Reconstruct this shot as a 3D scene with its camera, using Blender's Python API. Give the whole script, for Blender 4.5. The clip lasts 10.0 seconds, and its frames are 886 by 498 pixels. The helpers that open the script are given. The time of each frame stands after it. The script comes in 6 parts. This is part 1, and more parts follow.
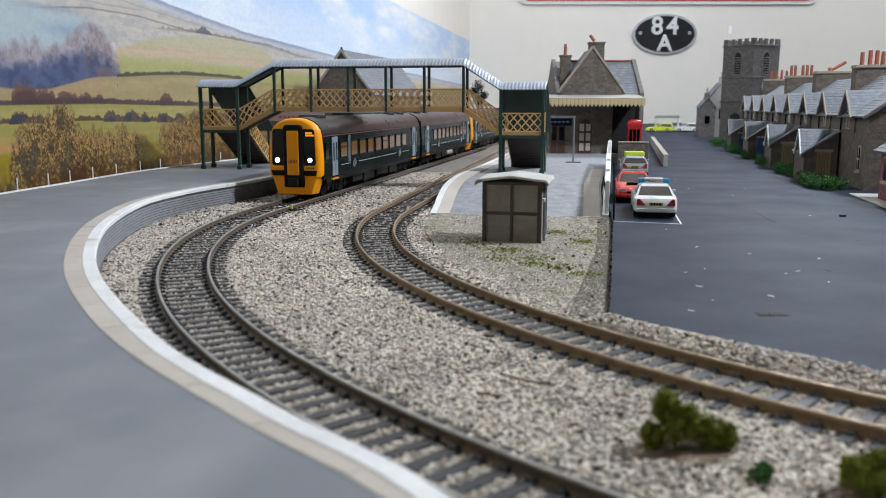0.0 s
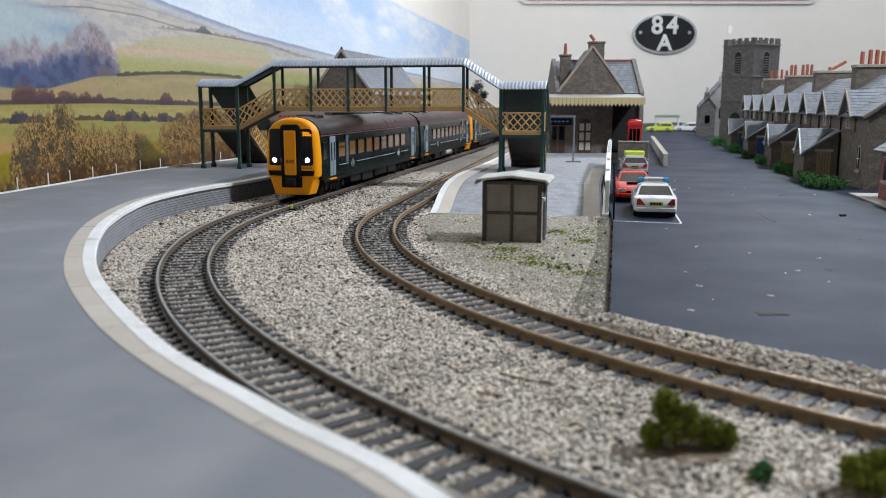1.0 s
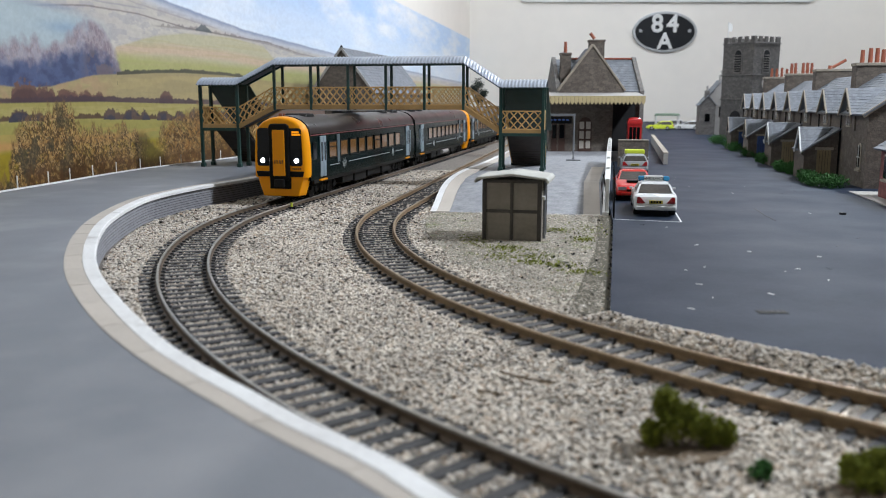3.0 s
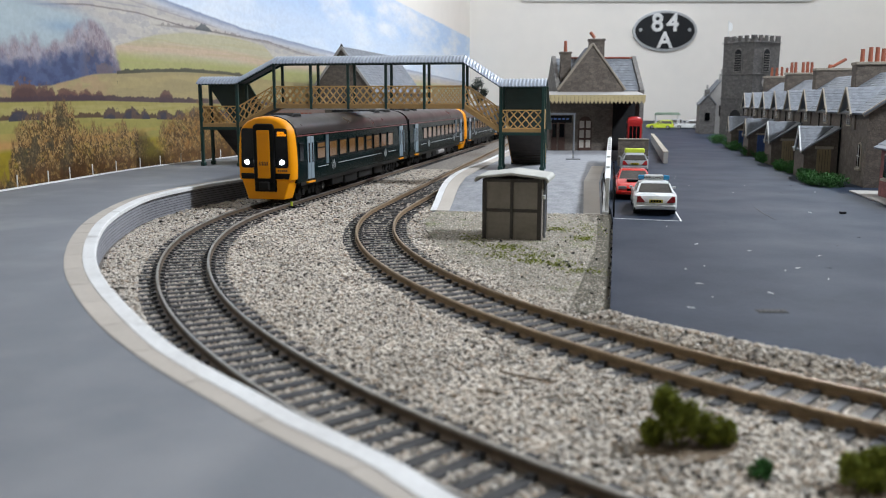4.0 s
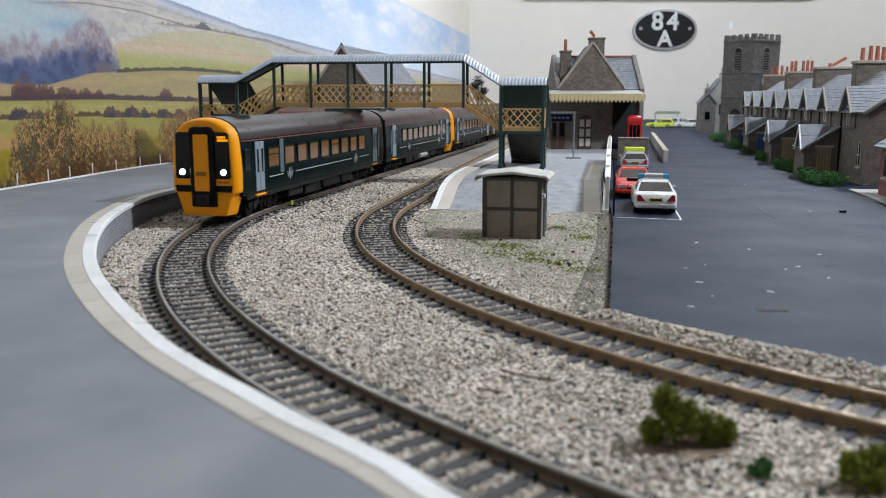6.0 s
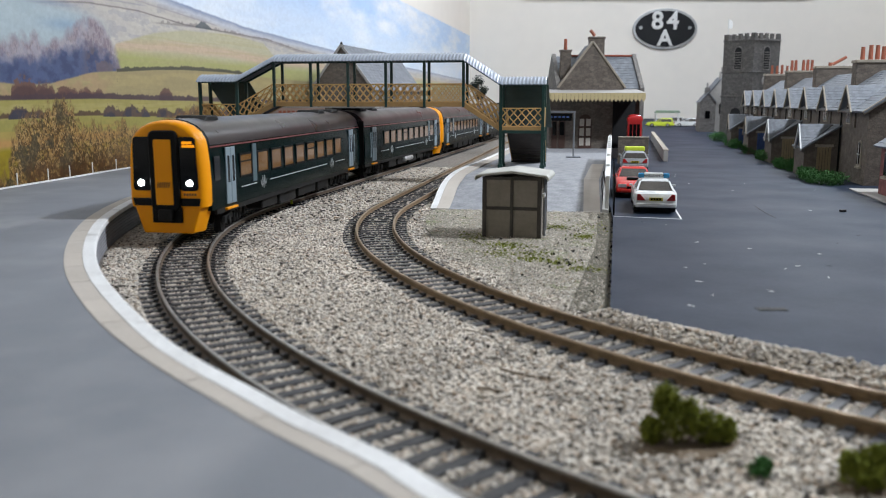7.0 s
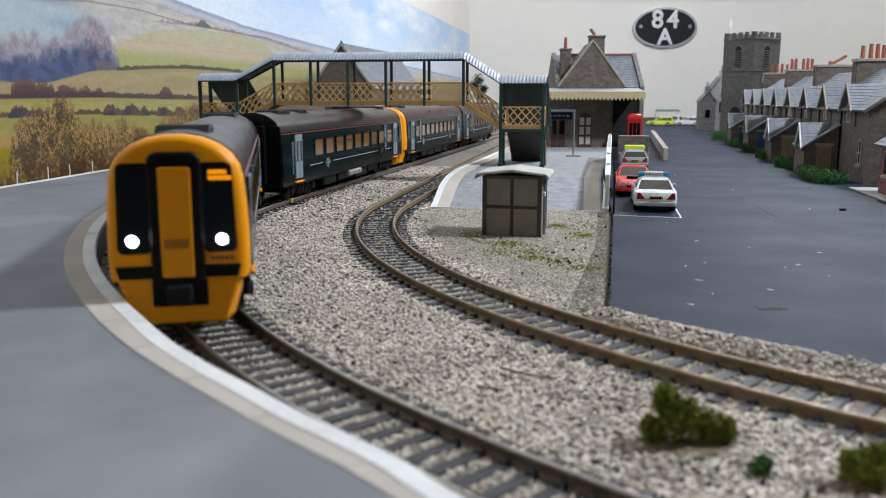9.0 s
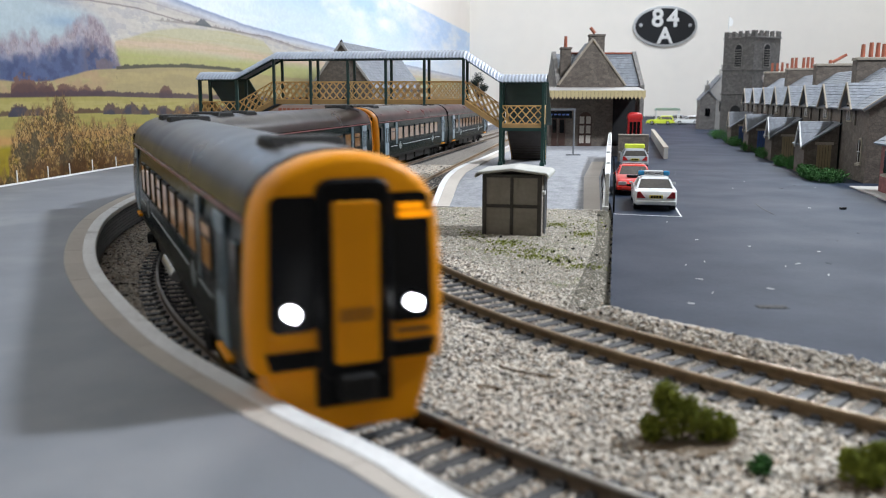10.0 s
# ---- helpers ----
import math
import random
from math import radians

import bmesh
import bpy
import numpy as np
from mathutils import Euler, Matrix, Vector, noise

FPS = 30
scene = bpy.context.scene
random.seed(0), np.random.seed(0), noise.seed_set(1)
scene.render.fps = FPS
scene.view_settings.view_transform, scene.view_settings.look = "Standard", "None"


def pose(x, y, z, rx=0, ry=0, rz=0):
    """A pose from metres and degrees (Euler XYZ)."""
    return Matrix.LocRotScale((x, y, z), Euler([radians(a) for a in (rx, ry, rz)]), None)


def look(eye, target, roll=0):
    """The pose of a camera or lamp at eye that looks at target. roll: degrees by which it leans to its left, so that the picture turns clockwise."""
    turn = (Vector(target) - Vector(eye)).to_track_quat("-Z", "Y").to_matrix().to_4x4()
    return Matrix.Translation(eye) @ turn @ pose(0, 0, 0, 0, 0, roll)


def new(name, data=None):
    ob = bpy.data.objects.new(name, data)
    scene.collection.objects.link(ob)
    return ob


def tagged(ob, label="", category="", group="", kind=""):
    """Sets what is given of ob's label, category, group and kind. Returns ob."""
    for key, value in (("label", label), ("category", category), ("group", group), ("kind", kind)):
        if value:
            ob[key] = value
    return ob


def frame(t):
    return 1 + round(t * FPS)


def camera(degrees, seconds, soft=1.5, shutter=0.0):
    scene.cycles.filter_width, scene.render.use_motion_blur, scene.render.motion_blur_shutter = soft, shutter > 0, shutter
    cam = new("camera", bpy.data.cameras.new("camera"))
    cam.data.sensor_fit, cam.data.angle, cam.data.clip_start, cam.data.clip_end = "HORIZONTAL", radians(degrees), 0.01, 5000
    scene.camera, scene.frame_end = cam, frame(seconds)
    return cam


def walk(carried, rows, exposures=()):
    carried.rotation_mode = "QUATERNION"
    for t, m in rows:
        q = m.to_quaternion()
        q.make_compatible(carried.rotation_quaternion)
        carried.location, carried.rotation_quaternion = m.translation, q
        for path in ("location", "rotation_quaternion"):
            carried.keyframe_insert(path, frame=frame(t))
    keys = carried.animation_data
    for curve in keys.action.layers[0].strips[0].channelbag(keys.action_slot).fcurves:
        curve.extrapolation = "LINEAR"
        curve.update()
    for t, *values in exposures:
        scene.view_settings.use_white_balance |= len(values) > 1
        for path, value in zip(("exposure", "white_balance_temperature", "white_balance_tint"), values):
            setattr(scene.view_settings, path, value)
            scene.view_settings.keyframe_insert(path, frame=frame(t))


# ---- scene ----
# Lengths below are in millimetres of the real layout (a 1:76 model railway); MM turns them into metres.
MM = 0.001
EYE_Z = 61.55

cam = camera(55.15, 10.0, soft=1.0, shutter=0.9)
cam.data.dof.use_dof = True
cam.data.dof.focus_distance = 0.52
cam.data.dof.aperture_fstop = 27.0

# the camera stands still and sinks a little in tilt
TILT = ((0, -9.758), (1, -9.79), (2.5, -9.865), (4, -9.957), (5.5, -10.02), (7, -10.09), (8.5, -10.15), (9.2, -10.185), (10, -10.25))
EXPOSURE = -0.36
walk(cam, [(t, pose(0, 0, EYE_Z * MM, 90 + a, 0, 0)) for t, a in TILT], [(0, EXPOSURE), (9.4, EXPOSURE), (9.7, EXPOSURE + 0.1), (10, EXPOSURE + 0.27)])

# ---- light: a row of lamps over the layout and an added, unseen fill lamp ----
world = bpy.data.worlds.new("world")
scene.world = world
world.use_nodes = True
world.node_tree.nodes["Background"].inputs[0].default_value = (0.9, 0.95, 1.0, 1)
world.node_tree.nodes["Background"].inputs[1].default_value = 0.05


def area_lamp(name, eye, target, sx, sy, watts, colour):
    d = bpy.data.lights.new(name, "AREA")
    d.shape, d.size, d.size_y, d.energy, d.color = "RECTANGLE", sx, sy, watts, colour
    ob = new(name, d)
    ob.matrix_world = look(eye, target)
    return ob


for lamp_y, watts in ((0.38, 11.0), (1.30, 7.0)):
    area_lamp("track_lamp", (0.60, lamp_y, 0.66), (0.0, lamp_y - 0.02, 0.02), 0.06, 0.06, watts, (0.91, 0.985, 1.09))
# Added fill, tilted to brighten the north wall; not a known fitting.
area_lamp("ceiling_lamp", (0.88, 1.60, 1.44), (1.04, 2.45, 0.30), 1.3, 1.1, 30.0, (0.87, 0.955, 1.09))


# ---- materials ----
def mat(name, c1, c2=None, rough=0.7, scale=1.0, bump=0.2, metal=0.0, emit=None, power=0.0, fine=6.0, coat=0.0, vary=0.0, spots=None, bump_mm=0.2, cell=0.0, spec=0.5):
    """Two scales of noise between two colours, with fine relief; scale is the number of patches in 10 mm."""
    m = bpy.data.materials.new(name)
    m.use_nodes = True
    n, l = m.node_tree.nodes, m.node_tree.links
    b = n["Principled BSDF"]
    tc = n.new("ShaderNodeTexCoord")
    n1, n2 = n.new("ShaderNodeTexNoise"), n.new("ShaderNodeTexNoise")
    for k, sc, det in ((n1, scale * 100, 4), (n2, scale * 100 * fine, 3)):
        k.inputs["Scale"].default_value, k.inputs["Detail"].default_value = sc, det
        l.new(tc.outputs["Object"], k.inputs["Vector"])
    c2 = c2 or tuple(0.72 * v for v in c1)
    mixf = n.new("ShaderNodeMath")
    mixf.operation = "MULTIPLY_ADD"
    l.new(n1.outputs["Fac"], mixf.inputs[0])
    mixf.inputs[1].default_value = 0.55
    half = n.new("ShaderNodeMath")
    half.operation = "MULTIPLY"
    l.new(n2.outputs["Fac"], half.inputs[0])
    half.inputs[1].default_value = 0.45
    l.new(half.outputs[0], mixf.inputs[2])
    ramp = n.new("ShaderNodeValToRGB")
    ramp.color_ramp.elements[0].position, ramp.color_ramp.elements[1].position = 0.33, 0.67
    ramp.color_ramp.elements[0].color, ramp.color_ramp.elements[1].color = (*c1, 1), (*c2, 1)
    l.new(mixf.outputs[0], ramp.inputs[0])
    out = ramp.outputs[0]
    if spots:
        col, sc, lo, hi = spots
        s = n.new("ShaderNodeTexNoise")
        s.inputs["Scale"].default_value, s.inputs["Detail"].default_value = sc * 100, 5
        l.new(tc.outputs["Object"], s.inputs["Vector"])
        r = n.new("ShaderNodeMapRange")
        r.inputs[1].default_value, r.inputs[2].default_value = lo, hi
        l.new(s.outputs["Fac"], r.inputs[0])
        mx = n.new("ShaderNodeMix")
        mx.data_type = "RGBA"
        l.new(r.outputs[0], mx.inputs[0])
        l.new(out, mx.inputs[6])
        mx.inputs[7].default_value = (*col, 1)
        out = mx.outputs[2]
    if cell:
        # rubble stones: each cell a tone of its own, with dark joints
        vo, ve = n.new("ShaderNodeTexVoronoi"), n.new("ShaderNodeTexVoronoi")
        ve.feature = "DISTANCE_TO_EDGE"
        mp = n.new("ShaderNodeMapping")
        mp.inputs["Scale"].default_value = (1, 1, 1.8)
        l.new(tc.outputs["Object"], mp.inputs[0])
        for k in (vo, ve):
            k.inputs["Scale"].default_value = 1000 / cell
            l.new(mp.outputs[0], k.inputs["Vector"])
        sp = n.new("ShaderNodeSeparateColor")
        l.new(vo.outputs["Color"], sp.inputs[0])
        tone = n.new("ShaderNodeMapRange")
        tone.inputs[3].default_value, tone.inputs[4].default_value = 0.82, 1.18
        l.new(sp.outputs[0], tone.inputs[0])
        jr = n.new("ShaderNodeMapRange")
        jr.inputs[1].default_value, jr.inputs[2].default_value = 0.0, 0.09
        jr.inputs[3].default_value = 0.78
        l.new(ve.outputs["Distance"], jr.inputs[0])
        mu = n.new("ShaderNodeMath")
        mu.operation = "MULTIPLY"
        l.new(tone.outputs[0], mu.inputs[0])
        l.new(jr.outputs[0], mu.inputs[1])
        hs = n.new("ShaderNodeHueSaturation")
        l.new(mu.outputs[0], hs.inputs["Value"])
        l.new(out, hs.inputs["Color"])
        out = hs.outputs[0]
    if vary:
        oi = n.new("ShaderNodeObjectInfo")
        geo = n.new("ShaderNodeNewGeometry")
        ad = n.new("ShaderNodeMath")
        ad.operation = "ADD"
        l.new(oi.outputs["Random"], ad.inputs[0])
        l.new(geo.outputs["Random Per Island"], ad.inputs[1])
        mr = n.new("ShaderNodeMapRange")
        mr.inputs[1].default_value, mr.inputs[2].default_value = 0, 2
        mr.inputs[3].default_value, mr.inputs[4].default_value = 1 - vary, 1 + vary
        l.new(ad.outputs[0], mr.inputs[0])
        hsv = n.new("ShaderNodeHueSaturation")
        l.new(mr.outputs[0], hsv.inputs["Value"])
        l.new(out, hsv.inputs["Color"])
        out = hsv.outputs[0]
    l.new(out, b.inputs["Base Color"])
    rr = n.new("ShaderNodeMapRange")
    rr.inputs[3].default_value, rr.inputs[4].default_value = max(0.05, rough - 0.1), min(1, rough + 0.1)
    l.new(n1.outputs["Fac"], rr.inputs[0])
    l.new(rr.outputs[0], b.inputs["Roughness"])
    b.inputs["Metallic"].default_value = metal
    b.inputs["Specular IOR Level"].default_value = spec
    b.inputs["Coat Weight"].default_value = coat
    b.inputs["Coat Roughness"].default_value = 0.08
    if bump:
        bp = n.new("ShaderNodeBump")
        bp.inputs["Strength"].default_value, bp.inputs["Distance"].default_value = bump, bump_mm * MM
        l.new(n2.outputs["Fac"], bp.inputs["Height"])
        l.new(bp.outputs[0], b.inputs["Normal"])
    if emit:
        b.inputs["Emission Color"].default_value, b.inputs["Emission Strength"].default_value = (*emit, 1), power
    return m


def stone_mix(name, tones, rough=0.92):
    """Loose stones: each one takes a tone of its own from a list of (upper share, colour), with fine grain."""
    m = bpy.data.materials.new(name)
    m.use_nodes = True
    n, l = m.node_tree.nodes, m.node_tree.links
    b = n["Principled BSDF"]
    geo, tc, grain = n.new("ShaderNodeNewGeometry"), n.new("ShaderNodeTexCoord"), n.new("ShaderNodeTexNoise")
    grain.inputs["Scale"].default_value, grain.inputs["Detail"].default_value = 1800, 3
    patch = n.new("ShaderNodeTexNoise")
    patch.inputs["Scale"].default_value, patch.inputs["Detail"].default_value = 45, 3
    for k in (grain, patch):
        l.new(tc.outputs["Object"], k.inputs["Vector"])
    ramp = n.new("ShaderNodeValToRGB")
    ramp.color_ramp.interpolation = "CONSTANT"
    els = ramp.color_ramp.elements
    els[0].position, els[0].color = 0.0, (*tones[0][1], 1)
    els[1].position, els[1].color = tones[0][0], (*tones[1][1], 1)
    for (at, _), (_, col) in zip(tones[1:], tones[2:]):
        e = els.new(at)
        e.color = (*col, 1)
    l.new(geo.outputs["Random Per Island"], ramp.inputs[0])
    both = n.new("ShaderNodeMath")
    l.new(grain.outputs["Fac"], both.inputs[0])
    l.new(patch.outputs["Fac"], both.inputs[1])
    val = n.new("ShaderNodeMapRange")
    val.inputs[1].default_value, val.inputs[2].default_value = 0.6, 1.4
    val.inputs[3].default_value, val.inputs[4].default_value = 0.72, 1.28
    l.new(both.outputs[0], val.inputs[0])
    hs = n.new("ShaderNodeHueSaturation")
    l.new(val.outputs[0], hs.inputs["Value"])
    l.new(ramp.outputs[0], hs.inputs["Color"])
    l.new(hs.outputs[0], b.inputs["Base Color"])
    b.inputs["Roughness"].default_value = rough
    b.inputs["Specular IOR Level"].default_value = 0.25
    return m


WALLPAINT = mat("cream_wall_paint", (0.88, 0.83, 0.755), (0.84, 0.795, 0.725), 0.6, 0.05, 0.15)
CEILING = mat("white_ceiling_paint", (0.82, 0.82, 0.80), (0.78, 0.78, 0.76), 0.8, 0.05, 0.1)
CARPET = mat("grey_carpet", (0.16, 0.15, 0.14), None, 0.95, 0.5, 0.5)
# Ground kept darker than the stones, painting shade into the gaps between them.
BALLAST = mat("ballast_ground", (0.30, 0.265, 0.225), (0.12, 0.105, 0.09), 0.95, 4.0, 0.9, fine=3, bump_mm=0.8)
STONE_BALLAST = stone_mix("ballast_stone", [(0.07, (0.06, 0.053, 0.047)), (0.14, (0.24, 0.215, 0.185)), (0.52, (0.60, 0.535, 0.455)), (0.62, (0.50, 0.40, 0.305)), (0.90, (0.66, 0.60, 0.52)), (0.95, (0.42, 0.39, 0.355)), (1.0, (0.74, 0.70, 0.63))])
SCRUB = mat("scrub_ground", (0.33, 0.30, 0.24), (0.18, 0.16, 0.125), 0.95, 2.6, 0.9, fine=4, spots=((0.13, 0.15, 0.045), 0.75, 0.55, 0.68), bump_mm=0.7)
ASPHALT = mat("grey_platform_card", (0.178, 0.188, 0.208), (0.158, 0.168, 0.188), 0.55, 0.35, 0.12, fine=30, spots=((0.245, 0.25, 0.265), 0.25, 0.52, 0.75))
ROADTOP = mat("dark_road_paint", (0.020, 0.029, 0.049), (0.013, 0.019, 0.034), 0.58, 0.25, 0.3, fine=24, spots=((0.036, 0.047, 0.067), 0.18, 0.5, 0.78), spec=0.12)
PLATTOP = mat("pale_grey_platform", (0.33, 0.335, 0.35), (0.19, 0.195, 0.21), 0.75, 1.6, 0.4, fine=5, bump_mm=0.3)
COPING = mat("white_edge_paint", (0.80, 0.80, 0.79), (0.62, 0.61, 0.60), 0.6, 0.7, 0.25, fine=12, spots=((0.42, 0.40, 0.38), 0.9, 0.60, 0.75))
BUFF = mat("buff_paving", (0.50, 0.45, 0.395), (0.43, 0.385, 0.335), 0.75, 0.5, 0.2, fine=18, vary=0.10)
GREYBRICK = mat("grey_blue_brick", (0.27, 0.27, 0.29), (0.19, 0.19, 0.205), 0.8, 3.0, 0.4)
JOINT = mat("dark_joint", (0.05, 0.05, 0.052), None, 0.9, 3, 0.3)
RAILDARK = mat("weathered_main_rail", (0.15, 0.105, 0.066), (0.08, 0.058, 0.04), 0.6, 2.0, 0.3, metal=0.2)
RAILBRIGHT = mat("polished_rail_head", (0.50, 0.48, 0.45), (0.31, 0.29, 0.26), 0.34, 1.2, 0.1, metal=0.8)
RAILRUST = mat("rusty_siding_rail", (0.25, 0.165, 0.085), (0.14, 0.092, 0.05), 0.6, 2.0, 0.3, metal=0.2)
RAILHEAD = mat("worn_rail_head", (0.42, 0.32, 0.21), (0.27, 0.20, 0.13), 0.40, 1.2, 0.1, metal=0.7)
SHADEEARTH = mat("painted_shade_earth", (0.115, 0.10, 0.068), (0.065, 0.058, 0.038), 0.95, 2.2, 0.9, fine=4, bump_mm=0.6)
SLEEPER = mat("black_sleeper", (0.018, 0.018, 0.020), (0.036, 0.035, 0.036), 0.55, 2.5, 0.4, vary=0.3)
STONE = mat("brown_stone", (0.17, 0.14, 0.115), (0.105, 0.087, 0.072), 0.85, 2.2, 0.6, fine=4, bump_mm=0.5, cell=4.2)
GREYSTONE = mat("grey_stone", (0.22, 0.205, 0.19), (0.14, 0.13, 0.12), 0.85, 2.0, 0.6, fine=4, bump_mm=0.5, cell=4.2)
DARKSTONE = mat("dark_church_stone", (0.15, 0.14, 0.13), (0.105, 0.098, 0.092), 0.85, 2.0, 0.6, fine=4, bump_mm=0.5, cell=5.0)
PALESTONE = mat("pale_render", (0.42, 0.40, 0.37), (0.33, 0.31, 0.29), 0.8, 1.0, 0.3)
DRESSED = mat("dressed_stone", (0.40, 0.35, 0.28), (0.29, 0.25, 0.20), 0.8, 2, 0.3)
SLATE = mat("blue_grey_slate", (0.225, 0.24, 0.262), (0.165, 0.178, 0.20), 0.65, 1.5, 0.4, vary=0.25, spec=0.3)
REDTILE = mat("red_ridge_tile", (0.40, 0.11, 0.06), (0.28, 0.08, 0.05), 0.7, 2, 0.3)
TERRACOTTA = mat("terracotta", (0.42, 0.13, 0.07), (0.28, 0.085, 0.05), 0.75, 2, 0.3)
REDBRICK = mat("red_brick", (0.26, 0.09, 0.085), (0.19, 0.065, 0.06), 0.8, 2.0, 0.4, cell=2.6)
# Near-black colour puts the shade inside recesses and openings onto flat panels.
SHADEPANEL = mat("painted_shade_panel", (0.012, 0.012, 0.013), None, 0.9, 1, 0)
GREENPAINT = mat("dark_green_paint", (0.012, 0.052, 0.043), (0.008, 0.036, 0.030), 0.42, 1.5, 0.2)
ROOFIRON = mat("grey_corrugated_iron", (0.34, 0.375, 0.43), (0.25, 0.28, 0.33), 0.4, 0.8, 0.2, metal=0.15)
LATTICE = mat("tan_lattice_paint", (0.70, 0.44, 0.17), (0.58, 0.35, 0.12), 0.6, 2.0, 0.3)
TANGIRDER = mat("tan_girder_paint", (0.45, 0.27, 0.10), (0.34, 0.20, 0.075), 0.6, 1.5, 0.3)
DARKSTAIR = mat("dark_brown_stair", (0.045, 0.033, 0.026), (0.03, 0.023, 0.019), 0.7, 1.5, 0.3)
HUTWALL = mat("grey_brown_panel", (0.27, 0.24, 0.20), (0.20, 0.175, 0.14), 0.8, 0.9, 0.4, spots=((0.12, 0.095, 0.07), 0.5, 0.55, 0.75))
HUTFRAME = mat("dark_hut_frame", (0.075, 0.066, 0.056), (0.045, 0.04, 0.035), 0.8, 1.5, 0.3)
HUTROOF = mat("pale_grey_roof", (0.49, 0.485, 0.44), (0.39, 0.385, 0.35), 0.7, 0.8, 0.3)
WHITE = mat("white_paint", (0.80, 0.80, 0.78), (0.70, 0.70, 0.68), 0.55, 1, 0.2)
CREAM = mat("cream_paint", (0.60, 0.49, 0.27), (0.50, 0.40, 0.21), 0.6, 1.5, 0.2)
BROWNPAINT = mat("chocolate_paint", (0.065, 0.03, 0.02), None, 0.5, 1.5, 0.2)
PALEGLASS = mat("pale_window_card", (0.55, 0.50, 0.44), (0.42, 0.38, 0.33), 0.3, 1, 0)
BLACK = mat("black_plastic", (0.0045, 0.0045, 0.005), (0.007, 0.007, 0.0075), 0.45, 2.0, 0.2, spec=0.1)
BLACKMETAL = mat("black_underframe", (0.006, 0.006, 0.006), (0.014, 0.013, 0.012), 0.6, 2.0, 0.3, spec=0.2)
GREY = mat("grey_steel", (0.28, 0.29, 0.31), None, 0.45, 1.5, 0.2, metal=0.4)
TRAINGREEN = mat("deep_green_coachwork", (0.0013, 0.0080, 0.0082), (0.0010, 0.0066, 0.0068), 0.22, 0.3, 0.02, spec=0.07)
TRAINROOF = mat("dark_grey_coach_roof", (0.015, 0.0115, 0.0125), (0.010, 0.008, 0.009), 0.30, 0.5, 0.05, spec=0.3)
TRAINYELLOW = mat("warning_yellow", (0.84, 0.315, 0.001), (0.80, 0.295, 0.001), 0.4, 0.4, 0.03, spec=0.2)
PALELINE = mat("pale_grey_lining", (0.42, 0.44, 0.44), (0.36, 0.38, 0.38), 0.45, 1, 0)
MAROON = mat("maroon_line", (0.20, 0.045, 0.045), None, 0.4, 1, 0)
SILVERDOOR = mat("silver_grey_door", (0.21, 0.265, 0.295), (0.175, 0.225, 0.255), 0.35, 0.8, 0.05, coat=0.1, spec=0.3)
DARKGLASS = mat("smoked_glass", (0.003, 0.0035, 0.0045), None, 0.08, 1, 0, spec=0.2)
LITGLASS = mat("lamplit_coach_window", (0.06, 0.03, 0.009), (0.015, 0.008, 0.003), 0.12, 1.6, 0, emit=(1.0, 0.47, 0.10), power=0.12, coat=0.3, spec=0.4, vary=0.35, fine=3)
HEADLIGHT = mat("lit_headlight", (0.9, 0.9, 0.9), None, 0.2, 1, 0, emit=(0.93, 0.97, 1.0), power=26.0)
AMBER = mat("amber_display", (0.2, 0.08, 0.005), None, 0.4, 1, 0, emit=(1.0, 0.33, 0.0), power=1.3)
CHROME = mat("bright_metal", (0.62, 0.62, 0.62), (0.5, 0.5, 0.5), 0.3, 2, 0, metal=0.8)
CARWHITE = mat("white_car_paint", (0.72, 0.73, 0.72), (0.66, 0.67, 0.66), 0.28, 0.6, 0.02, coat=0.5)
CARRED = mat("red_car_paint", (0.62, 0.028, 0.018), (0.54, 0.022, 0.014), 0.28, 0.6, 0.02, coat=0.5)
CARGREY = mat("silver_car_paint", (0.36, 0.37, 0.38), (0.32, 0.33, 0.34), 0.35, 0.6, 0.02, coat=0.4)
CARGLASS = mat("car_window", (0.10, 0.09, 0.08), (0.06, 0.055, 0.05), 0.12, 1.5, 0, coat=0.4)
TYRE = mat("tyre_rubber", (0.02, 0.02, 0.02), None, 0.8, 2, 0.2)
BLUELAMP = mat("blue_lamp_lens", (0.05, 0.33, 0.62), None, 0.2, 1, 0, coat=0.4)
REDLAMP = mat("red_lamp_lens", (0.50, 0.03, 0.03), None, 0.25, 1, 0, coat=0.4)
PLATEYELLOW = mat("yellow_number_plate", (0.65, 0.52, 0.05), None, 0.5, 2, 0)
HIVIS = mat("bright_lime_yellow", (0.66, 0.76, 0.05), None, 0.5, 1, 0.1)
BLUEPAINT = mat("blue_paint", (0.05, 0.10, 0.28), None, 0.5, 2, 0.2)
MOSS = mat("moss_foliage", (0.25, 0.275, 0.040), (0.11, 0.13, 0.022), 0.95, 5, 0.6, vary=0.35, spec=0.1)
HEDGE = mat("hedge_foliage", (0.045, 0.16, 0.028), (0.018, 0.07, 0.014), 0.95, 5, 0.6, vary=0.35)
BROWNSOIL = mat("brown_glue_soil", (0.20, 0.145, 0.09), (0.14, 0.10, 0.065), 0.95, 3, 0.6)
REDCOAT = mat("red_post_box_paint", (0.52, 0.02, 0.02), (0.42, 0.016, 0.016), 0.35, 1, 0.05)
PLATEBLACK = mat("black_cast_plate", (0.012, 0.014, 0.017), None, 0.3, 0.2, 0.05, coat=0.3)
SIGNRED = mat("red_sign_enamel", (0.62, 0.09, 0.06), None, 0.3, 0.1, 0)
ALLOY = mat("polished_rim", (0.62, 0.63, 0.64), None, 0.35, 0.2, 0.05, metal=0.6)


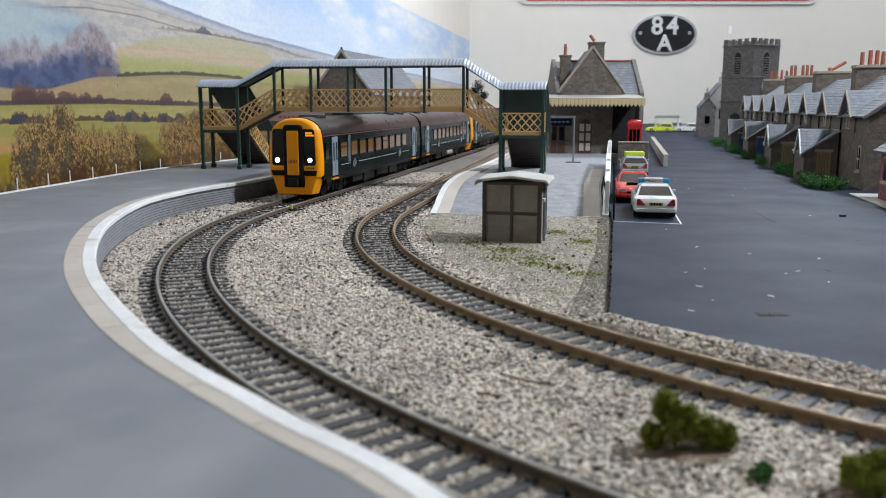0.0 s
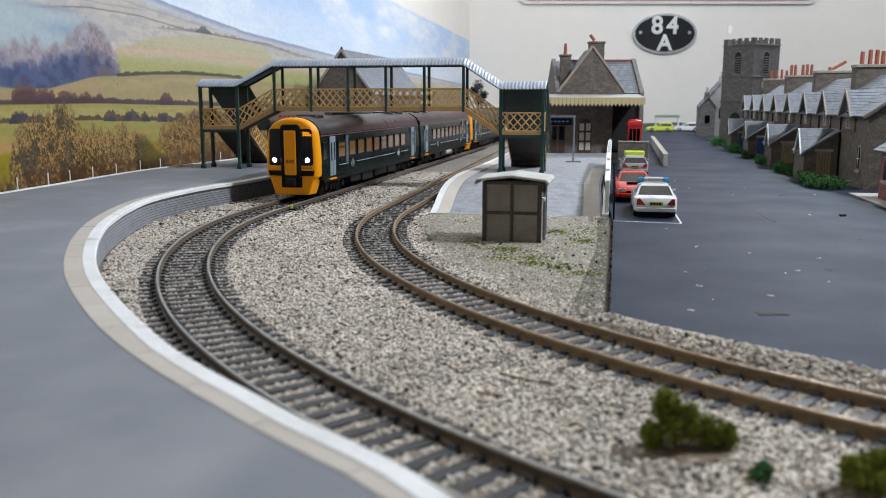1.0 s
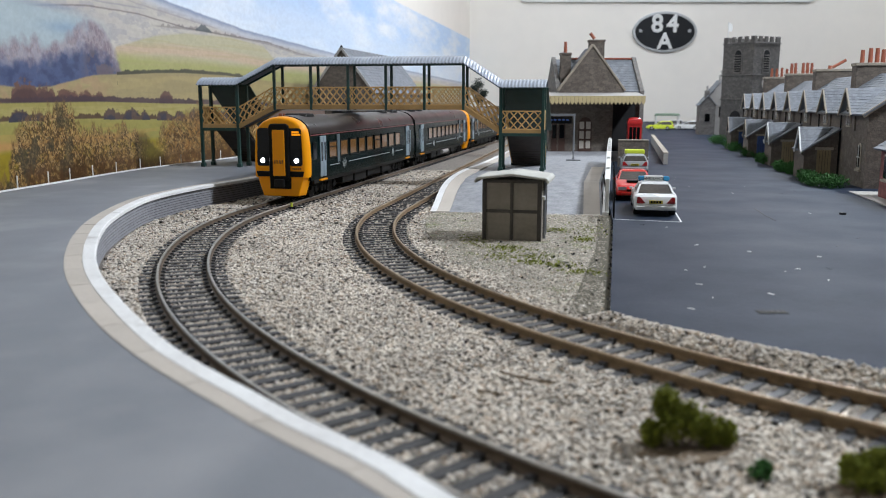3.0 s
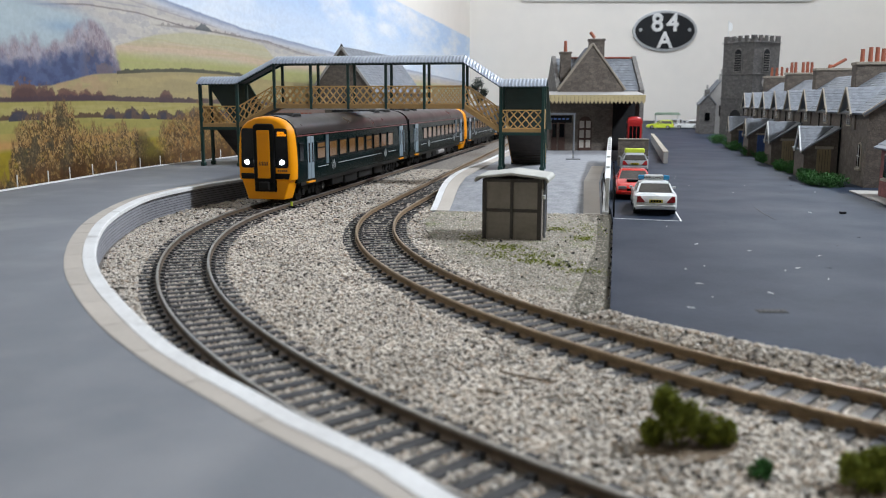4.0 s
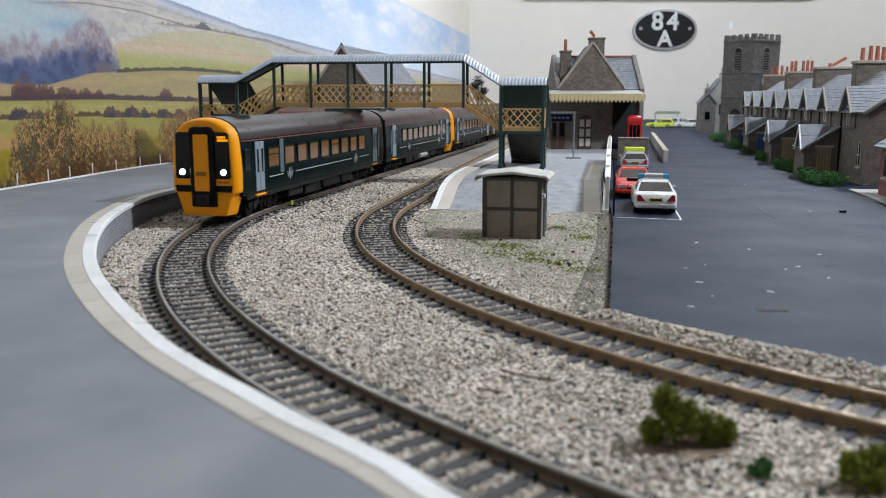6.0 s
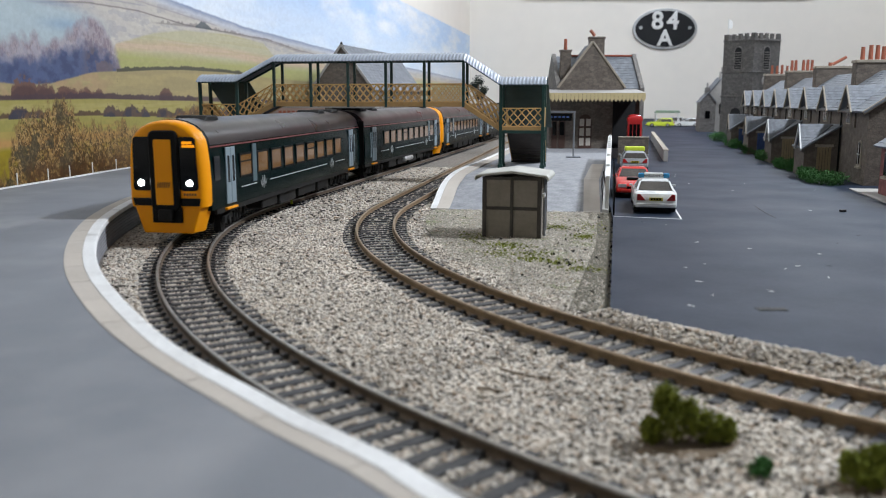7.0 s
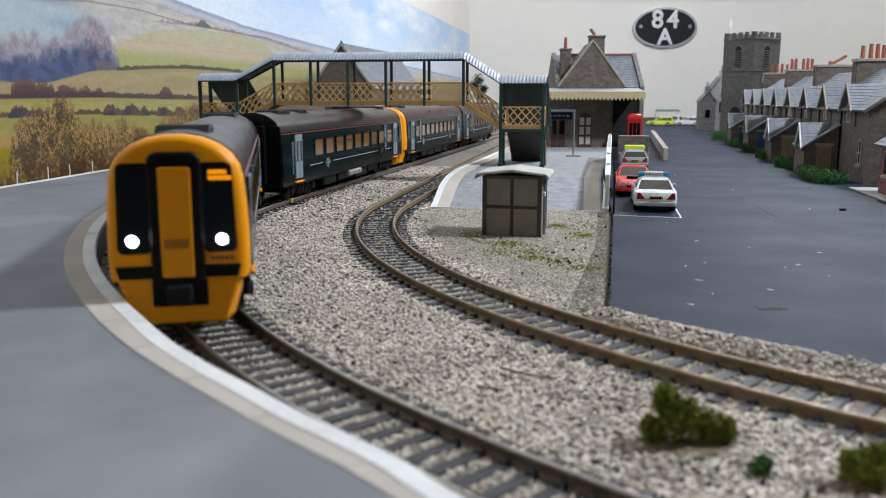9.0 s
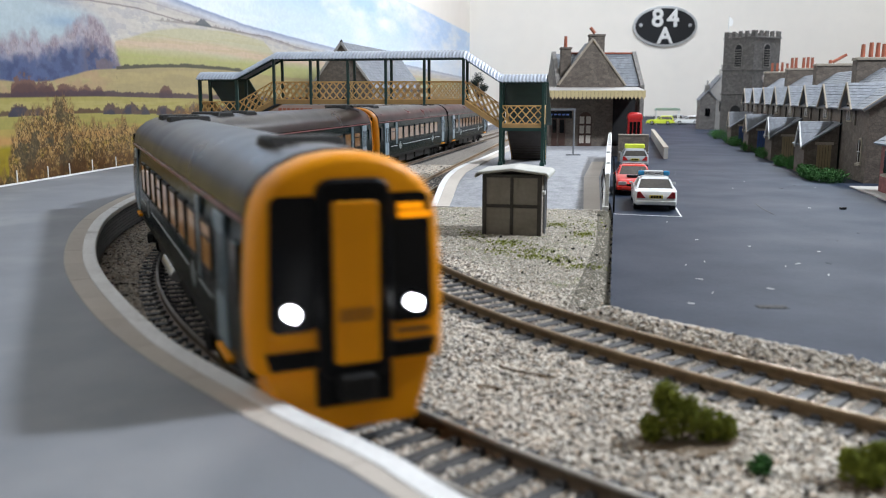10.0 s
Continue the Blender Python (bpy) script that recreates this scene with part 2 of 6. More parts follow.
# ---- mesh helpers ----
class Geo:
    """Vertices and faces in millimetres."""

    def __init__(self):
        self.v, self.f = [], []

    def quad(self, *pts):
        k = len(self.v)
        self.v += [tuple(p) for p in pts]
        self.f.append(tuple(range(k, k + len(pts))))
        return self

    def box(self, x0, x1, y0, y1, z0, z1):
        return self.prism([(x0, y0), (x1, y0), (x1, y1), (x0, y1)], "z", z0, z1)

    def prism(self, pts, axis, lo, hi):
        put = {"z": lambda a, b, c: (a, b, c), "y": lambda a, b, c: (a, c, b), "x": lambda a, b, c: (c, a, b)}[axis]
        n, k = len(pts), len(self.v)
        area = sum(p[0] * q[1] - p[1] * q[0] for p, q in zip(pts, pts[1:] + pts[:1]))
        if area < 0:
            pts = pts[::-1]
        if axis == "y":
            pts = pts[::-1]
        self.v += [put(a, b, lo) for a, b in pts] + [put(a, b, hi) for a, b in pts]
        self.f.append(tuple(range(k + n - 1, k - 1, -1)))
        self.f.append(tuple(range(k + n, k + 2 * n)))
        for i in range(n):
            j = (i + 1) % n
            self.f.append((k + i, k + j, k + n + j, k + n + i))
        return self

    def cyl(self, p0, p1, r, n=12, r2=None):
        p0, p1 = Vector(p0), Vector(p1)
        d = (p1 - p0).normalized()
        a = d.orthogonal().normalized()
        b = d.cross(a)
        r2 = r if r2 is None else r2
        k = len(self.v)
        for p, rr in ((p0, r), (p1, r2)):
            for i in range(n):
                w = 2 * math.pi * i / n
                self.v.append(tuple(p + (a * math.cos(w) + b * math.sin(w)) * rr))
        self.f.append(tuple(range(k + n - 1, k - 1, -1)))
        self.f.append(tuple(range(k + n, k + 2 * n)))
        for i in range(n):
            j = (i + 1) % n
            self.f.append((k + i, k + j, k + n + j, k + n + i))
        return self

    def bar(self, p0, p1, w, h):
        """A straight bar of w by h from p0 to p1 (h upright where it can be)."""
        p0, p1 = Vector(p0), Vector(p1)
        d = (p1 - p0).normalized()
        up = Vector((0, 0, 1)) if abs(d.z) < 0.99 else Vector((0, 1, 0))
        s = d.cross(up).normalized() * w / 2
        u = s.cross(d).normalized() * h / 2
        k = len(self.v)
        for p in (p0, p1):
            self.v += [tuple(p + q) for q in (s + u, -s + u, -s - u, s - u)]
        self.f += [(k, k + 1, k + 2, k + 3), (k + 7, k + 6, k + 5, k + 4)]
        for i in range(4):
            j = (i + 1) % 4
            self.f.append((k + j, k + i, k + 4 + i, k + 4 + j))
        return self

    def sweep(self, path, profile, closed=True):
        """profile: (offset to the left of the path, height), swept along points (x, y[, z])."""
        path = [Vector((*p, 0)) if len(p) == 2 else Vector(p) for p in path]
        k, n, m = len(self.v), len(path), len(profile)
        for i, p in enumerate(path):
            d = (path[min(i + 1, n - 1)] - path[max(i - 1, 0)])
            d.z = 0
            d.normalize()
            left = Vector((-d.y, d.x, 0))
            self.v += [tuple(p + left * o + Vector((0, 0, z))) for o, z in profile]
        for i in range(n - 1):
            for j in range(m if closed else m - 1):
                a, b = k + i * m + j, k + i * m + (j + 1) % m
                self.f.append((a, a + m, b + m, b))
        if closed:
            self.f.append(tuple(range(k, k + m)))
            self.f.append(tuple(range(k + n * m - 1, k + (n - 1) * m - 1, -1)))
        return self

    def loft(self, rings, caps=True):
        k, m = len(self.v), len(rings[0])
        for r in rings:
            self.v += [tuple(p) for p in r]
        for i in range(len(rings) - 1):
            for j in range(m):
                a, b = k + i * m + j, k + i * m + (j + 1) % m
                self.f.append((a, b, b + m, a + m))
        if caps:
            self.f.append(tuple(range(k + m - 1, k - 1, -1)))
            self.f.append(tuple(range(k + (len(rings) - 1) * m, k + len(rings) * m)))
        return self


def mesh_of(name, g, material, bevel=0.0, smooth=0.0, segments=1):
    me = bpy.data.meshes.new(name)
    me.from_pydata([(x * MM, y * MM, z * MM) for x, y, z in g.v], [], g.f)
    bm = bmesh.new()
    bm.from_mesh(me)
    if len(bm.faces) < 20000:
        bmesh.ops.recalc_face_normals(bm, faces=bm.faces)
    if bevel:
        sharp = [e for e in bm.edges if len(e.link_faces) == 2 and e.calc_face_angle(0) > 0.6]
        bmesh.ops.bevel(bm, geom=sharp, offset=bevel * MM, segments=segments, affect="EDGES", profile=0.5, clamp_overlap=True)
    bm.to_mesh(me)
    bm.free()
    me.materials.append(material)
    if smooth:
        me.polygons.foreach_set("use_smooth", [True] * len(me.polygons))
        me.set_sharp_from_angle(angle=radians(smooth))
    return me


def part(name, g, material, parent=None, label="", at=None, bevel=0.0, smooth=0.0, segments=1):
    """One mesh object, under a thing or a part, or free; at: a pose in millimetres."""
    ob = new(name, mesh_of(name, g, material, bevel, smooth, segments) if isinstance(g, Geo) else g)
    if at is not None:
        ob.matrix_basis = mm_pose(at)
    if parent is not None:
        ob.parent = parent
    if label:
        tagged(ob, label)
    return ob


def mm_pose(m):
    m = m.copy()
    m.translation = m.translation * MM
    return m


def thing(name, at, label, category, group="", kind=""):
    ob = new(name)
    ob.empty_display_size = 0.01
    ob.matrix_basis = mm_pose(at)
    return tagged(ob, label, category, group, kind)


def structure(name, g, material, label="", category="", bevel=0.0, smooth=0.0):
    return tagged(part(name, g, material, bevel=bevel, smooth=smooth), label, category, kind="structure")


def spline(ctrl, step=4.0):
    """A smooth curve through control points, at even steps."""
    c = [np.array(p, float) for p in ctrl]
    c = [2 * c[0] - c[1]] + c + [2 * c[-1] - c[-2]]
    out = []
    for p0, p1, p2, p3 in zip(c, c[1:], c[2:], c[3:]):
        n = max(2, int(np.linalg.norm(p2 - p1) / step))
        for i in range(n):
            t = i / n
            out.append(0.5 * ((2 * p1) + (-p0 + p2) * t + (2 * p0 - 5 * p1 + 4 * p2 - p3) * t * t + (-p0 + 3 * p1 - 3 * p2 + p3) * t ** 3))
    out.append(c[-2])
    return [tuple(p) for p in out]


def offset(path, d):
    out = []
    for i, p in enumerate(path):
        a, b = path[max(i - 1, 0)], path[min(i + 1, len(path) - 1)]
        l = math.hypot(b[0] - a[0], b[1] - a[1]) or 1
        out.append((p[0] - (b[1] - a[1]) / l * d, p[1] + (b[0] - a[0]) / l * d))
    return out


def track_line(a, b, y0, r1, r2, back, steps):
    """Centre line of a track: straight x = a + b y from far off to y0, then a curve that eases from radius r1 to r2."""
    x, y, th = a + b * y0, y0, math.atan2(-1, -b)
    pts = [(x + b * 10 * k, y + 10 * k) for k in range(back, 0, -1)]
    for i in range(steps):
        pts.append((x, y))
        u = min(i / 70, 1)
        th += 5 * ((1 - u) / r1 + u / r2)
        x, y = x + 5 * math.cos(th), y + 5 * math.sin(th)
    return pts


TRACK1 = track_line(-201.84, 0.21293, 473.2, 343.15, 437.96, 140, 150)
TRACK2 = track_line(-111.68, 0.1775, 471.95, 328.2, 375.25, 100, 130)


class Along:
    """Arc length along a path; 0 at the start of its curve."""

    def __init__(self, pts, zero):
        self.p = np.array(pts)
        self.s = np.concatenate(([0], np.cumsum(np.linalg.norm(np.diff(self.p, axis=0), axis=1))))
        self.s -= self.s[zero]

    def at(self, s):
        return np.array((np.interp(s, self.s, self.p[:, 0]), np.interp(s, self.s, self.p[:, 1])))

    def heading(self, s):
        d = self.at(s + 2) - self.at(s - 2)
        return math.atan2(d[1], d[0])


ALONG1, ALONG2 = Along(TRACK1, 140), Along(TRACK2, 100)

# ---- the room ----
WALL_DIR = Vector((0.16999, 0.98544, 0))
WALL_FOOT = Vector((76.6, 2500, 0)) - WALL_DIR * 2537


def on_wall(s, z, out=0.0):
    """A point of the photograph wall: s along it, z up, out towards the room."""
    p = WALL_FOOT + WALL_DIR * s + Vector((WALL_DIR.y, -WALL_DIR.x, 0)) * out
    return (p.x, p.y, z)


def wall_slab(name, p, q, label):
    d = (Vector(q) - Vector(p)).normalized()
    n = Vector((d.y, -d.x)) * -60
    g = Geo().prism([p, q, (q[0] + n.x, q[1] + n.y), (p[0] + n.x, p[1] + n.y)], "z", -900, 1500)
    return structure(name, g, WALLPAINT, label, "wall")


wall_slab("wall_west", on_wall(-1700, 0)[:2], on_wall(2600, 0)[:2], "cream painted room wall behind the landscape photograph")
wall_slab("wall_north", (-60, 2500), (1700, 2500), "plain cream painted room wall behind the village")
wall_slab("wall_east", (1700, 2560), (1700, -1700), "plain cream painted room wall")
wall_slab("wall_south", (1760, -1700), (-700, -1700), "plain cream painted room wall")
structure("floor", Geo().box(-800, 1800, -1800, 2600, -960, -900), CARPET, "grey carpeted room floor", "floor")
structure("ceiling", Geo().box(-800, 1800, -1800, 2600, 1500, 1560), CEILING, "white painted room ceiling", "ceiling")

# baseboard: one sheet with ballast-coloured ground, its edge against the walls
board = Geo().prism([on_wall(-700, 0, 2)[:2], (1100, -700), (1100, 2498), on_wall(2530, 0, 2)[:2]], "z", -18, 0)
structure("ground", board, BALLAST, "ballast-covered baseboard of the model railway", "ground")
for lx, ly in ((-300, -600), (1000, -600), (1000, 2300), (250, 2300)):
    leg_g = Geo().box(lx, lx + 60, ly, ly + 60, -900, -18)
    tagged(part("baseboard_leg", leg_g, HUTFRAME), "square timber leg under the baseboard", "leg", "baseboard legs", "structure")

# ---- the landscape photograph on the wall: painted column by column on a fine sheet ----


def value_noise(x, y, seed):
    r = np.random.default_rng(seed).random((64, 64))
    xi, yi = np.floor(x).astype(int), np.floor(y).astype(int)
    fx, fy = x - xi, y - yi
    fx, fy = fx * fx * (3 - 2 * fx), fy * fy * (3 - 2 * fy)
    g = lambda i, j: r[i % 64, j % 64]
    return (g(xi, yi) * (1 - fx) + g(xi + 1, yi) * fx) * (1 - fy) + (g(xi, yi + 1) * (1 - fx) + g(xi + 1, yi + 1) * fx) * fy


def fbm(x, y, seed, octaves=4):
    v, a, tot = 0, 1.0, 0
    for k in range(octaves):
        v = v + a * value_noise(x * 2 ** k, y * 2 ** k, seed + k)
        tot += a
        a *= 0.55
    return v / tot


def tone(r, g, b):
    """A print colour, from its 0 to 255 values."""
    return np.array([(v / 255 / 12.92 if v < 11 else ((v / 255 + 0.055) / 1.055) ** 2.4) for v in (r, g, b)])


def photo_colours(s, z):
    """The picture: sky with cloud, a hazy hill, fields with hedges, a wood and autumn scrub, from top to bottom."""
    col = np.zeros((*s.shape, 3))
    sx = 520 + np.log1p((s - 500) / 420) * 420

    def put(mask, c):
        m = np.clip(mask, 0, 1)[..., None]
        col[:] = col * (1 - m) + tone(*c) * m

    def line(*pts):
        return np.interp(s, [p[0] for p in pts], [p[1] for p in pts])

    def below(level, width=1.2):
        return np.clip((level - z) / width + 0.5, 0, 1)

    def between(a, b, soft=6.0):
        return np.clip((s - a) / soft + 0.5, 0, 1) * np.clip((b - s) / soft + 0.5, 0, 1)

    def n(a, b, seed, octaves=4):
        return fbm(sx / a, z / b, seed, octaves)

    def ridged(a, b, lean, seed):
        return 1 - np.abs(2 * fbm(sx / a + lean * z / b + 1.5 * fbm(sx / 7, z / 7, seed + 9, 2), z / b, seed, 3) - 1)

    def hedge(level, thick, c, seed, rough=1.0, strength=0.95):
        """A line of bushes: flat below, lumpy above."""
        top = level + thick * (0.25 + 1.5 * rough * np.clip(n(3.2, 40, seed, 3) - 0.28, 0, 1))
        put(below(top, 1.0) * (1 - below(level - 0.5 * thick, 0.8)) * strength, c)

    # sky
    cloud = fbm(s / 150, z / 30, 11, 5)
    col[:] = tone(182, 214, 250)
    put(np.clip((cloud - 0.40) * 3.0, 0, 1), (242, 247, 252))
    put(np.clip((190 - z) / 55, 0, 0.65), (228, 239, 251))
    # far hill: a blue crest, mist under it, a pale moor
    ridge = line((500, 178), (600, 160), (703, 146), (746, 142), (827, 137), (897, 132.5), (1006, 130), (1129, 127), (1400, 122), (2525, 110)) + 1.2 * (n(5, 60, 21) - 0.5)
    put(below(ridge, 1.5), (142, 155, 180))
    put(below(ridge - 3.0 - 3 * (n(14, 6, 22) - 0.5), 4), (196, 199, 206))
    put(below(ridge - 8, 5) * 0.9, (192, 184, 174))
    put(below(ridge - 8, 5) * np.clip((n(26, 7, 23) - 0.42) * 4, 0, 0.6), (205, 199, 186))
    put(below(ridge - 6, 4) * np.clip((n(9, 4, 24) - 0.52) * 5, 0, 0.45), (162, 160, 168))
    # thin field walls and tree rows on the moor
    for pts, c, k in ((((560, 121), (618, 127), (690, 128), (765, 124), (802, 124), (959, 124), (1056, 118), (1300, 112)), (118, 106, 108), 0.75), (((640, 139), (700, 135), (760, 132), (830, 128.5)), (158, 150, 152), 0.6), (((560, 133), (640, 131.5), (700, 133)), (150, 148, 158), 0.6)):
        y = line(*pts) + 0.9 * (n(9, 50, 25) - 0.5)
        put(np.clip(1.25 - np.abs(z - y) / 0.8, 0, 1) * k * between(pts[0][0], pts[-1][0], 10), c)
    rows_y = line((690, 121), (765, 123.5), (802, 124.5), (959, 123), (1056, 117))
    put(below(rows_y + 6 * np.clip(n(3.2, 12, 26, 3) - 0.40, 0, 1) * 1.7, 1.2) * (1 - below(rows_y - 1.2)) * between(715, 1080, 20) * 0.6, (122, 114, 114))
    clump = np.exp(-((s - 803) / 11) ** 2)
    put(below(rows_y + 5 * clump * (0.6 + n(1.6, 50, 27)), 1) * (1 - below(rows_y - 1)) * (clump > 0.12) * 0.85, (74, 86, 92))
    # blue-grey shaded slopes above the wood
    put(below(line((500, 126), (600, 121), (650, 116)), 7) * between(430, 636, 30) * 0.9, (172, 188, 194))
    put(np.exp(-((z - 110 - 0.03 * (s - 590)) / 4) ** 2 - ((s - 592) / 24) ** 2) * 0.8, (140, 164, 186))
    put(np.exp(-((z - 122.5) / 2.2) ** 2 - ((s - 575) / 40) ** 2) * 0.6, (138, 150, 170))
    # main hill field: yellow-green, a pinkish ploughed belt, green below
    field = below(line((645, 92), (654, 101), (711, 113), (764, 119), (859, 122.5), (947, 119), (975, 108), (1300, 104), (2525, 96)), 2) * np.clip((s - 648) / 8, 0, 1)
    put(field, (189, 183, 152))
    put(field * np.clip(1.3 - np.abs(z - line((650, 98), (742, 104.5), (858, 104), (950, 101)) - 3 * (n(30, 5, 35) - 0.5)) / 5, 0, 0.9), (203, 177, 152))
    put(field * below(96 + 3 * (n(26, 6, 36) - 0.5), 7), (170, 169, 108))
    put(field * np.clip((n(40, 2.2, 37) - 0.5) * 3, 0, 0.3), (178, 166, 120))
    # the wood: lilac haze of bare trees, deep blue shade at its foot
    wt = line((500, 94), (528, 95.5), (550, 100), (576, 97), (593, 102), (612, 115), (626, 118), (640, 110), (653, 96), (660, 82), (664, 70))
    wood = below(wt + 14 * (n(6, 8, 41, 4) - 0.5), 8) * np.clip((663 - s) / 6, 0, 1)
    put(wood * 0.85, (158, 148, 158))
    put(wood * np.clip((n(6, 6, 42) - 0.36) * 3, 0, 0.7), (128, 110, 118))
    put(wood * np.clip((ridged(2.4, 7, 0.1, 43) - 0.80) * 4, 0, 0.35), (184, 174, 172))
    shade = below(line((500, 86), (560, 86), (585, 92), (605, 97), (622, 95), (640, 91), (652, 86)) + 12 * (n(6, 6, 44) - 0.5), 9) * np.clip((660 - s) / 8, 0, 1)
    put(shade * 0.9, (66, 84, 124))
    put(shade * np.clip((n(6, 5, 45) - 0.42) * 3, 0, 0.7), (52, 64, 98))
    put(shade * np.clip((s - 606) / 16, 0, 1) * np.clip((n(4, 6, 46) - 0.36) * 5, 0, 0.75), (112, 96, 98))
    # second field with its hedge above
    f2 = line((500, 72), (546, 69.5), (573, 71), (622, 79.5), (657, 81.5), (708, 84), (761, 85.5), (847, 86), (955, 83), (1300, 80), (2525, 76))
    put(below(f2, 1.2), (162, 147, 106))
    put(below(f2 - 2, 3) * np.clip((n(34, 3.5, 51) - 0.42) * 3, 0, 0.6), (178, 160, 112))
    put(below(f2, 2) * between(500, 640, 30) * np.clip((n(6, 4, 52) - 0.40) * 4, 0, 0.7), (172, 143, 110))
    hedge(line((650, 82), (708, 85.3), (761, 87), (847, 87.4), (900, 86)) * between(651, 890, 4) + 0.0, 3.2, (74, 72, 62), 53, 0.7)
    # round brown bushes, then the long dark hedge
    lump = np.maximum.reduce([h * np.sqrt(np.clip(1 - ((s - c) / w) ** 2, 0, 1)) for c, w, h in ((546, 14, 12), (566, 11, 10), (590, 14, 7.5), (610, 10, 7), (626, 9, 6.5), (726, 12, 7.5))])
    put(below(61.5 + lump * (0.55 + 0.9 * n(4, 4, 99)) + 4 * (n(2.0, 2.0, 54) - 0.5), 2.0) * (lump > 0.5) * (z > 59.5), (112, 84, 74))
    put(below(60.5 + 0.75 * lump + 2.6 * (n(2.4, 2.4, 55) - 0.5), 2) * (lump > 0.5) * (z > 59.5) * 0.8, (84, 62, 62))
    hedge(line((524, 61), (572, 62.5), (625, 63), (688, 62), (787, 61), (953, 58), (2525, 54)), 4.2, (78, 62, 68), 56, 0.6)
    # third field and its broken hedge with shrubs
    put(below(line((500, 60), (624, 61), (688, 60), (772, 58.6), (953, 55.5), (2525, 50)), 1.0), (160, 150, 86))
    put(below(58) * np.clip((n(28, 2.5, 57) - 0.45) * 4, 0, 0.6), (176, 163, 106))
    h3 = line((500, 50), (544, 51), (623, 50.5), (669, 49.5), (716, 48), (785, 45.5), (2525, 40))
    hedge(h3, 2.6, (92, 72, 58), 58, 1.3)
    bush3 = np.maximum.reduce([h * np.sqrt(np.clip(1 - ((s - c) / w) ** 2, 0, 1)) for c, w, h in ((538, 10, 7), (556, 8, 5), (640, 9, 8), (652, 7, 6), (671, 13, 8.5), (690, 8, 6), (722, 14, 7.5), (750, 12, 8), (776, 12, 9), (840, 30, 8))])
    put(below(h3 - 1.5 + bush3 * (0.5 + 0.9 * n(4, 4, 100)) + 4 * (n(1.8, 1.8, 59) - 0.5), 1.6) * (bush3 > 0.6) * (z > h3 - 2.2), (98, 80, 70))
    put(below(h3 - 2.0 + 0.8 * bush3 * (0.5 + 0.9 * n(4, 4, 100)) + 3.6 * (n(2.2, 2.2, 60) - 0.5), 1.8) * (bush3 > 0.6) * (z > h3 - 2.2) * np.clip((n(6, 6, 61) - 0.38) * 6, 0, 0.9), (62, 64, 76))
    # near field, ploughed strip and the yellow meadow
    put(below(h3 - 2.2, 0.9), (156, 148, 82))
    put(below(h3 - 6, 5) * np.clip((n(22, 3.5, 70) - 0.45) * 4, 0, 0.6), (178, 150, 86))
    put(np.clip(1.4 - np.abs(z - 34 - 0.008 * (s - 520)) / 3.2, 0, 1) * np.clip((700 - s) / 60, 0, 1) * 0.85, (190, 142, 88))
    put(below(31 + 1.5 * (n(8, 30, 71) - 0.5), 3), (150, 132, 34))
    put(below(24, 8) * np.clip((n(5, 4, 72) - 0.42) * 4, 0, 0.6), (122, 100, 26))
    # autumn scrub: bare, twiggy crowns, golden stems over dark hollows
    top = line((500, 12), (524, 16), (530, 36), (540, 48), (555, 52), (572, 57), (583, 60), (595, 50), (604, 40), (622, 43), (632, 36), (648, 40), (657, 44), (672, 38), (684, 31), (702, 26), (714, 38), (742, 46), (771, 52), (790, 57), (840, 46), (900, 50), (2525, 44))
    crown = top - 1 + 9 * (n(6, 30, 80) - 0.5) + 15 * (n(2.4, 4, 81) - 0.5)
    scrub = below(crown, 7.0)
    wispy = below(crown + 4, 5) * np.clip((ridged(1.6, 12, 0.35, 82) - 0.70) * 5, 0, 1)
    put(wispy * 0.7, (120, 92, 62))
    dense = np.clip((crown - z) / 24, 0.15, 1)
    put(scrub * dense * np.clip((n(5, 5, 83) - 0.28) * 4, 0, 0.92), (134, 100, 56))
    put(scrub * np.clip((s - 690) / 60, 0, 0.75) * np.clip((n(7, 7, 84) - 0.34) * 4, 0, 1), (146, 96, 44))
    put(scrub * dense * np.clip((n(3.5, 4, 85) - 0.50) * 8, 0, 0.85), (72, 52, 34))
    for a, b, lean, seed, c, cut, k in ((3.0, 7, 0.8, 86, (170, 136, 84), 0.80, 0.7), (2.6, 6, -0.8, 87, (158, 120, 68), 0.82, 0.7), (2.2, 4.5, 1.3, 88, (60, 45, 30), 0.80, 0.7), (2.4, 5, -1.2, 89, (74, 54, 34), 0.82, 0.7), (1.8, 4, 0.2, 95, (196, 164, 112), 0.90, 0.8)):
        put(scrub * np.clip((ridged(a, b, lean, seed) - cut) * 9, 0, k), c)
    put(scrub * np.clip((n(8, 9, 96) - 0.54) * 8, 0, 0.7) * np.clip((620 - s) / 40, 0, 1), (58, 58, 46))
    put(below(20 + 5 * (n(5, 30, 97) - 0.5), 7) * np.clip((s - 536) / 10, 0, 1) * np.clip((n(2.5, 3.5, 98) - 0.30) * 4, 0, 0.8), (86, 58, 36))
    put(np.exp(-((z - 22) / 7) ** 2 - ((s - 698) / 16) ** 2) * 0.85, (158, 142, 50))
    mottle = 0.90 + 0.2 * fbm(sx / 2.5, z / 2.5, 90, 3)
    return np.clip(col * mottle[..., None] * 0.86, 0, 1)


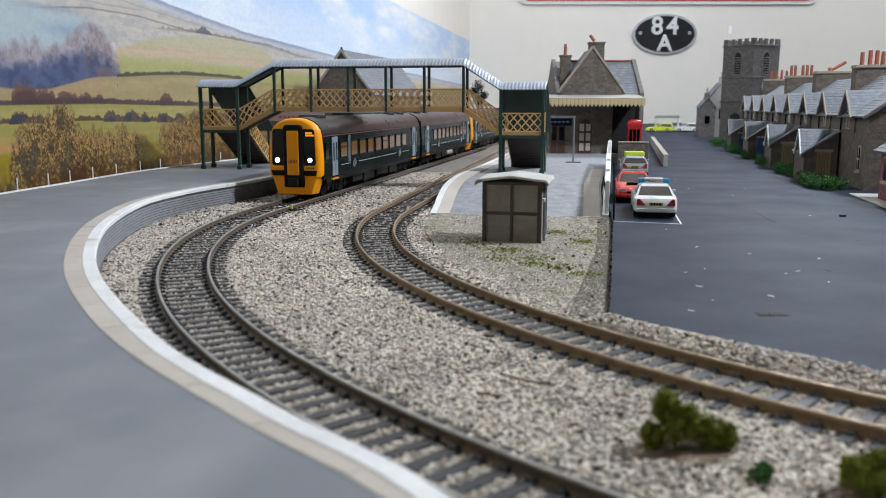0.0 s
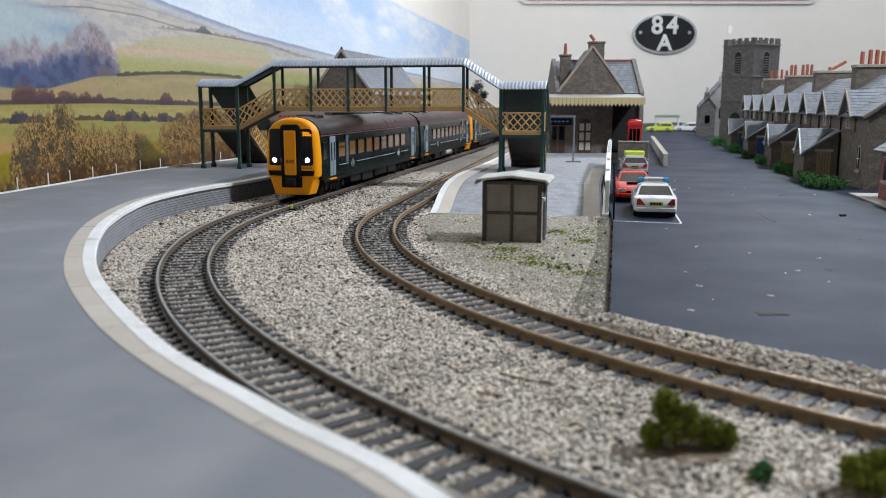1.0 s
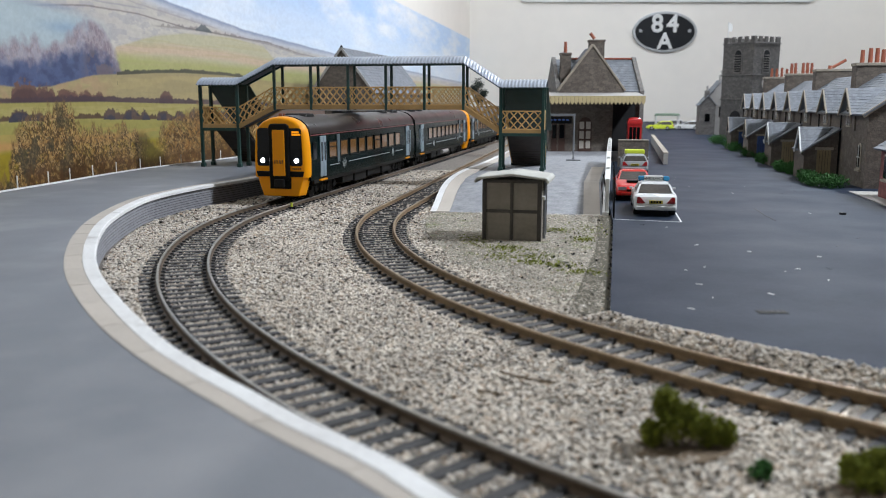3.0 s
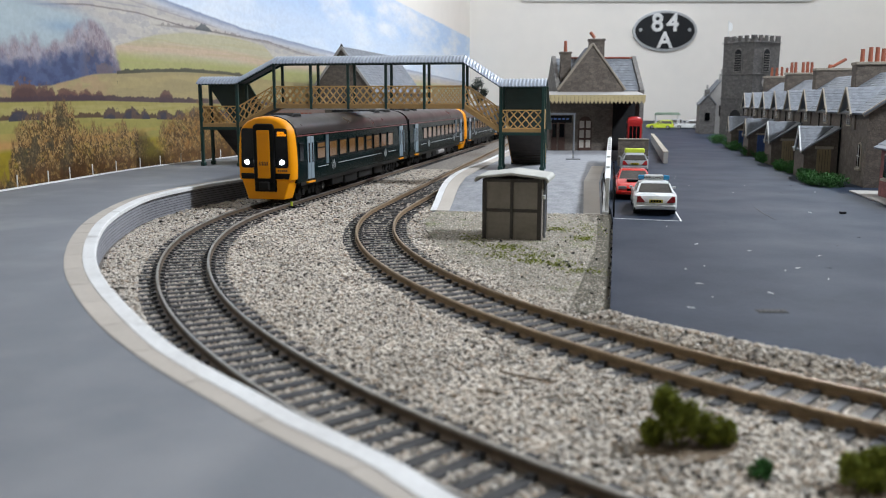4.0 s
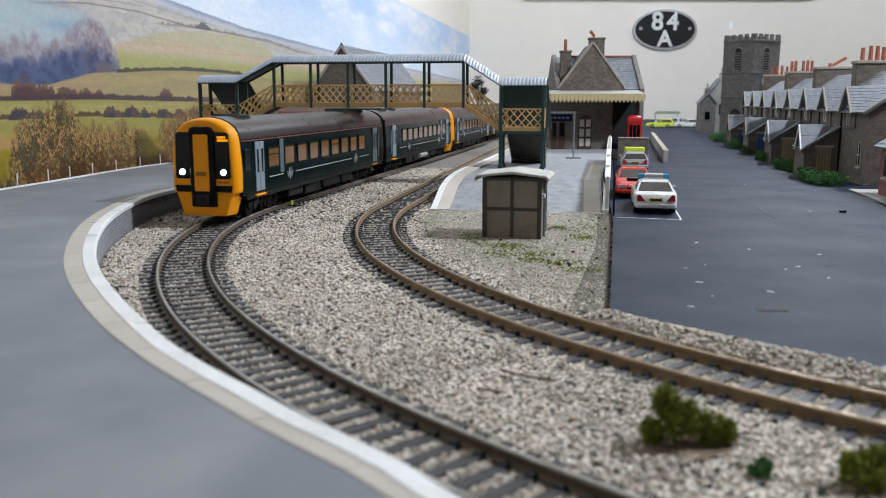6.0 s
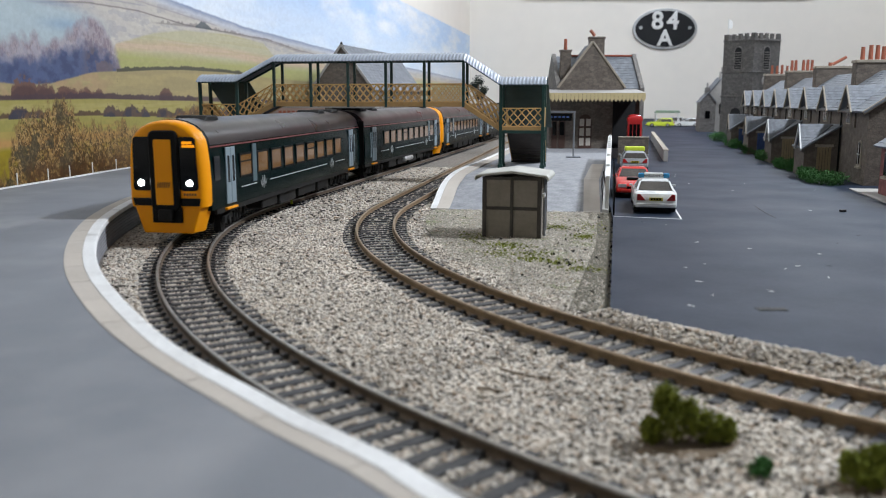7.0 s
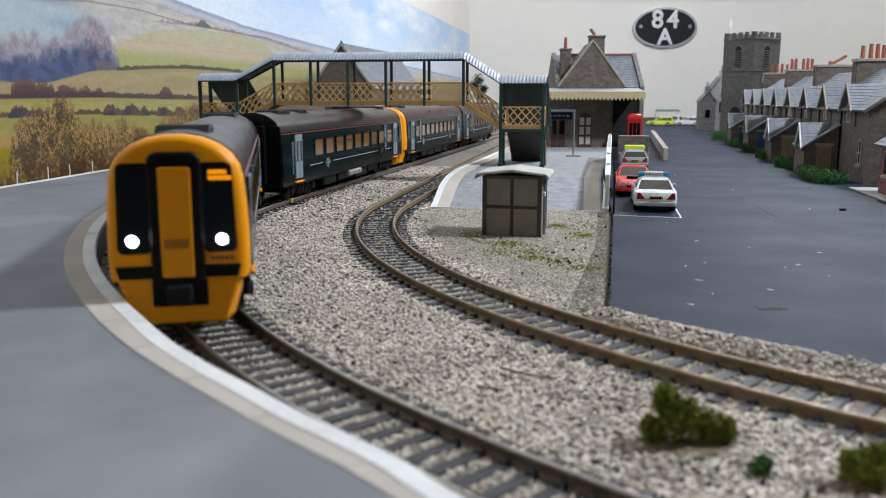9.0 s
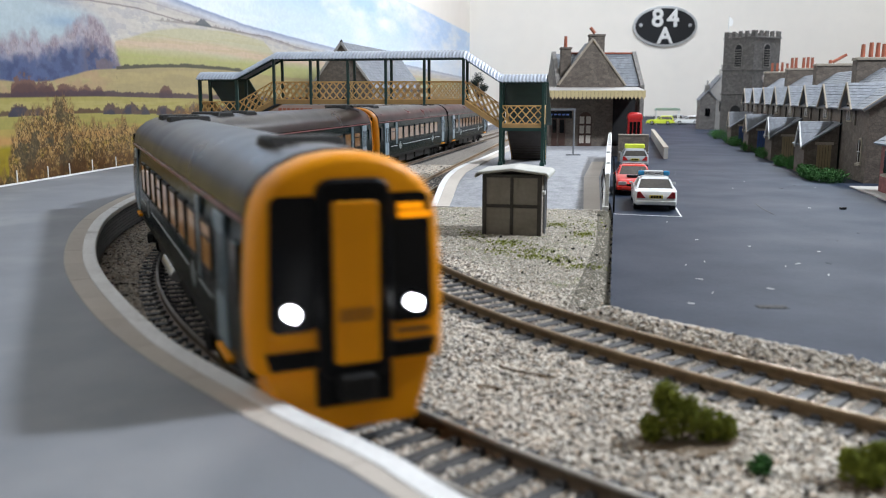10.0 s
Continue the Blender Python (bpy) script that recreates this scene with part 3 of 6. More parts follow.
def photo_print():
    m = bpy.data.materials.new("glossy_photograph_print")
    m.use_nodes = True
    n, l = m.node_tree.nodes, m.node_tree.links
    a = n.new("ShaderNodeVertexColor")
    a.layer_name = "print"
    l.new(a.outputs[0], n["Principled BSDF"].inputs["Base Color"])
    n["Principled BSDF"].inputs["Roughness"].default_value = 0.35
    photo = thing("landscape_photograph", pose(0, 0, 0), "long printed photograph of autumn hills and hedged fields", "photograph")
    rows = np.concatenate((np.linspace(-6, 8, 8), np.linspace(8.4, 147.6, 360), np.linspace(149, 236, 44)))
    every = np.concatenate((np.linspace(330, 508, 24), np.geomspace(510, 1000, 820), np.geomspace(1003, 2525, 220)))
    wd = np.array(WALL_DIR)
    nrm = np.array((wd[1], -wd[0], 0))
    for s0, s1 in ((330, 826), (826, 1400), (1400, 2526)):
        inside = every[(every > s0) & (every < s1)]
        cols = np.concatenate(([s0], inside, [min(s1, 2525)]))
        s, z = np.meshgrid(cols, rows)
        c = photo_colours(s, z)
        nrow, ncol = s.shape
        xyz = np.array(WALL_FOOT)[None, None] + s[..., None] * wd + nrm * 1.5
        xyz[..., 2] = z
        idx = np.arange(nrow * ncol).reshape(nrow, ncol)
        quads = np.stack((idx[:-1, :-1], idx[:-1, 1:], idx[1:, 1:], idx[1:, :-1]), -1).reshape(-1, 4)
        me = bpy.data.meshes.new("printed_sheet")
        me.from_pydata((xyz.reshape(-1, 3) * MM).tolist(), [], quads.tolist())
        att = me.color_attributes.new("print", "FLOAT_COLOR", "POINT")
        att.data.foreach_set("color", np.concatenate((c.reshape(-1, 3), np.ones((nrow * ncol, 1))), 1).astype(np.float32).ravel())
        me.materials.append(m)
        part("printed_sheet", me, m, photo)
    return photo


photo_print()

# ---- platforms, road, verge ----
EDGE = spline([(60, 30), (22, 76), (1.1, 100.3), (-4.9, 108.7), (-11.8, 116.4), (-21.6, 126.4), (-32.3, 139), (-43.6, 152.1), (-56.1, 168.2), (-71.8, 192.6), (-89.1, 221.9), (-102, 246.7), (-114.4, 275.3),
               (-127.4, 311.2), (-138.2, 348.9), (-146.8, 396.6), (-149.5, 440), (-141, 489.8), (-125, 536.4), (-112, 588), (-98, 660), (-75, 765), (60, 1400), (130, 1730)])
PTOP = 12.5
inner = offset(EDGE, 6.0)
back_line = [(105, 1740), (40, 1600), (-60, 1240), (-120, 1000), (-179.5, 764), (-218.9, 627.8), (-234.6, 513.8), (-242, 459), (-262, 300), (-300, 0), (-330, -300), (100, -300), (60, 0)]
structure("platform_surface_west", Geo().prism([p for p in inner] + back_line, "z", 0, PTOP), ASPHALT, "smooth grey station platform with a curved edge", "platform")
structure("platform_wall_west", Geo().sweep(offset(EDGE, 1.6), [(0, 0), (0, 11.2), (2.5, 11.2), (2.5, 0)]), JOINT, "dark backing of the platform wall", "wall")
courses = Geo()
for k in range(8):
    courses.sweep(offset(EDGE, 1.3), [(0, 0.25 + k * 1.36), (0, 1.3 + k * 1.36), (0.5, 1.3 + k * 1.36), (0.5, 0.25 + k * 1.36)])
tagged(structure("platform_brick_face_west", courses, GREYBRICK, "grey brick courses of the platform wall", "brickwork"), kind="stuff")
structure("platform_coping_west", Geo().sweep(EDGE, [(0, 11.0), (0, 12.5), (0.35, 12.78), (4.0, 12.78), (4.0, 11.0)]), COPING, "white painted platform edge, scuffed", "coping", smooth=35)


def paving(name, path, inner_edge, width_at, base, length, label, reach):
    """A band of separate paving slabs along a path, each laid a little unevenly with an open joint."""
    band = thing(name, pose(0, 0, 0), label, "paving", kind="structure")
    r = random.Random(4)
    line = Along(path, 0)
    s, total = reach[0], min(reach[1], float(line.s[-1]))
    while s < total - 2:
        e = min(s + length - 0.22, total)
        ring = []
        for q in (s, (s + e) / 2, e):
            c, h = line.at(q), line.heading(q)
            left = np.array((-math.sin(h), math.cos(h)))
            ring.append((c + left * inner_edge, c + left * width_at(c[1])))
        lift = r.uniform(-0.03, 0.03)
        g = Geo().prism([tuple(a) for a, _ in ring] + [tuple(b) for _, b in reversed(ring)], "z", base - 0.6, base + lift)
        part("slab", g, BUFF, band)
        s += length
    return band


paving("platform_slabs_west", EDGE, 4.1, lambda y: float(np.interp(y, [95, 115, 165, 190, 300, 420, 520], [6.9, 7.6, 8.2, 9.4, 9.4, 8.6, 7.4])), 12.66, 24.0, "buff paving slabs along the platform edge", (10, 900))
rear = [(-262, 300), (-242, 459), (-234.6, 513.8), (-218.9, 627.8), (-179.5, 764), (-120, 1000)]
structure("platform_rear_kerb", Geo().sweep(spline(rear, 20), [(-1.4, 11), (-1.4, 13.1), (1.4, 13.1), (1.4, 11)]), COPING, "thin white kerb along the back of the platform", "kerb")

east_left = [(4.8, 552.5), (41.9, 733.7), (130, 1170), (200, 1520)]
ramp = Geo()
ramp.v = [(-7, 471.9, 0.4), (85.9, 453.1, 0.4), (96, 515, PTOP), (4.8, 552.5, PTOP), (-7, 471.9, -1), (85.9, 453.1, -1), (96, 515, -1), (4.8, 552.5, -1)]
ramp.f = [(0, 1, 2, 3), (4, 7, 6, 5), (0, 4, 5, 1), (1, 5, 6, 2), (2, 6, 7, 3), (3, 7, 4, 0)]
structure("platform_ramp", ramp, PLATTOP, "pale grey platform ramp sloping to the ballast", "platform ramp")
structure("platform_surface_east", Geo().prism(east_left + [(330, 1520), (240, 1160), (170, 985), (203, 970), (203, 842), (162, 838), (135.7, 699), (96, 515)], "z", 0, PTOP - 0.01), PLATTOP, "pale grey station platform beside the building", "platform")
structure("platform_coping_east", Geo().sweep(spline([(-7, 471.9, 0.6), (4.8, 552.5, 12.6), (41.9, 733.7, 12.6), (130, 1170, 12.6)], 10), [(-3.2, -0.8), (-3.2, 0.25), (0.3, 0.25), (0.3, -0.8)]), COPING, "white painted edge of the ramped platform", "coping")
structure("platform_slabs_east", Geo().sweep(spline([(-7, 471.9, 0.6), (4.8, 552.5, 12.6), (41.9, 733.7, 12.6), (130, 1170, 12.6)], 10), [(-10.5, -0.8), (-10.5, 0.14), (-3.3, 0.14), (-3.3, -0.8)]), BUFF, "buff paving band behind the platform edge", "paving")
structure("platform_slabs_ramp", Geo().sweep([(76, 455.6, 0.75), (86, 517.5, 12.65), (112, 640, 12.65)], [(-9, -0.8), (-9, 0.1), (0, 0.1), (0, -0.8)]), BUFF, "pale paving band beside the fence", "paving")

road_pts = [(46.6, 230), (84.3, 416.5), (91.5, 459), (97, 515), (136.5, 699), (163, 838), (204, 842), (204, 970), (172, 985), (242, 1160), (332, 1522), (420, 2100), (500, 2490), (1090, 2490), (1090, -100), (230, 60), (160, 128), (128, 153), (97.2, 178.8), (78, 195), (60.7, 212.2), (50, 224)]
structure("road", Geo().prism(road_pts, "z", 0, 3.0), ROADTOP, "dark blue-grey painted road and car park", "road")
scrub_pts = [(47, 232), (84, 416), (90, 452.5), (-4, 470.5), (-9, 440), (-8, 400), (2, 330), (20, 280), (36, 246)]
structure("scrub_verge", Geo().prism(scrub_pts, "z", 0, 0.6), SCRUB, "sparse mossy gravel verge behind the siding", "verge")

# Shadow band along the road edge, painted as a darker brown strip of ground.
strip = [(46.2, 231), (83.6, 416), (88.5, 449), (82.5, 450), (76.5, 416), (64, 350), (37.2, 243)]
structure("verge_strip", Geo().prism(strip, "z", 0, 0.9), SHADEEARTH, "dark brown ground strip with the shadow beside the road edge put into its colour", "verge")

shoulder = [(46.6, 230), (50, 224), (60.7, 212.2), (78, 195), (97.2, 178.8), (128, 153), (160, 128), (230, 60)]
structure("ballast_shoulder", Geo().sweep(spline(shoulder, 6), [(0.4, 0), (0.4, 3.15), (-1.2, 3.0), (-9, 0)]), BALLAST, "sloping ballast shoulder against the road", "ballast shoulder", smooth=40)

# white parking bay lines
for p, q in (((86.1, 422.6), (117, 412.5)), ((117, 412.5), (127.5, 468.3)), ((128.5, 470), (140, 540))):
    tagged(part("bay_line", Geo().bar((*p, 3.02), (*q, 3.02), 0.8, 0.16), WHITE), "thin white painted parking bay line", "road marking", "parking bay lines", "structure")


# ---- tracks ----
def track(name, path, along, s0, s1, rust, top, label):
    t = thing(name, pose(0, 0, 0), label, "railway track", "tracks", "structure")
    for side in (-1, 1):
        r = Geo().sweep(offset(path, side * 8.65), [(-1.3, 0.45), (1.3, 0.45), (0.35, 0.9), (0.32, 2.2), (0.5, 2.4), (-0.5, 2.4), (-0.32, 2.2), (-0.35, 0.9)])
        rail = part("rail", r, rust, t)
        part("rail_head", Geo().sweep(offset(path, side * 8.65), [(-0.42, 2.36), (0.42, 2.36), (0.42, 2.8), (0.28, 3.0), (-0.28, 3.0), (-0.42, 2.8)]), top, rail, "worn metal running surface")
    one = mesh_of("sleeper", Geo().box(-14.8, 14.8, -1.25, 1.25, -0.8, 0.62), SLEEPER, bevel=0.12)
    chairs = Geo()
    for cx in (-10.2, -7.1, 7.1, 10.2):
        chairs.box(cx - 0.75, cx + 0.75, -0.8, 0.8, 0.5, 1.15)
    chair_me = mesh_of("chair", chairs, SLEEPER)
    s = s0
    near = np.random.default_rng(3)
    while s < s1:
        p, h = along.at(s), along.heading(s)
        sl = part("sleeper", one, SLEEPER, t, at=pose(p[0], p[1], 0, 0, 0, math.degrees(h) + 90 + near.normal(0, 0.8)))
        if -170 < s:
            part("chair", chair_me, SLEEPER, sl)
        s += 6.1
    return t


track("track_main", TRACK1, ALONG1, -700, 480, RAILDARK, RAILBRIGHT, "curved main line track, dark rails with bright heads on black sleepers")
track("track_siding", TRACK2, ALONG2, -330, 500, RAILRUST, RAILHEAD, "curved siding track, rusty rails on black sleepers")


def ballast_stones():
    """Loose stones on the ground between and beside the rails, one mesh of small uneven lumps."""
    r = np.random.default_rng(8)
    p1, p2 = np.array(TRACK1[100:]), np.array(TRACK2[60:])
    s1, s2 = ALONG1.s[100:], ALONG2.s[60:]

    def off_sleeper(p, s, first, x, y):
        """How far a point lies from the middle of the nearest sleeper, along the track."""
        i = int(np.clip(np.hypot(p[:, 0] - x, p[:, 1] - y).argmin(), 1, len(p) - 2))
        d = p[i + 1] - p[i - 1]
        d = d / np.hypot(*d)
        q = (s[i] + (x - p[i, 0]) * d[0] + (y - p[i, 1]) * d[1] - first) % 6.1
        return min(q, 6.1 - q)

    edge_pts = np.array(EDGE[::2])
    brink = np.array(spline(shoulder, 3))
    v, f = [], []
    shapes = []
    for k in range(24):
        a = r.random((8, 3)) - 0.5
        base = np.array([(x, y, z) for x in (-.5, .5) for y in (-.5, .5) for z in (-.5, .5)], float)
        shapes.append(base * r.uniform(0.65, 1.15, 3) + a * 0.42)
    cube = [(0, 1, 3, 2), (4, 6, 7, 5), (0, 4, 5, 1), (2, 3, 7, 6), (0, 2, 6, 4), (1, 5, 7, 3)]
    n = 0
    bands = ((60, 260, 44000, 0.82), (260, 420, 27000, 0.98), (420, 760, 17000, 1.35))
    for y0, y1, count, size in bands:
        xs = r.uniform(-155, 190, count * 3)
        ys = r.uniform(y0, y1, count * 3)
        keep = 0
        for x, y in zip(xs, ys):
            if keep > count:
                break
            d1 = np.hypot(p1[:, 0] - x, p1[:, 1] - y).min()
            d2 = np.hypot(p2[:, 0] - x, p2[:, 1] - y).min()
            i1 = np.hypot(edge_pts[:, 0] - x, edge_pts[:, 1] - y).argmin()
            ex, ey = edge_pts[i1]
            e = edge_pts[min(i1 + 1, len(edge_pts) - 1)] - edge_pts[max(i1 - 1, 0)]
            if e[0] * (y - ey) - e[1] * (x - ex) > 0:
                continue
            # beyond the siding lie the verge, the platform and the road
            i2 = np.hypot(p2[:, 0] - x, p2[:, 1] - y).argmin()
            h = p2[min(i2 + 1, len(p2) - 1)] - p2[max(i2 - 1, 0)]
            over = h[0] * (y - p2[i2, 1]) - h[1] * (x - p2[i2, 0])
            if over > 0 and d2 > (24.5 + 3 * r.random() if y < 245 else 24 - 6 * r.random() + 0.06 * max(0, 400 - y)):
                continue
            d = min(d1, d2)
            if abs(d - 8.65) < 1.3:
                continue
            inside = d < 15.2
            if inside:
                gap = off_sleeper(p1, s1, -700, x, y) if d1 < d2 else off_sleeper(p2, s2, -330, x, y)
                if r.random() > (0.06 if gap < 1.55 else 0.8 if d1 < d2 else 0.62):
                    continue
            sz = size * r.uniform(0.55, 1.15) * (0.8 if inside else 1)
            w = r.uniform(0, 6.28)
            c, sn = math.cos(w) * sz, math.sin(w) * sz
            k = len(v)
            ds = np.hypot(brink[:, 0] - x, brink[:, 1] - y).min() if over > 0 and y < 245 else 99
            bank = 3.05 * np.clip(1 - (ds - 1.2) / 7.8, 0, 1)
            zz = r.uniform(-0.05, 0.35 if not inside else 0.15) + 0.1 + bank
            for px, py, pz in shapes[r.integers(24)]:
                v.append((x + px * c - py * sn, y + px * sn + py * c, zz + pz * sz * 0.8))
            f += [tuple(k + q for q in face) for face in cube]
            keep += 1
    me = bpy.data.meshes.new("ballast")
    me.from_pydata([(a * MM, b * MM, c * MM) for a, b, c in v], [], f)
    me.materials.append(STONE_BALLAST)
    tagged(new("ballast", me), "loose buff-grey ballast stones around the tracks", "ballast", kind="stuff")


ballast_stones()


# ---- the covered footbridge ----
def lattice_panel(p0, p1, h, cells, w=0.75):
    """Crossed bars between two feet p0, p1, of height h, with a top and a bottom rail."""
    g = Geo()
    p0, p1, up = Vector(p0), Vector(p1), Vector((0, 0, h))
    step = 1.0 / cells
    g.bar(p0 + up, p1 + up, 1.0, 0.8)
    g.bar(p0, p1, 0.9, 0.7)
    rise = 0.5 * h / ((p1 - p0).length * step)
    for k in range(-2, cells + 2):
        for d in (1, -1):
            a, b = (k * step, 0.0), ((k + d * 2) * step, 1.0)
            (x0, z0), (x1, z1) = a, b
            lo, hi = 0.0, 1.0
            for e in (0.0, 1.0):
                if (x0 - e) * (x1 - e) < 0:
                    t = (e - x0) / (x1 - x0)
                    if (x0 < e) == (e == 0.0):
                        lo = max(lo, t)
                    else:
                        hi = min(hi, t)
            if max(x0, x1) <= 0 or min(x0, x1) >= 1 or hi - lo < 0.05:
                continue
            pts = []
            for t in (lo, hi):
                x, z = x0 + (x1 - x0) * t, z0 + (z1 - z0) * t
                pts.append(p0 + (p1 - p0) * x + up * z)
            g.bar(pts[0], pts[1], w, w)
    return g


def corrugated(a, b, y0, y1, crown, thick=0.5):
    """An arched corrugated roof sheet between (u, z) points a and b."""
    n = int(math.hypot(b[0] - a[0], b[1] - a[1]) / 0.45)
    g = Geo()
    cols = 8
    for i in range(n + 1):
        t = i / n
        u, z = a[0] + (b[0] - a[0]) * t, a[1] + (b[1] - a[1]) * t
        wave = 0.32 * math.sin(t * n * 0.45 / 2.5 * 2 * math.pi)
        for j in range(cols + 1):
            q = j / cols
            g.v.append((u, y0 + (y1 - y0) * q, z + crown * (1 - (2 * q - 1) ** 2) + wave))
    m = cols + 1
    g.f = [(i * m + j, i * m + j + 1, (i + 1) * m + j + 1, (i + 1) * m + j) for i in range(n) for j in range(cols)]
    k = len(g.v)
    g.v += [(x, y, z - thick) for x, y, z in g.v]
    g.f += [tuple(k + q for q in reversed(f)) for f in g.f[:]]
    for i in range(n):
        for j in (0, cols):
            a0, b0 = i * m + j, (i + 1) * m + j
            g.f.append((a0, b0, k + b0, k + a0))
    return g


def footbridge():
    br = thing("footbridge", pose(-181.7, 644.3, PTOP, 0, 0, -10.6), "covered green and tan lattice footbridge with grey corrugated roof", "footbridge")
    Z = -PTOP
    W = 17.0
    LL, LR, MID = 43.0 + Z, 40.5 + Z, 57.3 + Z
    spans = [((0, LL), (30, LL)), ((30, LL), (59, MID)), ((59, MID), (199.5, MID)), ((199.5, MID), (225.7, LR)), ((225.7, LR), (256, LR))]
    for a, b in spans:
        roof_g = corrugated((a[0] - (1.5 if a[0] == 0 else 0), a[1] + 30.6), (b[0] + (1.5 if b[0] == 256 else 0), b[1] + 30.6), -3.0, W + 3.0, 5.2)
        part("roof_sheet", roof_g, ROOFIRON, br, "grey corrugated roof sheet", smooth=50)
        part("deck", Geo().prism([(a[0], a[1] - 1.2), (b[0], b[1] - 1.2), (b[0], b[1]), (a[0], a[1])], "y", 0.8, W - 0.8), DARKSTAIR, br)
        for y in (0.0, W):
            part("girder", Geo().bar((a[0], y, a[1] - 0.2), (b[0], y, b[1] - 0.2), 1.3, 3.2), TANGIRDER, br, "tan painted girder", bevel=0.15)
            part("eaves_beam", Geo().bar((a[0], y, a[1] + 30.2), (b[0], y, b[1] + 30.2), 1.2, 1.3), GREENPAINT, br)
    posts = [(59 + 28.1 * k, MID) for k in range(6)]
    for u, z in posts:
        for y in (0.0, W):
            part("post", Geo().box(u - 0.95, u + 0.95, y - 0.95, y + 0.95, z - 2.2, z + 30.4), GREENPAINT, br, bevel=0.15)
    for (u0, z), (u1, _) in zip(posts, posts[1:]):
        for y in (0.0, W):
            part("lattice", lattice_panel((u0 + 1, y, z + 1.4), (u1 - 1, y, z + 1.4), 12.6, 5), LATTICE, br, "tan lattice railing panel")
    for (u0, z0), (u1, z1) in (((30, LL), (59, MID)), ((199.5, MID), (225.7, LR))):
        for y in (0.0, W):
            part("lattice", lattice_panel((u0 + 1, y, z0 + 1.6), (u1 - 1, y, z1 + 1.6), 12.6, 5), LATTICE, br, "tan sloping lattice railing panel")
    for u0, u1, z in ((0, 30, LL), (225.7, 256, LR)):
        part("lattice", lattice_panel((u0 + 1, 0, z + 1.4), (u1 - 1, 0, z + 1.4), 12.6, 5), LATTICE, br, "tan lattice railing panel")
        ue = u0 if u0 == 0 else u1
        part("lattice", lattice_panel((ue, 1, z + 1.4), (ue, W - 1, z + 1.4), 12.6, 4), LATTICE, br, "tan lattice railing panel")
        for u in (u0 + 0.4, u1 - 0.4):
            for y in (0.0, W):
                leg = part("leg", Geo().box(u - 1.1, u + 1.1, y - 1.1, y + 1.1, 1.5, z + 30.4), GREENPAINT, br, bevel=0.15)
                part("leg_base", Geo().box(u - 1.7, u + 1.7, y - 1.7, y + 1.7, 0, 3.0), GREENPAINT, leg, bevel=0.4)
        part("landing_beam", Geo().box(u0, u1, -0.9, 0.9, z - 3.4, z - 1.2), GREENPAINT, br, bevel=0.2)
        # stairs down to the platform, away behind the landing
        run_len = 46.0
        y0, y1 = W, W + run_len
        soffit = Geo().prism([(y0, z - 2.6), (y1, -0.0), (y1 + 3, 0.0), (y1 + 3, 2), (y0, z)], "x", u0 + 3, u1 - 3)
        part("stair_soffit", soffit, DARKSTAIR, br, "dark brown underside of the stairs")
        steps = Geo()
        for k in range(13):
            yy, zz = y0 + run_len * k / 13, z - z * k / 13
            steps.box(u0 + 3, u1 - 3, yy, yy + 3.6, zz - 1.5, zz)
        part("stair_treads", steps, DARKSTAIR, br)
        for u in (u0 + 2.4, u1 - 2.4):
            part("stair_lattice", lattice_panel((u, y0, z + 1.0), (u, y1, 1.0), 12.6, 8), LATTICE, br, "tan lattice beside the stairs")
            part("stair_post", Geo().box(u - 0.8, u + 0.8, y1 - 0.8, y1 + 0.8, 0, 30), GREENPAINT, br, bevel=0.15)
        sl = Geo().prism([(y0 + 2, z + 29.2), (y1 + 4, 26.5), (y1 + 4, 27.6), (y0 + 2, z + 30.4)], "x", u0 - 2.0, u1 + 2.0)
        part("stair_roof", sl, GREENPAINT, br, "dark stair roof", bevel=0.2)
    return br


footbridge()


# ---- slate roofs ----
def slates(p00, p10, p11, p01, cols, rows, seed, over=0.35):
    """Slates laid in courses over a roof plane: eave p00-p10, ridge p01-p11."""
    r = random.Random(seed)
    p00, p10, p11, p01 = (Vector(p) for p in (p00, p10, p11, p01))
    n = (p10 - p00).cross(p01 - p00).normalized()
    if n.z < 0:
        n = -n
    g = Geo()
    for j in range(rows):
        t0, t1 = j / rows, min(1.0, (j + 1.25) / rows)
        shift = 0.5 if j % 2 else 0.0
        for i in range(cols + (1 if shift else 0)):
            a, b = max(0.0, (i - shift) / cols), min(1.0, (i - shift + 0.95) / cols)
            if b - a < 0.2 / cols:
                continue
            lift = over + r.uniform(-0.08, 0.08)
            q = []
            for s, t, k in ((a, t0, lift), (b, t0, lift), (b, t1, 0.05), (a, t1, 0.05)):
                lo, hi = p00.lerp(p10, s), p01.lerp(p11, s)
                q.append(lo.lerp(hi, t) + n * k)
            k0 = len(g.v)
            g.v += [tuple(v) for v in q] + [tuple(q[0] - n * 0.35), tuple(q[1] - n * 0.35)]
            g.f += [(k0, k0 + 1, k0 + 2, k0 + 3), (k0 + 4, k0 + 5, k0 + 1, k0)]
    return g


def roof_plane(parent, name, p00, p10, p11, p01, cols, rows, seed, thick=1.0):
    g = Geo()
    q = [Vector(p) for p in (p00, p10, p11, p01)]
    n = (q[1] - q[0]).cross(q[3] - q[0]).normalized()
    if n.z < 0:
        n = -n
    g.loft([[tuple(v - n * thick) for v in q], [tuple(v) for v in q]])
    base = part(name, g, SLATE, parent)
    ob = part("slating", slates(p00, p10, p11, p01, cols, rows, seed), SLATE, base, "blue-grey slates")
    tagged(ob, kind="stuff")
    return base


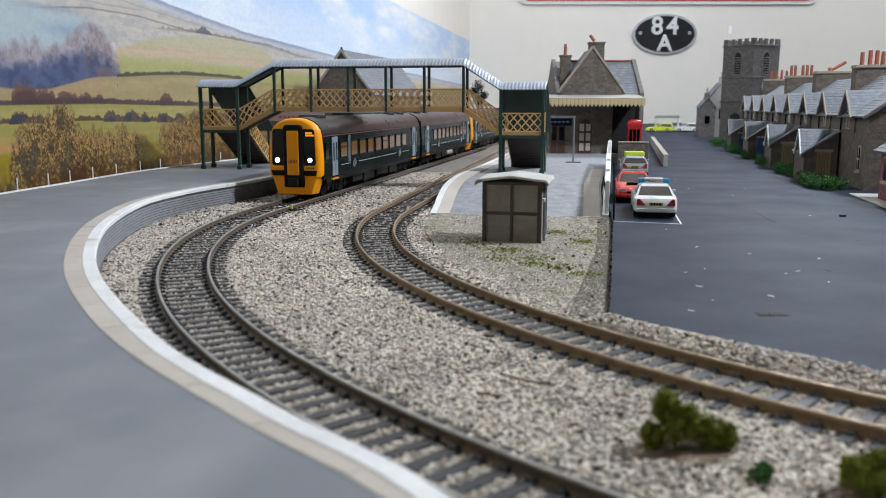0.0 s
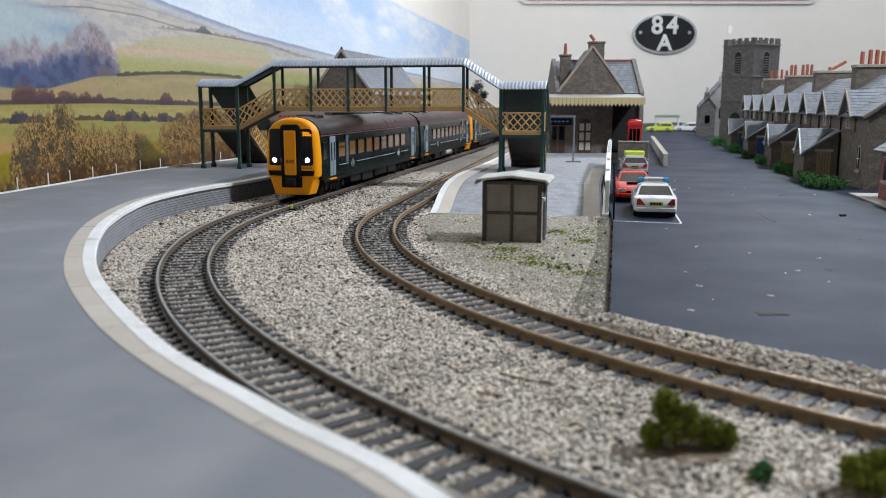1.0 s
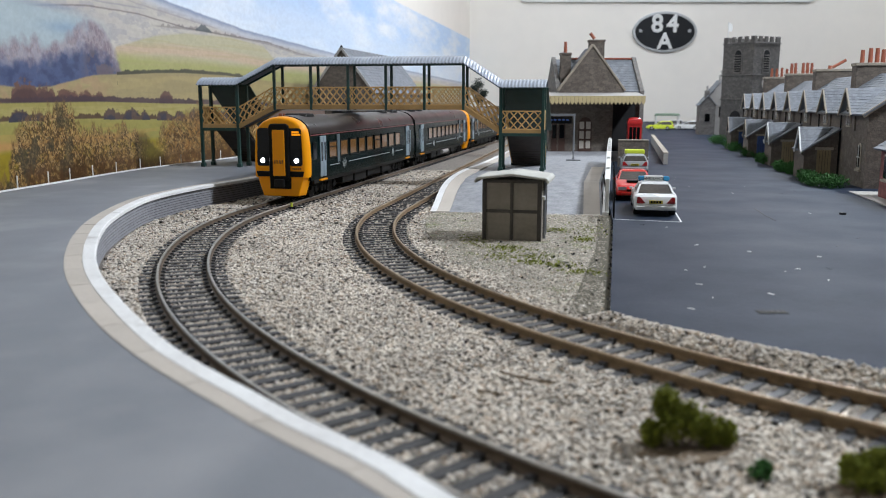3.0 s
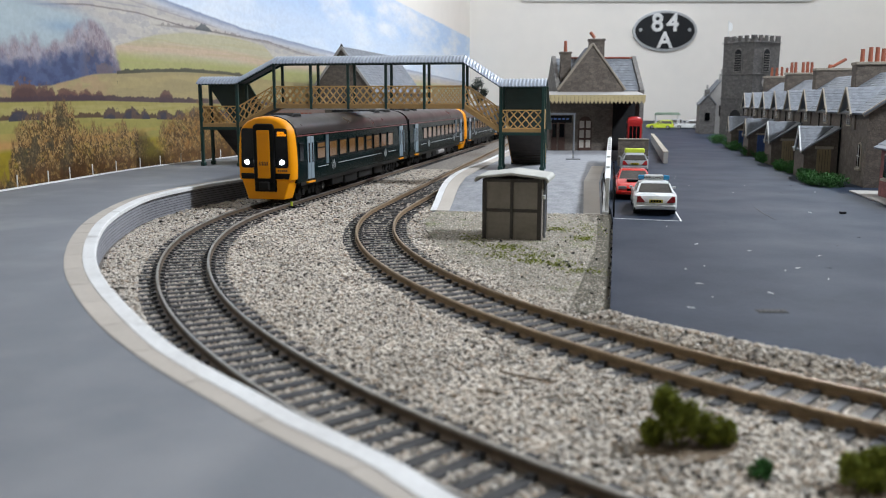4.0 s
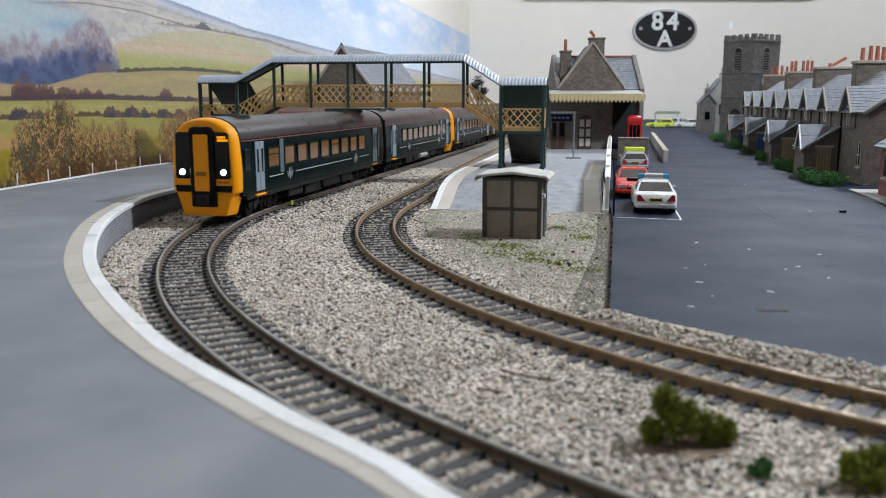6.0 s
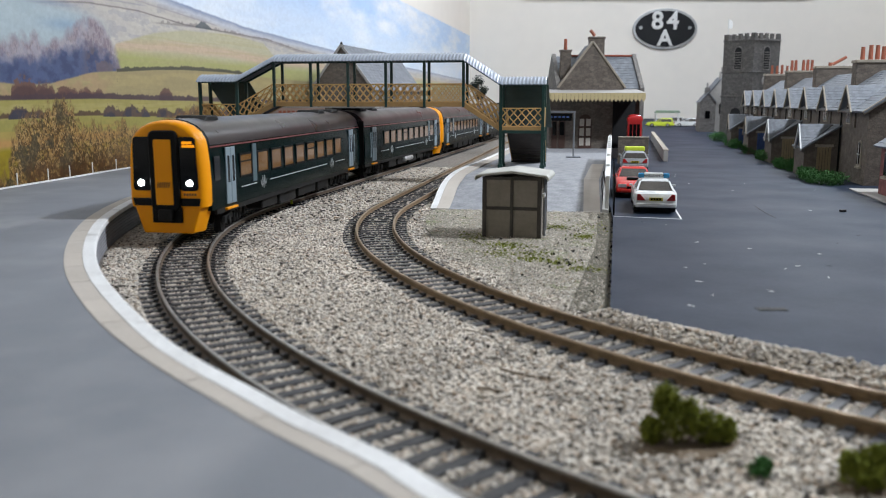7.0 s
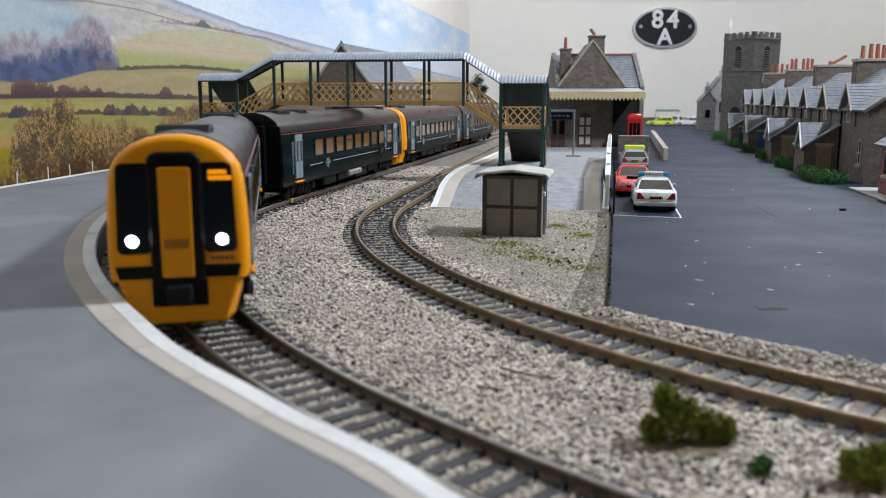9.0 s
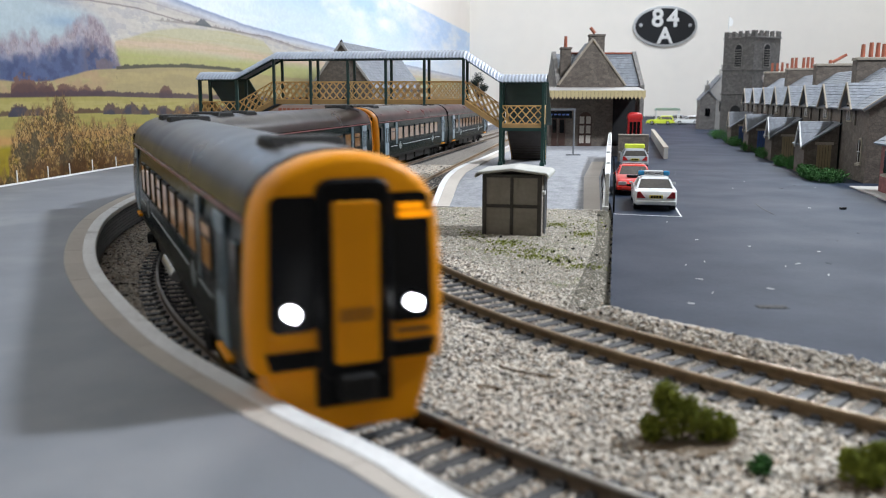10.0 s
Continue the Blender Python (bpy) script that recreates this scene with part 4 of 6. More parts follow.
def arched(x0, x1, z0, z1, n=6):
    """An upright opening with a round head, as (x, z) points."""
    r = (x1 - x0) / 2
    return [(x0, z0), (x1, z0)] + [((x0 + x1) / 2 + r * math.cos(math.pi * i / n), z1 - r + r * math.sin(math.pi * i / n)) for i in range(n + 1)]


# ---- platelayers' hut ----
def hut():
    h = thing("lineside_hut", pose(17.9, 374.3, 0.5, 0, 0, -12.6), "grey-brown panelled hut with a pale flat roof on the verge", "hut")
    part("wall", Geo().box(0, 25.4, 0, 23.4, 0, 27.0), HUTWALL, h, bevel=0.15)
    for a, b in ((-0.4, 1.4), (12.0, 13.4), (24.0, 25.8)):
        part("frame_post", Geo().box(a, b, -0.55, 0.3, 0, 27), HUTFRAME, h, bevel=0.12)
    part("frame_rail", Geo().box(0, 25.4, -0.45, 0.3, 12.4, 13.8), HUTFRAME, h, bevel=0.1)
    part("frame_rail", Geo().box(0, 25.4, -0.45, 0.3, 25.6, 27.0), HUTFRAME, h, bevel=0.1)
    for yy in (0.4, 11.2, 22.6):
        part("frame_post", Geo().box(25.1, 25.9, yy - 0.7, yy + 0.7, 0, 27), HUTFRAME, h, bevel=0.12)
    part("downpipe", Geo().cyl((26.6, 6, 0.5), (26.6, 6, 26), 0.6, 8), GREY, h, "grey downpipe")
    part("small_lamp", Geo().box(25.6, 27.0, 3.0, 4.8, 18.0, 19.8), WHITE, h, bevel=0.2)
    prof = [(-3.6, 25.6), (-3.7, 27.0), (-2.6, 28.2), (12.7, 30.0), (28.0, 28.2), (29.1, 27.0), (29.0, 25.6), (28.3, 25.6), (28.2, 26.6), (27.5, 27.2), (12.7, 28.8), (-2.1, 27.2), (-2.8, 26.6), (-2.9, 25.6)]
    part("roof", Geo().prism([(a, b) for a, b in prof], "y", -2.8, 26.0), HUTROOF, h, "pale grey gently pitched roof", bevel=0.25)


hut()


# ---- station building ----
def station():
    st = thing("station_building", pose(104, 842, PTOP, 0, 0, 0), "brown stone station building with slate roofs and cream-valanced canopy", "station building")
    Z = 57.0
    wall_g = Geo().box(3, 93, 8, 88, 0, Z)
    part("wall", wall_g, STONE, st)
    part("wall", Geo().box(0, 62, 0, 8.2, 0, Z), STONE, st, "brown stone gabled front wing")
    # front gable, coped
    gable = Geo().prism([(9.8, Z), (72.8, Z), (72.8, Z + 3), (41.4, 101.8), (9.8, Z + 3)], "y", 2, 8)
    part("gable", gable, STONE, st)
    for a, b in (((8.4, Z + 2), (41.4, 103)), ((41.4, 103), (74.4, Z + 2))):
        part("gable_coping", Geo().bar((a[0], 4.6, a[1]), (b[0], 4.6, b[1]), 7, 1.8), DRESSED, st, bevel=0.2)
    roof_plane(st, "roof", (9.8, 6, Z + 2), (9.8, 50, Z + 2), (41.4, 50, 101.2), (41.4, 6, 101.2), 10, 12, 1)
    roof_plane(st, "roof", (72.8, 6, Z + 2), (72.8, 50, Z + 2), (41.4, 50, 101.2), (41.4, 6, 101.2), 10, 12, 2)
    roof_plane(st, "roof", (10, 6, Z + 1), (92, 6, Z + 1), (92, 48, 91), (10, 48, 91), 20, 13, 3)
    roof_plane(st, "roof", (10, 90, Z + 1), (92, 90, Z + 1), (92, 48, 91), (10, 48, 91), 20, 13, 4)
    for k in range(10):
        part("ridge_tile", Geo().bar((22.1 + k * 7, 48, 91.7), (28.9 + k * 7, 48, 91.7), 2.6, 1.8), REDTILE, st, "red ridge tile", bevel=0.3)
    for x in (91.0, 9.0):
        end = Geo().prism([(4, 0), (92, 0), (92, Z + 2), (48, 93.5), (4, Z + 2)], "x", x - 1.6, x + 2.4)
        part("end_wall", end, GREYSTONE, st)
    # chimneys
    def stack(x, y, w, d, z0, z1, pots, mtl):
        c = part("chimney", Geo().box(x, x + w, y, y + d, z0, z1), mtl, st, bevel=0.3)
        part("chimney_cap", Geo().box(x - 0.8, x + w + 0.8, y - 0.8, y + d + 0.8, z1 - 1.8, z1 + 0.3), mtl, c, bevel=0.3)
        for px in pots:
            part("chimney_pot", Geo().cyl((px, y + d / 2, z1), (px, y + d / 2, z1 + 11), 1.9, 10, 1.5), TERRACOTTA, c, "terracotta chimney pot")
        return c
    stack(13.2, 20, 10, 9, 50, 96, (18.0,), STONE)
    c2 = stack(41.7, 22, 14.8, 10, 80, 108.7, (), STONE)
    part("chimney_pot", Geo().cyl((42.5, 26, 115.5), (47, 26, 110), 1.6, 10), TERRACOTTA, c2, "tilted broken chimney pot")
    part("low_block", Geo().box(12.3, 23.2, 17, 26, Z, 77.4), STONE, st)
    # canopy with dagger boards
    can = part("canopy", Geo().prism([(-28, Z - 4.0), (-28, Z - 3.0), (6, Z + 0.5), (6, Z - 4)], "x", -6, 87.4), PALESTONE, st, "pale grey flat canopy roof", bevel=0.2)
    board = mesh_of("valance_board", Geo().prism([(-1.75, 0), (1.75, 0), (1.75, -5.6), (0, -8.4), (-1.75, -5.6)], "y", -0.35, 0.35), CREAM)
    for i in range(25):
        part("valance_board", board, CREAM, can, at=pose(-4.2 + i * 3.74, -28.4, Z - 3.2))
    part("canopy_beam", Geo().box(-6, 87.4, -28, -26, Z - 6.5, Z - 3.6), BROWNPAINT, can)
    # arched door with pale lights, dark openings
    d = part("door", Geo().prism(arched(29, 42, 0, 33.5), "y", -0.8, 0.4), BROWNPAINT, st, "brown arched double door with pale panes", bevel=0.15)
    for cx in (32.3, 38.7):
        for z0, z1 in ((3, 10.5), (12.5, 20), (22, 29)):
            part("pane", Geo().box(cx - 2.2, cx + 2.2, -1.05, -0.5, z0, z1), PALEGLASS, d)
    for x0, x1 in ((2.5, 8), (9.5, 16)):
        w = part("door", Geo().box(x0, x1, -0.7, 0.3, 0.4, 28), BROWNPAINT, st, "dark brown doorway", bevel=0.1)
        part("pane", Geo().box(x0 + 1, x1 - 1, -0.95, -0.4, 13, 26), DARKGLASS, w)
    # No hollow is built: a dark sheet on the wall paints its shade.
    part("recess", Geo().box(64, 86, 7.0, 8.6, 0, 49), SHADEPANEL, st, "flat near-black panel painting the shade of a recess")
    return st


station()


# ---- things on and by the platform ----
def name_sign():
    s = thing("platform_sign", pose(109, 712.6, PTOP, 0, 0, -6), "grey framed platform sign with a dark lettered panel", "station sign")
    part("base", Geo().box(-6, 6, -3, 3, 0, 1.0), GREY, s, bevel=0.2)
    part("post", Geo().cyl((0, 0, 0.8), (0, 0, 37.5), 0.8, 10), GREY, s)
    part("post", Geo().cyl((-35, 0, 0), (-35, 0, 37.5), 0.8, 10), GREY, s)
    part("top_bar", Geo().bar((-36, 0, 37.8), (1.2, 0, 37.8), 1.4, 1.6), GREY, s)
    p = part("panel", Geo().box(-30, -2, -0.8, 0.8, 30.5, 36.4), DARKGLASS, s, "dark panel", bevel=0.15)
    bars = Geo()
    for k in range(7):
        bars.box(-27 + k * 3.4, -24.8 + k * 3.4, -1.0, -0.78, 33.0, 34.2)
    part("lettering", bars, BLUEPAINT, p, "dull bars of unread lettering")


def phone_box():
    k = thing("telephone_kiosk", pose(184, 824, 3.0, 0, 0, -8), "red telephone kiosk with a domed top", "telephone kiosk")
    part("plinth", Geo().box(-7.5, 7.5, -7.5, 7.5, 0, 9.6), GREYSTONE, k, bevel=0.3)
    part("body", Geo().box(-6.5, 6.5, -6.5, 6.5, 9.5, 37), REDCOAT, k, bevel=0.5)
    part("dome", Geo().loft([[(x * s, y * s, z) for x, y in ((-7, -7), (7, -7), (7, 7), (-7, 7))] for s, z in ((1, 36.5), (1, 38.5), (0.93, 40.5), (0.75, 42.2), (0.4, 43))]), REDCOAT, k, smooth=40)
    for i in range(3):
        part("pane", Geo().box(-5 + i * 3.5, -2.2 + i * 3.5, -6.8, -6.3, 15, 34), DARKGLASS, k)


def low_wall(name, pts, z0, h, t, mtl, cap, label):
    w = thing(name, pose(0, 0, 0), label, "wall", kind="structure")
    part("wall", Geo().sweep(pts, [(-t / 2, z0), (-t / 2, z0 + h), (t / 2, z0 + h), (t / 2, z0)]), mtl, w)
    part("coping", Geo().sweep(pts, [(-t / 2 - 0.5, z0 + h), (-t / 2 - 0.5, z0 + h + 1), (t / 2 + 0.5, z0 + h + 1), (t / 2 + 0.5, z0 + h)]), cap, w, bevel=0.2)


name_sign()
phone_box()
low_wall("stone_wall_1", [(158, 770), (184, 764)], 3, 23.5, 4, STONE, DRESSED, "low brown stone wall behind the parked cars")
low_wall("stone_wall_2", [(208.8, 798), (300, 1225)], 3, 10.2, 4, PALESTONE, DRESSED, "long pale low parapet wall beside the road")


def fences():
    f = thing("platform_fence", pose(0, 0, 0), "white paling fence along the platform ramp", "fence")
    a, b = Vector((88.5, 456, 0)), Vector((134.8, 690, 0))
    L = (b - a).length
    d = (b - a) / L
    ang = math.degrees(math.atan2(d.y, d.x))
    pale = mesh_of("pale", Geo().prism([(-1.2, 0), (1.2, 0), (1.2, 17), (0, 18.2), (-1.2, 17)], "y", -0.25, 0.25), WHITE)
    post = mesh_of("post", Geo().box(-1.0, 1.0, -1.2, 0.9, -1, 20), WHITE, bevel=0.2)
    zof = lambda s: 0.6 + 11.9 * min(1, s / 62)
    s = 0.0
    k = 0
    while s <= L:
        p = a + d * s
        if k % 8 == 0:
            part("post", post, WHITE, f, at=pose(p.x, p.y, zof(s), 0, 0, ang))
        else:
            part("pale", pale, WHITE, f, at=pose(p.x, p.y, zof(s) + 0.6, 0, 0, ang))
        s += 2.9
        k += 1
    for z in (4.0, 14.0):
        path = [tuple(a + d * q + Vector((0, 0, zof(q) + z))) for q in (0, 20, 40, 62, 150, L)]
        part("rail", Geo().sweep(path, [(-0.9, -0.5), (-0.9, 0.5), (-0.3, 0.5), (-0.3, -0.5)]), WHITE, f)
    top = [tuple(a + d * q + Vector((0, 0, zof(q) + 18.4))) for q in (0, 20, 40, 62, 150, L)]
    part("top_board", Geo().sweep(top, [(-1.5, -0.4), (-1.5, 0.5), (1.3, 0.5), (1.3, -0.4)]), WHITE, f, "flat white top board")
    foot = [tuple(a + d * q + Vector((0, 0, zof(q)))) for q in (-2, 20, 40, 62, 150, L)]
    part("foot_board", Geo().sweep(foot, [(-1.2, -1.0), (-1.2, 2.2), (2.2, 2.2), (2.2, -1.0)]), WHITE, f, "white kerb board")
    part("end_strut", Geo().bar(a + Vector((1.5, -1, 1)), a + d * 30 + Vector((-2.5, 0, 20)), 0.7, 0.9), BLACK, f, "thin black strut")
    g = thing("iron_railing", pose(0, 0, 0), "black iron railing at the edge of the car park", "railing")
    a, b = Vector((86.8, 428, 3)), Vector((128.5, 640, 3))
    d = (b - a) / (b - a).length
    for q in range(0, 22):
        p = a + d * (q * 10)
        part("post", Geo().cyl(p, p + Vector((0, 0, 13.5)), 0.45, 6), BLACK, g)
    for z in (5, 12):
        part("rail", Geo().bar(a + Vector((0, 0, z)), b + Vector((0, 0, z)), 0.5, 0.6), BLACK, g)
    h = thing("wire_fence", pose(0, 0, 0), "row of small white posts behind the platform", "fence")
    line = spline([(-252, 380), (-244.5, 459), (-237.2, 513.8), (-221.6, 627.8), (-182, 764)], 26)
    for x, y in line:
        part("post", Geo().cyl((x - 2, y, 0), (x - 2, y, 19.5), 0.42, 6), WHITE, h)


fences()


# ---- parked cars ----
def car(name, at, paint, label, l=58.0, w=22.5, hgt=17.5, van=False):
    """A model car, its tail at -y."""
    c = thing(name, at, label, "car", "parked cars")
    hw = w / 2
    prof = [(-l / 2, 4.0), (-l / 2 - 0.2, 7.5), (-l / 2 + 1.2, 10.2), (-l / 2 + 9, 11.0), (l / 2 - 18, 11.0), (l / 2 - 3, 9.4), (l / 2, 7.0), (l / 2 - 0.3, 3.6), (l / 2 - 6, 2.6), (-l / 2 + 6, 2.6)]
    rings = []
    for x, s in ((-hw, 0.93), (-hw + 0.9, 0.985), (-hw + 2.5, 1), (hw - 2.5, 1), (hw - 0.9, 0.985), (hw, 0.93)):
        rings.append([(x, y * s, 6.5 + (z - 6.5) * s) for y, z in prof])
    part("body", Geo().loft(rings), paint, c, smooth=45, bevel=0.0)
    back, front = (-l / 2 + 2.0, 12.0) if van else (-l / 2 + 8.5, l / 2 - 19)
    front = l / 2 - 19
    top0, top1 = (back + 2.5, front - 9) if van else (back + 8, front - 9)
    cab = Geo().loft([[(-hw + 1.2, back, 10.4), (hw - 1.2, back, 10.4), (hw - 1.2, front, 10.4), (-hw + 1.2, front, 10.4)],
                      [(-hw + 3.2, top0, hgt - 1), (hw - 3.2, top0, hgt - 1), (hw - 3.2, top1, hgt - 1), (-hw + 3.2, top1, hgt - 1)]])
    part("glasshouse", cab, CARGLASS, c, "dark car windows", bevel=0.4)
    part("roof", Geo().loft([[(-hw + 2.9, top0 - 0.8, hgt - 1.6), (hw - 2.9, top0 - 0.8, hgt - 1.6), (hw - 2.9, top1 + 0.8, hgt - 1.6), (-hw + 2.9, top1 + 0.8, hgt - 1.6)],
                             [(-hw + 4.0, top0 + 1.5, hgt), (hw - 4.0, top0 + 1.5, hgt), (hw - 4.0, top1 - 1.5, hgt), (-hw + 4.0, top1 - 1.5, hgt)]]), paint, c, bevel=0.4, segments=2)
    for k in (-1, 1):
        for y, z, yt in ((back, 10.6, top0), (front, 10.6, top1)):
            part("pillar", Geo().bar((k * (hw - 1.25), y, z), (k * (hw - 3.2), yt, hgt - 1.2), 0.9, 0.9), paint, c)
        part("door_pillar", Geo().bar((k * (hw - 1.1), -2, 10.6), (k * (hw - 3.1), -2, hgt - 1.2), 0.9, 0.9), paint, c)
        part("mirror", Geo().box(k * (hw + 0.9) - 0.9, k * (hw + 0.9) + 0.9, front - 4, front - 3, 10.8, 12.0), paint, c, bevel=0.2)
        for y in (-l / 2 + 11, l / 2 - 11.5):
            wh = part("wheel", Geo().cyl((k * (hw - 3.2), y, 4.0), (k * (hw + 0.1), y, 4.0), 4.0, 18), TYRE, c, bevel=0.3)
            part("hub", Geo().cyl((k * (hw - 0.5), y, 4.0), (k * (hw + 0.3), y, 4.0), 2.3, 12), CHROME, wh, "silver wheel hub")
        part("tail_lamp", Geo().prism([(k * (hw - 5.4), 6.9), (k * (hw - 1.0), 6.9), (k * (hw - 1.2), 10.0), (k * (hw - 2.6), 10.2)], "y", -l / 2 - 0.45, -l / 2 + 1.2), REDLAMP, c, "red tail lamp")
        part("head_lamp", Geo().box(min(k * (hw - 6), k * (hw - 1.2)), max(k * (hw - 6), k * (hw - 1.2)), l / 2 - 1.2, l / 2 + 0.35, 6.4, 8.4), CHROME, c, "clear headlamp", bevel=0.2)
    for e in (-1, 1):
        part("bumper", Geo().box(-hw + 0.5, hw - 0.5, e * (l / 2 + 0.2) - 0.7, e * (l / 2 + 0.2) + 0.7, 3.4, 5.6), paint, c, bevel=0.4)
    np_ = part("number_plate", Geo().box(-3.4, 3.4, -l / 2 - 0.75, -l / 2 - 0.3, 6.8, 8.5), PLATEYELLOW, c, "yellow rear plate with dark bars")
    bars = Geo()
    for k in range(4):
        bars.box(-2.7 + k * 1.4, -1.7 + k * 1.4, -l / 2 - 0.85, -l / 2 - 0.7, 7.1, 8.2)
    part("plate_bars", bars, BLACK, np_)
    part("grille", Geo().box(-4.6, 4.6, l / 2 - 0.6, l / 2 + 0.3, 5.2, 7.0), BLACK, c, bevel=0.1)
    return c


ambulance = car("ambulance_car", pose(114.2, 460, 3.0, 0, 0, -10.5), CARWHITE, "white ambulance saloon with a blue roof light bar", 58, 21.2, 16.2)
light_bar = part("light_bar", Geo().box(-5.0, 5.0, -3.2, 0.2, 16.0, 18.9), CARWHITE, ambulance, "white roof light bar", bevel=0.4)
sign_text = bpy.data.curves.new("lettering", "FONT")
sign_text.body, sign_text.align_x, sign_text.size, sign_text.extrude = "AMBULANCE", "CENTER", 1.8 * MM, 0.08 * MM
sign_ob = new("lettering", sign_text)
sign_me = bpy.data.meshes.new_from_object(sign_ob)
bpy.data.objects.remove(sign_ob)
sign_me.materials.clear()
sign_me.materials.append(BLACK)
lettering = part("lettering", sign_me, BLACK, light_bar, "black capital letters")
lettering.matrix_basis = mm_pose(pose(0, -3.32, 16.8, 90, 0, 0))
for k in (-1, 1):
    part("blue_lamp", Geo().box(k * 6.5 - 1.7, k * 6.5 + 1.7, -3.0, 0.0, 16.2, 18.7), BLUELAMP, light_bar, "blue lamp lens", bevel=0.5)
red = car("red_hatchback", pose(118.5, 528, 3.0, 0, 0, 169.5), CARRED, "glossy red saloon parked nose outwards", 56, 21.5, 16.4)
part("bonnet_scoop", Geo().box(-4.5, 4.5, 15, 20, 10.2, 11.6), BLACK, red, "dark bonnet scoop", bevel=0.4)
estate = car("silver_estate", pose(160.5, 716, 3.0, 0, 0, -10.5), CARGREY, "silver estate car with a lime yellow roof pack", 56, 21.5, 16.0, van=True)
part("roof_pack", Geo().box(-8, 8, -16, -6, 15.6, 19.2), HIVIS, estate, "lime yellow roof box", bevel=0.6)


# ---- the train ----
HALF, BOGIE = 130.0, 89.0
SECTION = [(-17.2, 12.0), (-17.6, 16), (-17.7, 24), (-17.3, 32), (-16.6, 39.0), (-15.8, 42.2), (-14.0, 44.9), (-11.0, 47.2), (-7.0, 48.9), (-2.5, 49.7)]
SECTION = SECTION + [(-y, z) for y, z in reversed(SECTION)]


def section_ring(x, shrink=0.0, low=12.0):
    out = []
    for y, z in SECTION:
        k = max(0.0, 1 - shrink / 17.7)
        zz = 12.0 + (z - 12.0) * (1 - shrink * 0.55 / 37.7) if z > 12 else z
        out.append((x, y * k, max(zz, low)))
    return out


def coach(name, cab, label):
    """A coach with its front at +x, built in millimetres over the rail top."""
    car = thing(name, pose(0, 0, 3), label, "train coach", "coaches of the train")
    x1 = HALF - (6.5 if cab else 1.5)
    body = Geo().loft([section_ring(x) for x in (-HALF + 1.5, x1)])
    part("body", body, TRAINGREEN, car, smooth=40)
    roof_sec = [(y * 1.004, z + 0.25) for y, z in SECTION[4:-4]]
    part("roof", Geo().loft([[(x, y, z) for y, z in roof_sec] for x in (-HALF + 1.2, x1 - (2 if cab else 0))]), TRAINROOF, car, "dark grey roof", smooth=40)
    for k in (-1, 1):
        part("cantrail_line", Geo().box(-HALF + 2, x1 - 1, k * 16.95 - 0.3, k * 16.95 + 0.3, 38.2, 38.75), MAROON, car, "thin maroon line")
        for wa, wb in ((72, 91), (-47, 54), (-88, -66)):
            part("waist_line", Geo().box(wa, wb, k * 17.72 - 0.10, k * 17.72 + 0.10, 18.75, 19.15), PALELINE, car, "thin pale line")
        part("sole_bar", Geo().box(-HALF + 3, x1 - 6, k * 16.3 - 0.6, k * 16.3 + 0.6, 9.6, 12.4), BLACKMETAL, car, bevel=0.2)
        # a small white emblem of upright strokes
        for ex in (63.0, -57.0):
            em = Geo()
            for j, hgt in enumerate((2.4, 4.6, 6.4, 6.4, 4.6, 2.4)):
                lean = 0.6 if j % 2 else -0.6
                em.bar((ex + (j - 2.5) * 1.35 - lean, k * 17.8, 18.6 - hgt / 2), (ex + (j - 2.5) * 1.35 + lean, k * 17.8, 18.6 + hgt / 2), 0.2, 0.32)
            part("emblem", em, PALELINE, car, "white strokes of a company emblem")
        # windows: raised rims with lit panes
        xs = [85.0] + [63.0 - i * 19.3 for i in range(8)]
        for i, wx in enumerate(xs):
            z0, z1 = 23.6, 33.6
            y0 = 17.45
            fr = Geo()
            fr.box(wx - 7.4, wx + 7.4, k * y0 - 0.35, k * y0 + 0.35, z1 - 0.5, z1 + 0.4)
            fr.box(wx - 7.4, wx + 7.4, k * (y0 + 0.1) - 0.45, k * (y0 + 0.1) + 0.45, z0 - 0.4, z0 + 0.5)
            fr.box(wx - 7.4, wx - 6.5, k * y0 - 0.45, k * y0 + 0.45, z0, z1)
            fr.box(wx + 6.5, wx + 7.4, k * y0 - 0.45, k * y0 + 0.45, z0, z1)
            if i in (0, 5):
                fr.box(wx - 6.5, wx + 6.5, k * y0 - 0.42, k * y0 + 0.42, 30.0, 30.6)
            w = part("window", fr, BLACK, car)
            part("pane", Geo().box(wx - 6.5, wx + 6.5, k * 17.3 - 0.45, k * 17.3 + 0.45, z0 + 0.4, z1 - 0.4), LITGLASS, w, "amber lamplit pane")
        for dx, pale in ((103.0, True), (-105.0, False)):
            for j in (-1, 1):
                leaf = Geo().box(dx + j * 2.7 - 2.45, dx + j * 2.7 + 2.45, k * 17.55 - 0.4, k * 17.55 + 0.4, 13.0, 37.6)
                dr = part("door", leaf, SILVERDOOR, car, "silver-grey sliding door leaf", bevel=0.25)
                part("door_window", Geo().box(dx + j * 2.7 - 1.0, dx + j * 2.7 + 1.0, k * 17.9 - 0.2, k * 17.9 + 0.2, 22.5, 34.0), DARKGLASS, dr, bevel=0.1)
            part("step", Geo().box(dx - 6, dx + 6, k * 17.0 - 1.3, k * 17.0 + 1.3, 10.6, 11.6), TRAINYELLOW, car, "yellow door step", bevel=0.2)
